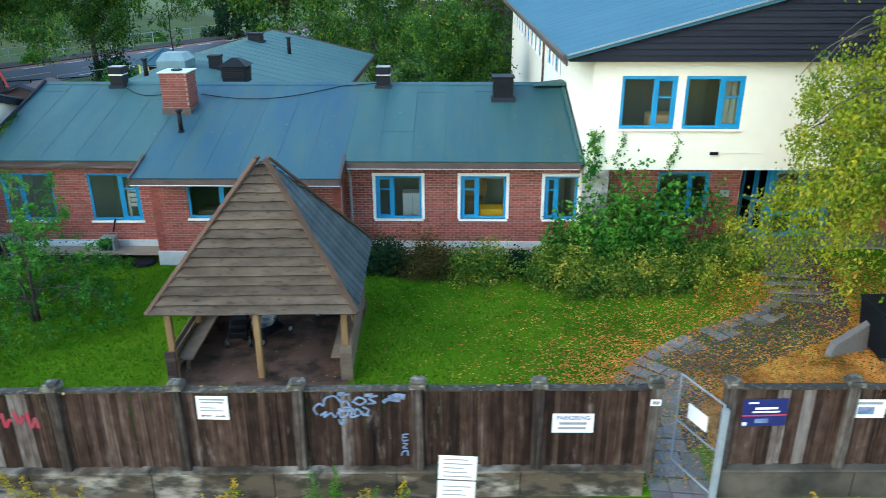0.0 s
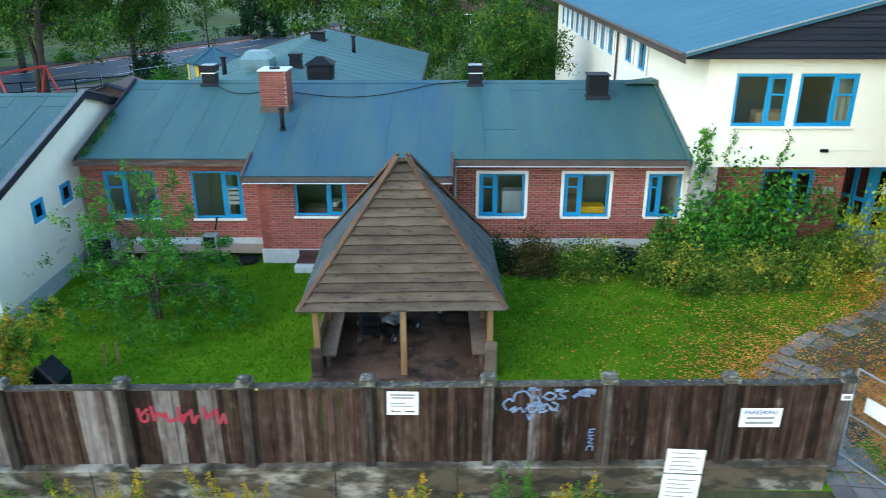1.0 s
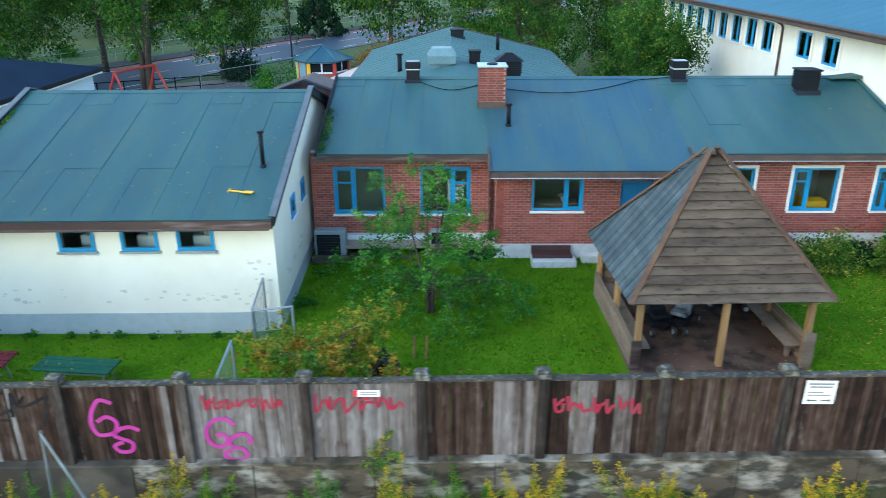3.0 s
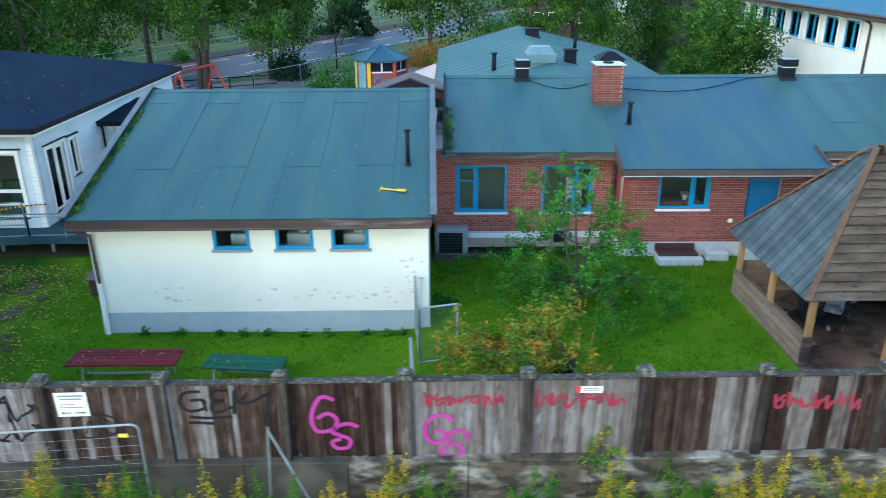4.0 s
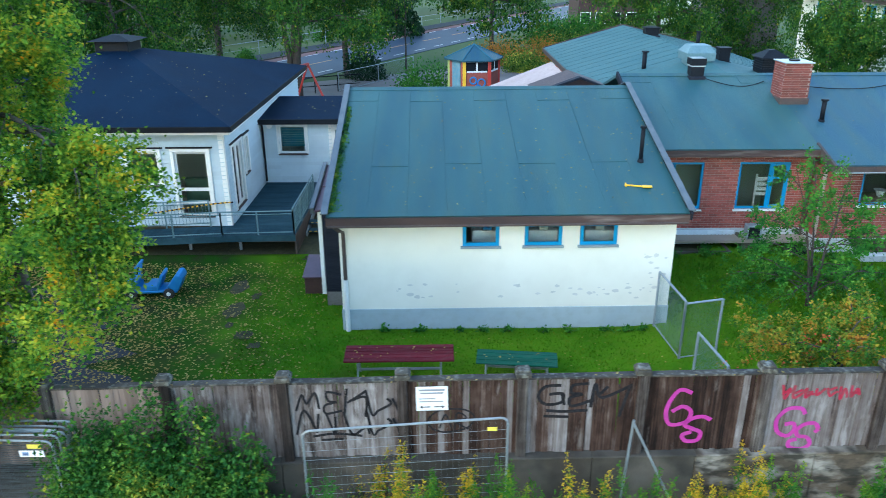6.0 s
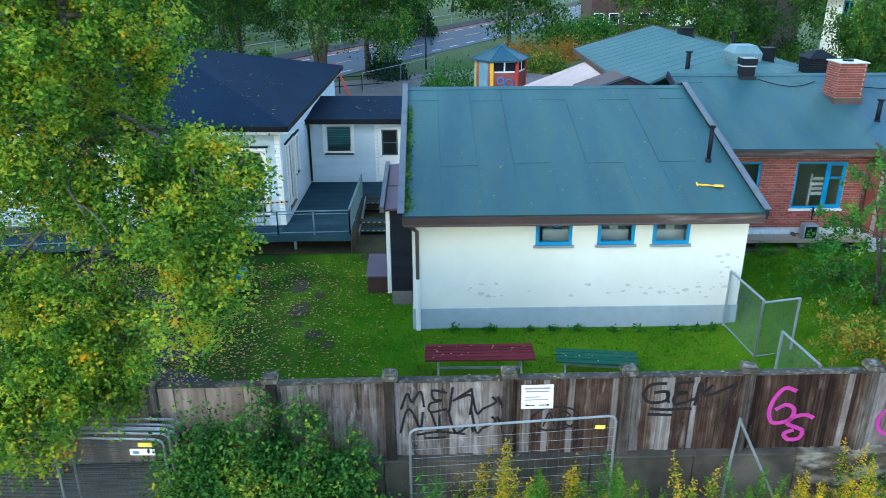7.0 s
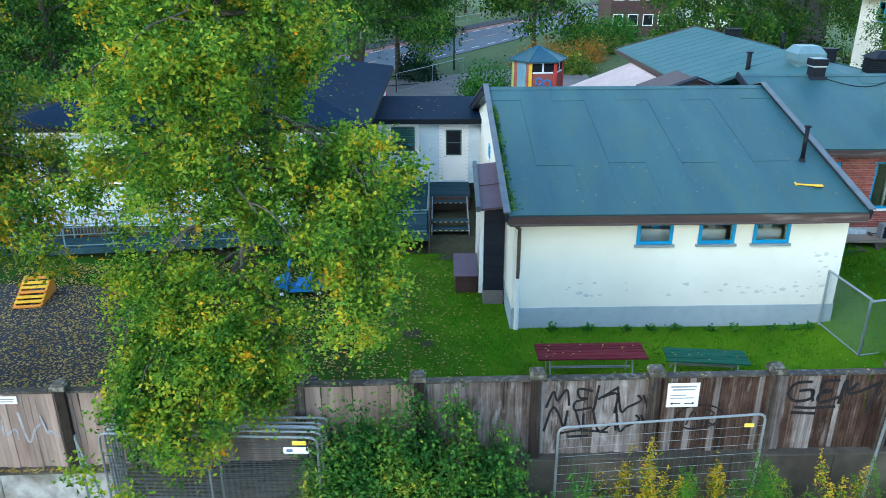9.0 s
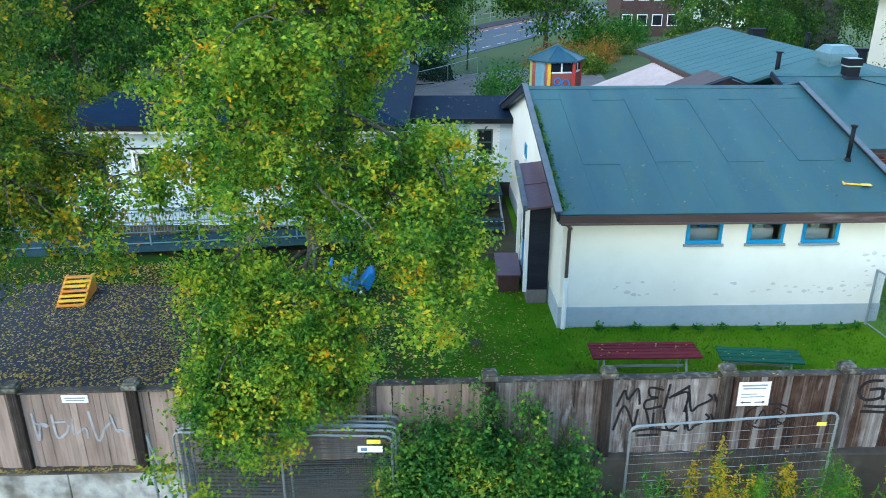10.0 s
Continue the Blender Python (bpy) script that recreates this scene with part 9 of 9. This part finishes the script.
tree("rowan_tree", (-0.7, 37.5, 0), 6.7, 2.7, "broad rowan with green leaves and orange berries", 37, 42000, 0.12, LF_FAR, BARK, 0.16, 20, 0.14, 0.5, 0.4, sag=0.12, elev=(20, 65), subs=6, stems=2)
tree("rowan_sapling", (-12.5, 12.0, ground_z(-12.5, 12.0)), 1.9, 2.1, "rowan sapling with reddening leaves leaning over the fence", 41, 22000, 0.07, LF_ROWAN, BARK, 0.04, 16, 0.12, 0.12, 0.13, sag=0.22, elev=(5, 60), subs=6, stems=2, bias=(0.25, 0.12))
r_ = np.random.default_rng(5)
C = r_.normal(size=(30, 3)) * np.array([0.9, 0.5, 0.35]) + np.array([-12.9, 11.4, 1.9])
P = (C[r_.integers(0, 30, 170)] + r_.normal(size=(170, 3)) * 0.06)
tagged(leaf_soup("berry_clusters", P, 0.035, BERRY, None, 6, 0, 1.0), "orange-red rowan berry clusters on the sapling", "berries", kind="stuff")

# shrubs along the brick wall and the climbers on the white wall
LF_BROWN = foliage("brownish_shrub_leaves", [(0.0, (0.018, 0.030, 0.010)), (0.45, (0.075, 0.075, 0.020)), (0.75, (0.16, 0.10, 0.03)), (1.0, (0.20, 0.24, 0.04))], depth=0.9, red=1.0)
shrub("shrub", (-2.05, 19.95, 0.3), (0.75, 0.6, 1.0), "dark green shrub against the brick wall", 51, 5200, 0.085, LF_CONIFER, 40)
shrub("shrub", (-0.85, 19.75, 0.3), (0.8, 0.65, 1.05), "shrub with reddish-brown leaves against the wall", 52, 6000, 0.075, LF_BROWN, 44)
shrub("shrub", (0.65, 19.35, 0.3), (0.9, 0.6, 0.95), "yellow-green shrub at the lawn's edge", 53, 6200, 0.085, LF_SHRUB, 44)
shrub("shrub", (1.95, 19.9, 0.3), (0.6, 0.5, 0.55), "low green fern-like shrub by the wall", 54, 2200, 0.11, LF_CONIFER, 30)
for k, (x, y, rx, rz) in enumerate(((2.85, 19.1, 0.85, 1.0), (3.8, 18.7, 1.0, 1.05), (4.9, 18.75, 1.0, 0.95), (6.0, 18.9, 0.95, 0.85), (7.0, 19.2, 0.85, 0.75), (7.8, 19.5, 0.7, 0.6))):
    shrub("variegated_shrub", (x, y, ground_z(x, y)), (rx, 0.75, rz), "bushy variegated yellow-green shrub along the lawn", 60 + k, 7500, 0.085, LF_SHRUB, 46, group="variegated shrubs")
for k, (x, y, z, rx, ry, rz, n) in enumerate(((3.0, 19.7, 0.5, 0.6, 0.4, 1.5, 1200), (3.7, 19.5, 0.7, 0.5, 0.4, 2.2, 1300), (4.7, 19.4, 0.8, 0.8, 0.5, 2.4, 3000), (5.7, 19.5, 0.7, 0.8, 0.4, 2.2, 1900), (6.9, 19.7, 1.9, 0.9, 0.25, 1.0, 520))):
    shrub("climbing_shrub", (x, y, z), (rx, ry, rz), "tall leafy climbing shrub before the white wall", 70 + k, n, 0.14, LF_GREEN, 46, "climber", 12)
for x, z0, z1, k in ((3.72, 3.2, 4.45, 1), (4.5, 3.2, 4.4, 2), (6.0, 3.2, 4.45, 3), (3.85, 3.0, 4.2, 4)):
    v = thing("climbing_vine", (x, 20.02, z0), "thin climbing vine strand on the white wall", "climber", "vine strands")
    r_ = np.random.default_rng(80 + k)
    pts = [(0.12 * math.sin(q * 0.9 + k), -0.03, q * (z1 - z0) / 8) for q in range(9)]
    part("stem", Shape().tube(pts, 0.008, 4), BARK, v)
    i = r_.integers(0, 8, 150 if k in (1, 4) else 60)
    f = r_.uniform(0, 1, len(i))
    A = np.array(pts)
    P = A[i] + (A[i + 1] - A[i]) * f[:, None] + r_.normal(size=(len(i), 3)) * np.array([0.09 if k in (1, 4) else 0.05, 0.03, 0.06])
    P[:, 1] = np.minimum(P[:, 1], -0.02)
    tagged(leaf_soup("vine_leaves", P, 0.12 if k in (1, 4) else 0.085, LF_GREEN, v, 90 + k, 0.5), kind="stuff")

# the thicket outside the fence and the weeds along the wall's foot
for k, (x, y, rx, rz, n) in enumerate(((-25.9, 9.35, 0.7, 2.2, 5200), (-25.1, 9.3, 0.8, 2.0, 6500), (-24.3, 9.2, 0.8, 1.8, 6500), (-23.4, 9.2, 0.8, 1.55, 5000), (-24.9, 8.7, 0.9, 1.4, 5000), (-26.4, 9.0, 0.6, 1.1, 2500))):
    shrub("thicket_bush", (x, y, ground_z(x, y)), (rx, 0.55, rz * 1.12), "dense green bush growing outside the board fence", 100 + k, int(n * 2.8), 0.082, LF_THICKET, 60, "bush", 8, tall=0.15, group="thicket")
for k, (x, y, h) in enumerate(((-24.75, 9.55, 3.55), (-24.0, 9.5, 3.35), (-25.5, 9.5, 3.0), (-23.3, 9.45, 2.6), (-23.9, 9.2, 2.7))):
    tree("willow_shoot", (x, y, ground_z(x, y)), h, 0.55, "young leafy shoot rising above the fence", 121 + k, 1700, 0.075, LF_THICKET, BARK, 0.022, 10, 0.3, 0.05, 0.09, elev=(35, 70), subs=4, sag=0.1, clump=0.09, group="willow shoots")
GOLD = [(-1.75, 1.1), (-0.65, 1.0), (6.1, 1.0), (-10.0, 1.0), (-8.5, 1.1), (-6.5, 0.9), (-2.2, 1.25), (-1.2, 1.2), (-14.9, 1.1), (-14.26, 0.9), (-11.4, 1.15), (-10.8, 1.25), (-9.6, 0.9), (-8.9, 1.35), (-6.8, 1.0),
        (-18.9, 1.45), (-18.2, 1.2), (-17.6, 1.25), (-16.6, 1.2), (-15.8, 1.0), (-15.1, 1.3), (-22.0, 1.5), (-21.3, 1.35), (-20.8, 1.4), (-20.2, 1.2), (-19.5, 1.0), (-13.2, 0.8), (-12.3, 0.9), (-5.2, 0.8), (-3.6, 0.8), (5.3, 0.8), (7.2, 1.1)]
r_ = np.random.default_rng(130)
for k, (x, h) in enumerate(GOLD):
    y = 9.45 + r_.uniform(-0.35, 0.3)
    g = thing("goldenrod_plant", (x, y, ground_z(x, y)), "tall goldenrod weed with yellow plumes at the wall's foot", "weed", "goldenrod weeds")
    s, P, G = Shape(), [], []
    for q in range(9):
        dx, dy = r_.normal() * 0.24, r_.normal() * 0.16
        hh = (h + 0.7) * r_.uniform(0.6, 1.12)
        pts = [(dx * 0.3, dy * 0.3, -0.05), (dx * 0.6, dy * 0.6, hh * 0.55), (dx * 1.3, dy * 1.3, hh)]
        s.tube(pts, [0.007, 0.005, 0.003], 4, False)
        u = r_.uniform(0.1, 0.9, 80)
        base = np.array(pts[0])[None] * (1 - u)[:, None] + np.array(pts[2])[None] * u[:, None]
        P.append(base + r_.normal(size=(80, 3)) * np.array([0.05, 0.05, 0.03]))
        # florets taper to a point at the top of each spray
        d = r_.uniform(0, 1, 130) ** 0.8
        u = 1.03 - d * 0.34
        G.append(np.array(pts[2])[None] * u[:, None] + r_.normal(size=(130, 3)) * (np.array([0.085, 0.07, 0.02])[None] * d[:, None] + 0.008))
    tagged(part("stem", s, LF_GREEN, g), kind="stuff")
    tagged(leaf_soup("leaves", np.concatenate(P), 0.11, LF_GOLDENROD if k % 3 else LF_GREEN, g, 131 + k, -0.1, 0.24), kind="stuff")
    if k % 5 != 1:
        tagged(leaf_soup("plume", np.concatenate(G), 0.046, FALLEN_GOLD if k % 3 else LF_GOLDENROD, g, 181 + k, 0, 0.5), kind="stuff")
for k in range(34):
    x = -23 + 32 * k / 33 + r_.uniform(-0.3, 0.3)
    if 2.9 < x < 4.8:
        continue
    y = r_.uniform(8.6, 9.8)
    shrub("verge_weed", (x, y, ground_z(x, y)), (0.4, 0.25, r_.uniform(0.3, 0.75)), "low mixed weeds on the street verge", 230 + k, 420, 0.08, LF_GOLDENROD if k % 3 else LF_GREEN, 12, "weed", 3, group="verge weeds")
for k, x in enumerate((-19.6, -18.9, -18.4, -17.5, -16.8, -15.9, -15.4, -15.0, -20.6, -21.5)):
    shrub("wall_foot_plant", (x, 15.85, ground_z(x, 15.85)), (0.16, 0.1, 0.14), "small leafy plant at the foot of the plinth", 270 + k, 70, 0.09, LF_GREEN, 6, "weed", 2, group="plinth weeds")
for k, (x, y) in enumerate(((-13.8, 19.4), (-13.3, 20.0), (-14.0, 17.4), (-12.0, 20.0), (-9.8, 19.9), (-10.4, 20.2))):
    shrub("corner_weed", (x, y, ground_z(x, y)), (0.35, 0.25, 0.3), "low green weeds beside the wall", 290 + k, 350, 0.07, LF_GREEN, 10, "weed", 2, group="corner weeds")
moss = []
r_ = np.random.default_rng(300)
for k in range(2600):
    v = r_.uniform(0, 1) ** 1.4
    y = 15.6 + v * 5.2
    moss.append((-22.72 + abs(r_.normal()) * 0.07 * (1.6 - v), y, AZE + 0.01 + (y - 15.55) * aslope + r_.uniform(0.0, 0.05)))
tagged(leaf_soup("roof_moss", moss, 0.06, LF_THICKET, None, 301, 0, 0.8, 0.5), "green moss along the edge of the felt roof", "moss", kind="stuff")
moss = []
for k in range(900):
    y = 20.4 + r_.uniform(0, 1) ** 1.3 * 2.6
    moss.append((-13.98 + abs(r_.normal()) * 0.12, y, slope_z(y) + r_.uniform(0.0, 0.06)))
tagged(leaf_soup("roof_moss", moss, 0.06, LF_THICKET, None, 302, 0, 0.8, 0.5), "green moss in the corner of the brick wing's roof", "moss", kind="stuff")

# trees beyond the houses
FAR = [(-29.6, 47.2, 12, 4.6, 3, 0.42), (-27.4, 57, 13, 2.6, 1, 0.42), (-40, 46, 14, 5.0, 1, 0.32), (-46, 50, 14, 5.5, 1, 0.25), (-38, 60, 14, 4.6, 2, 0.38), (-52, 62, 15, 6, 1, 0.25), (-43, 36, 12, 4.2, 1, 0.25), (-50, 42, 13, 5, 1, 0.2),
       (-15.6, 69.5, 13, 3.6, 1, 0.42), (-5.6, 51, 12, 4.2, 1, 0.22), (3.5, 58, 12, 4, 1, 0.12), (-46, 84, 15, 6, 1, 0.25), (-56, 88, 16, 7, 1, 0.2), (-34, 112, 15, 6, 1, 0.2), (-48, 116, 16, 7, 1, 0.2), (-20, 128, 15, 6.5, 1, 0.2), (-64, 100, 16, 8, 1, 0.2), (-8, 135, 14, 6, 1, 0.1), (2, 100, 11, 5, 1, 0.1)]
for k, (x, y, h, sp, stems, cb) in enumerate(FAR):
    near = y < 64
    tree("birch_tree" if k % 3 else "leafy_tree", (x, y, 0), h, sp * 1.12, ("tall drooping birch near the road" if near else "tall green tree beyond the road"), 400 + k, 31000 if near else 13500, 0.18 if near else 0.32, LF_FAR, BARK_BIRCH if k % 3 else BARK,
         0.24, 20, cb * 0.85, 1.9 if k % 3 else 1.2, 0.55 if near else 0.8, sag=0.5 if k % 3 else 0.2, subs=6, stems=stems, group="far trees", droop=0.6, tuft=90, clump=0.34 if near else 0.6)
tree("thin_tree", (-23.1, 61.3, 0), 8, 1.6, "thin half-bare young tree by the road", 450, 900, 0.18, LF_FAR, BARK, 0.08, 9, 0.3, 0.3, 0.3, elev=(40, 70), subs=4, sag=0.1)
tree("conifer_tree", (-25.4, 88, 0), 9, 2.6, "dark conifer on the meadow", 451, 9000, 0.34, LF_CONIFER, BARK, 0.2, 30, 0.05, 0.5, 0.4, elev=(-5, 10), subs=6, top=0.0, sag=0.2)
shrub("dark_shrub", (-26.0, 56.2, 0), (1.4, 1.4, 2.0), "dark spiky shrub at the birch's foot", 460, 2600, 0.22, LF_CONIFER, 30)
shrub("round_bush", (-21.1, 47.6, 0), (1.7, 1.5, 2.1), "round bright green bush beside the playground", 461, 4200, 0.16, LF_GREEN, 36)
for k, (x, y, rx, rz, m) in enumerate(((-15.5, 63, 2.4, 1.9, LF_RUST), (-12.0, 66, 2.4, 1.7, LF_RUST), (-9.0, 72, 2.6, 2.0, LF_SHRUB), (-13.5, 60, 1.8, 1.4, LF_SHRUB))):
    shrub("autumn_shrub", (x, y, 0), (rx, 1.6, rz), "rust and yellow autumn shrub by the road", 470 + k, 3600, 0.18, m, 34, group="autumn shrubs")
for k in range(4):
    x, y = -9.8 + 1.9 * k, 80 + 1.0 * k
    shrub("clipped_hedge", (x, y, 0), (1.6, 1.2, 2.5), "clipped dark green hedge along the road", 480 + k, 2600, 0.22, LF_GREEN, 60, "hedge", group="hedge")
for k, (x, y) in enumerate(((-37.5, 66, ), (-42, 58), (-33.5, 84), (-46, 70))):
    shrub("meadow_bush", (x, y, 0), (0.9, 0.9, 1.1), "small dark bush at the meadow's edge", 490 + k, 1200, 0.18, LF_GREEN, 18, group="meadow bushes")

# fallen leaves
LINE = np.array([path_line(q / 40)[:2] for q in range(6, 41)])


def near_path(x, y):
    g = np.exp(-(np.maximum(0.0, abs(x - 8.0) - 1.8) ** 2 / 5.0 + (y - 12.9) ** 2 / 7.0))
    h = 0.55 * np.exp(-((x - 9.0) ** 2 / 5 + (y - 18.2) ** 2 / 5))
    on = np.sqrt(np.min([(x - a) ** 2 + (y - b) ** 2 for a, b in LINE], axis=0))
    edge = 0.015 * np.exp(-((x - 4) / 4) ** 2) + 0.12 * np.exp(-((x - 3.8) ** 2 / 2.5 + (y - 13.8) ** 2 / 2))
    left = np.clip((np.interp(y, LINE[:, 1], LINE[:, 0]) - 0.6 - x) / 1.5, 0, 1)
    return (g * (1 - 0.6 * left) + h * (1 - 0.5 * left) + 1.5 * edge) * np.where(on < 0.85, 0.22, 1.0)


scatter("fallen_leaves", 72000, (-4, 12, 10.4, 19.8), near_path, 0.058, FALLEN_TAN, "tan and orange birch leaves fallen over the lawn and path", "leaves", 501)
scatter("fallen_leaves", 5200, (-6, 9, 10.4, 19.5), lambda x, y: 0.10 + 0.6 * np.clip((x + 3) / 8, 0, 1), 0.045, FALLEN_YELLOW, "yellow leaves sprinkled over the green lawn", "leaves", 502)
scatter("fallen_leaves", 160, (-14, -6, 10.5, 19.5), lambda x, y: x * 0 + 1, 0.06, FALLEN_YELLOW, "a few yellow leaves on the green lawn", "leaves", 503)
scatter("fallen_leaves", 26000, (-42, -23.2, 10.4, 20.3), lambda x, y: 0.08 + 0.92 * np.exp(-((x + 32.0) / 5.0) ** 2), 0.068, FALLEN_YELLOW, "pale yellow birch leaves strewn over the yard", "leaves", 504)
scatter("fallen_leaves", 420, (-24, -14.6, 10.4, 15.6), lambda x, y: x * 0 + 1, 0.05, FALLEN_YELLOW, "a few yellow leaves in the short grass", "leaves", 505)
r_ = np.random.default_rng(510)
P = [(x, y, AZE + (y - 15.55) * aslope + 0.03) for x, y in zip(r_.uniform(-22.6, -14.4, 320), r_.uniform(15.8, 22, 320))]
P += [(x, y, slope_z(y) + 0.03) for x, y in zip(r_.uniform(-13.8, 3.3, 130), r_.uniform(20.5, 25.2, 130))]
P += [(x, y, 3.95 + 1.68 * min((y - 21.48) / 6.72, (-26.45 - x) / 5.85)) for x, y in zip(r_.uniform(-36, -27, 260), r_.uniform(22, 30, 260)) if y < 28 and min(y - 21.48, -26.45 - x, x + 37.75) > 0.2 and (x + 37.75) / 5.45 > (y - 21.48) / 6.72]
P += [(x, y, 3.12 + (y - 26.35) * 0.0468 + 0.02) for x, y in zip(r_.uniform(-26, -22.8, 40), r_.uniform(26.5, 30, 40))]
tagged(leaf_soup("roof_leaves", P, 0.06, FALLEN_YELLOW, None, 511, 0, 0.7, 0.9), "small pale leaves scattered on the roofs", "leaves", kind="stuff")
P = [(x, fence_y(x) - 0.12 + r_.uniform(-0.04, 0.04), fence_top(x) - 1.48) for x in r_.uniform(-35, -29, 420)] + [(x, fence_y(x) + r_.uniform(-0.08, 0.08), fence_top(x) + 0.04) for x in r_.uniform(-30, 4, 90)]
P += [(x, y, ground_z(-20.96, 13.66) + 0.675) for x, y in zip(r_.uniform(-22.0, -19.9, 22), r_.uniform(13.35, 13.95, 22))] + [(x, y, ground_z(-18.36, 13.72) + 0.515) for x, y in zip(r_.uniform(-19.1, -17.6, 14), r_.uniform(13.5, 13.9, 14))]
tagged(leaf_soup("ledge_leaves", P, 0.06, FALLEN_YELLOW, None, 512, 0, 0.7, 0.9), "yellow leaves lying on the fence ledge and tables", "leaves", kind="stuff")


# blades of grass
def blades(name, n, box, seed, h, label):
    r = np.random.default_rng(seed)
    x, y = r.uniform(box[0], box[1], n), r.uniform(box[2], box[3], n)
    ok = ~((x > -6.4) & (x < -2.2) & (y > 13.5) & (y < 17.8)) & ~((x > -22.6) & (x < -14.3) & (y > 16)) & ~((x > -14.4) & (x < 3.9) & (y > 20.1))
    x, y = x[ok], y[ok]
    n = len(x)
    z = heights(x, y)
    a = r.uniform(0, 6.28, n)
    hh = h * r.uniform(0.5, 1.3, n)
    w = 0.011
    t = r.uniform(0, 6.28, n)
    d = hh * r.uniform(0.2, 0.8, n)
    V = np.stack([np.stack([x - np.cos(a) * w, y - np.sin(a) * w, z], 1), np.stack([x + np.cos(a) * w, y + np.sin(a) * w, z], 1), np.stack([x + np.cos(t) * d, y + np.sin(t) * d, z + hh], 1)], 1).reshape(-1, 3)
    return tagged(soup(name, V, np.arange(3 * n).reshape(n, 3), BLADE), label, "grass", kind="stuff")


blades("lawn_grass", 95000, (-14.26, 9.0, 10.35, 20.4), 520, 0.07, "short green lawn grass blades")
blades("yard_grass", 34000, (-25.2, -14.3, 10.35, 20.8), 521, 0.06, "short green grass blades beside the annex")
blades("verge_grass", 24000, (-24, 9, 8.3, 9.95), 522, 0.16, "rough grass on the street verge")
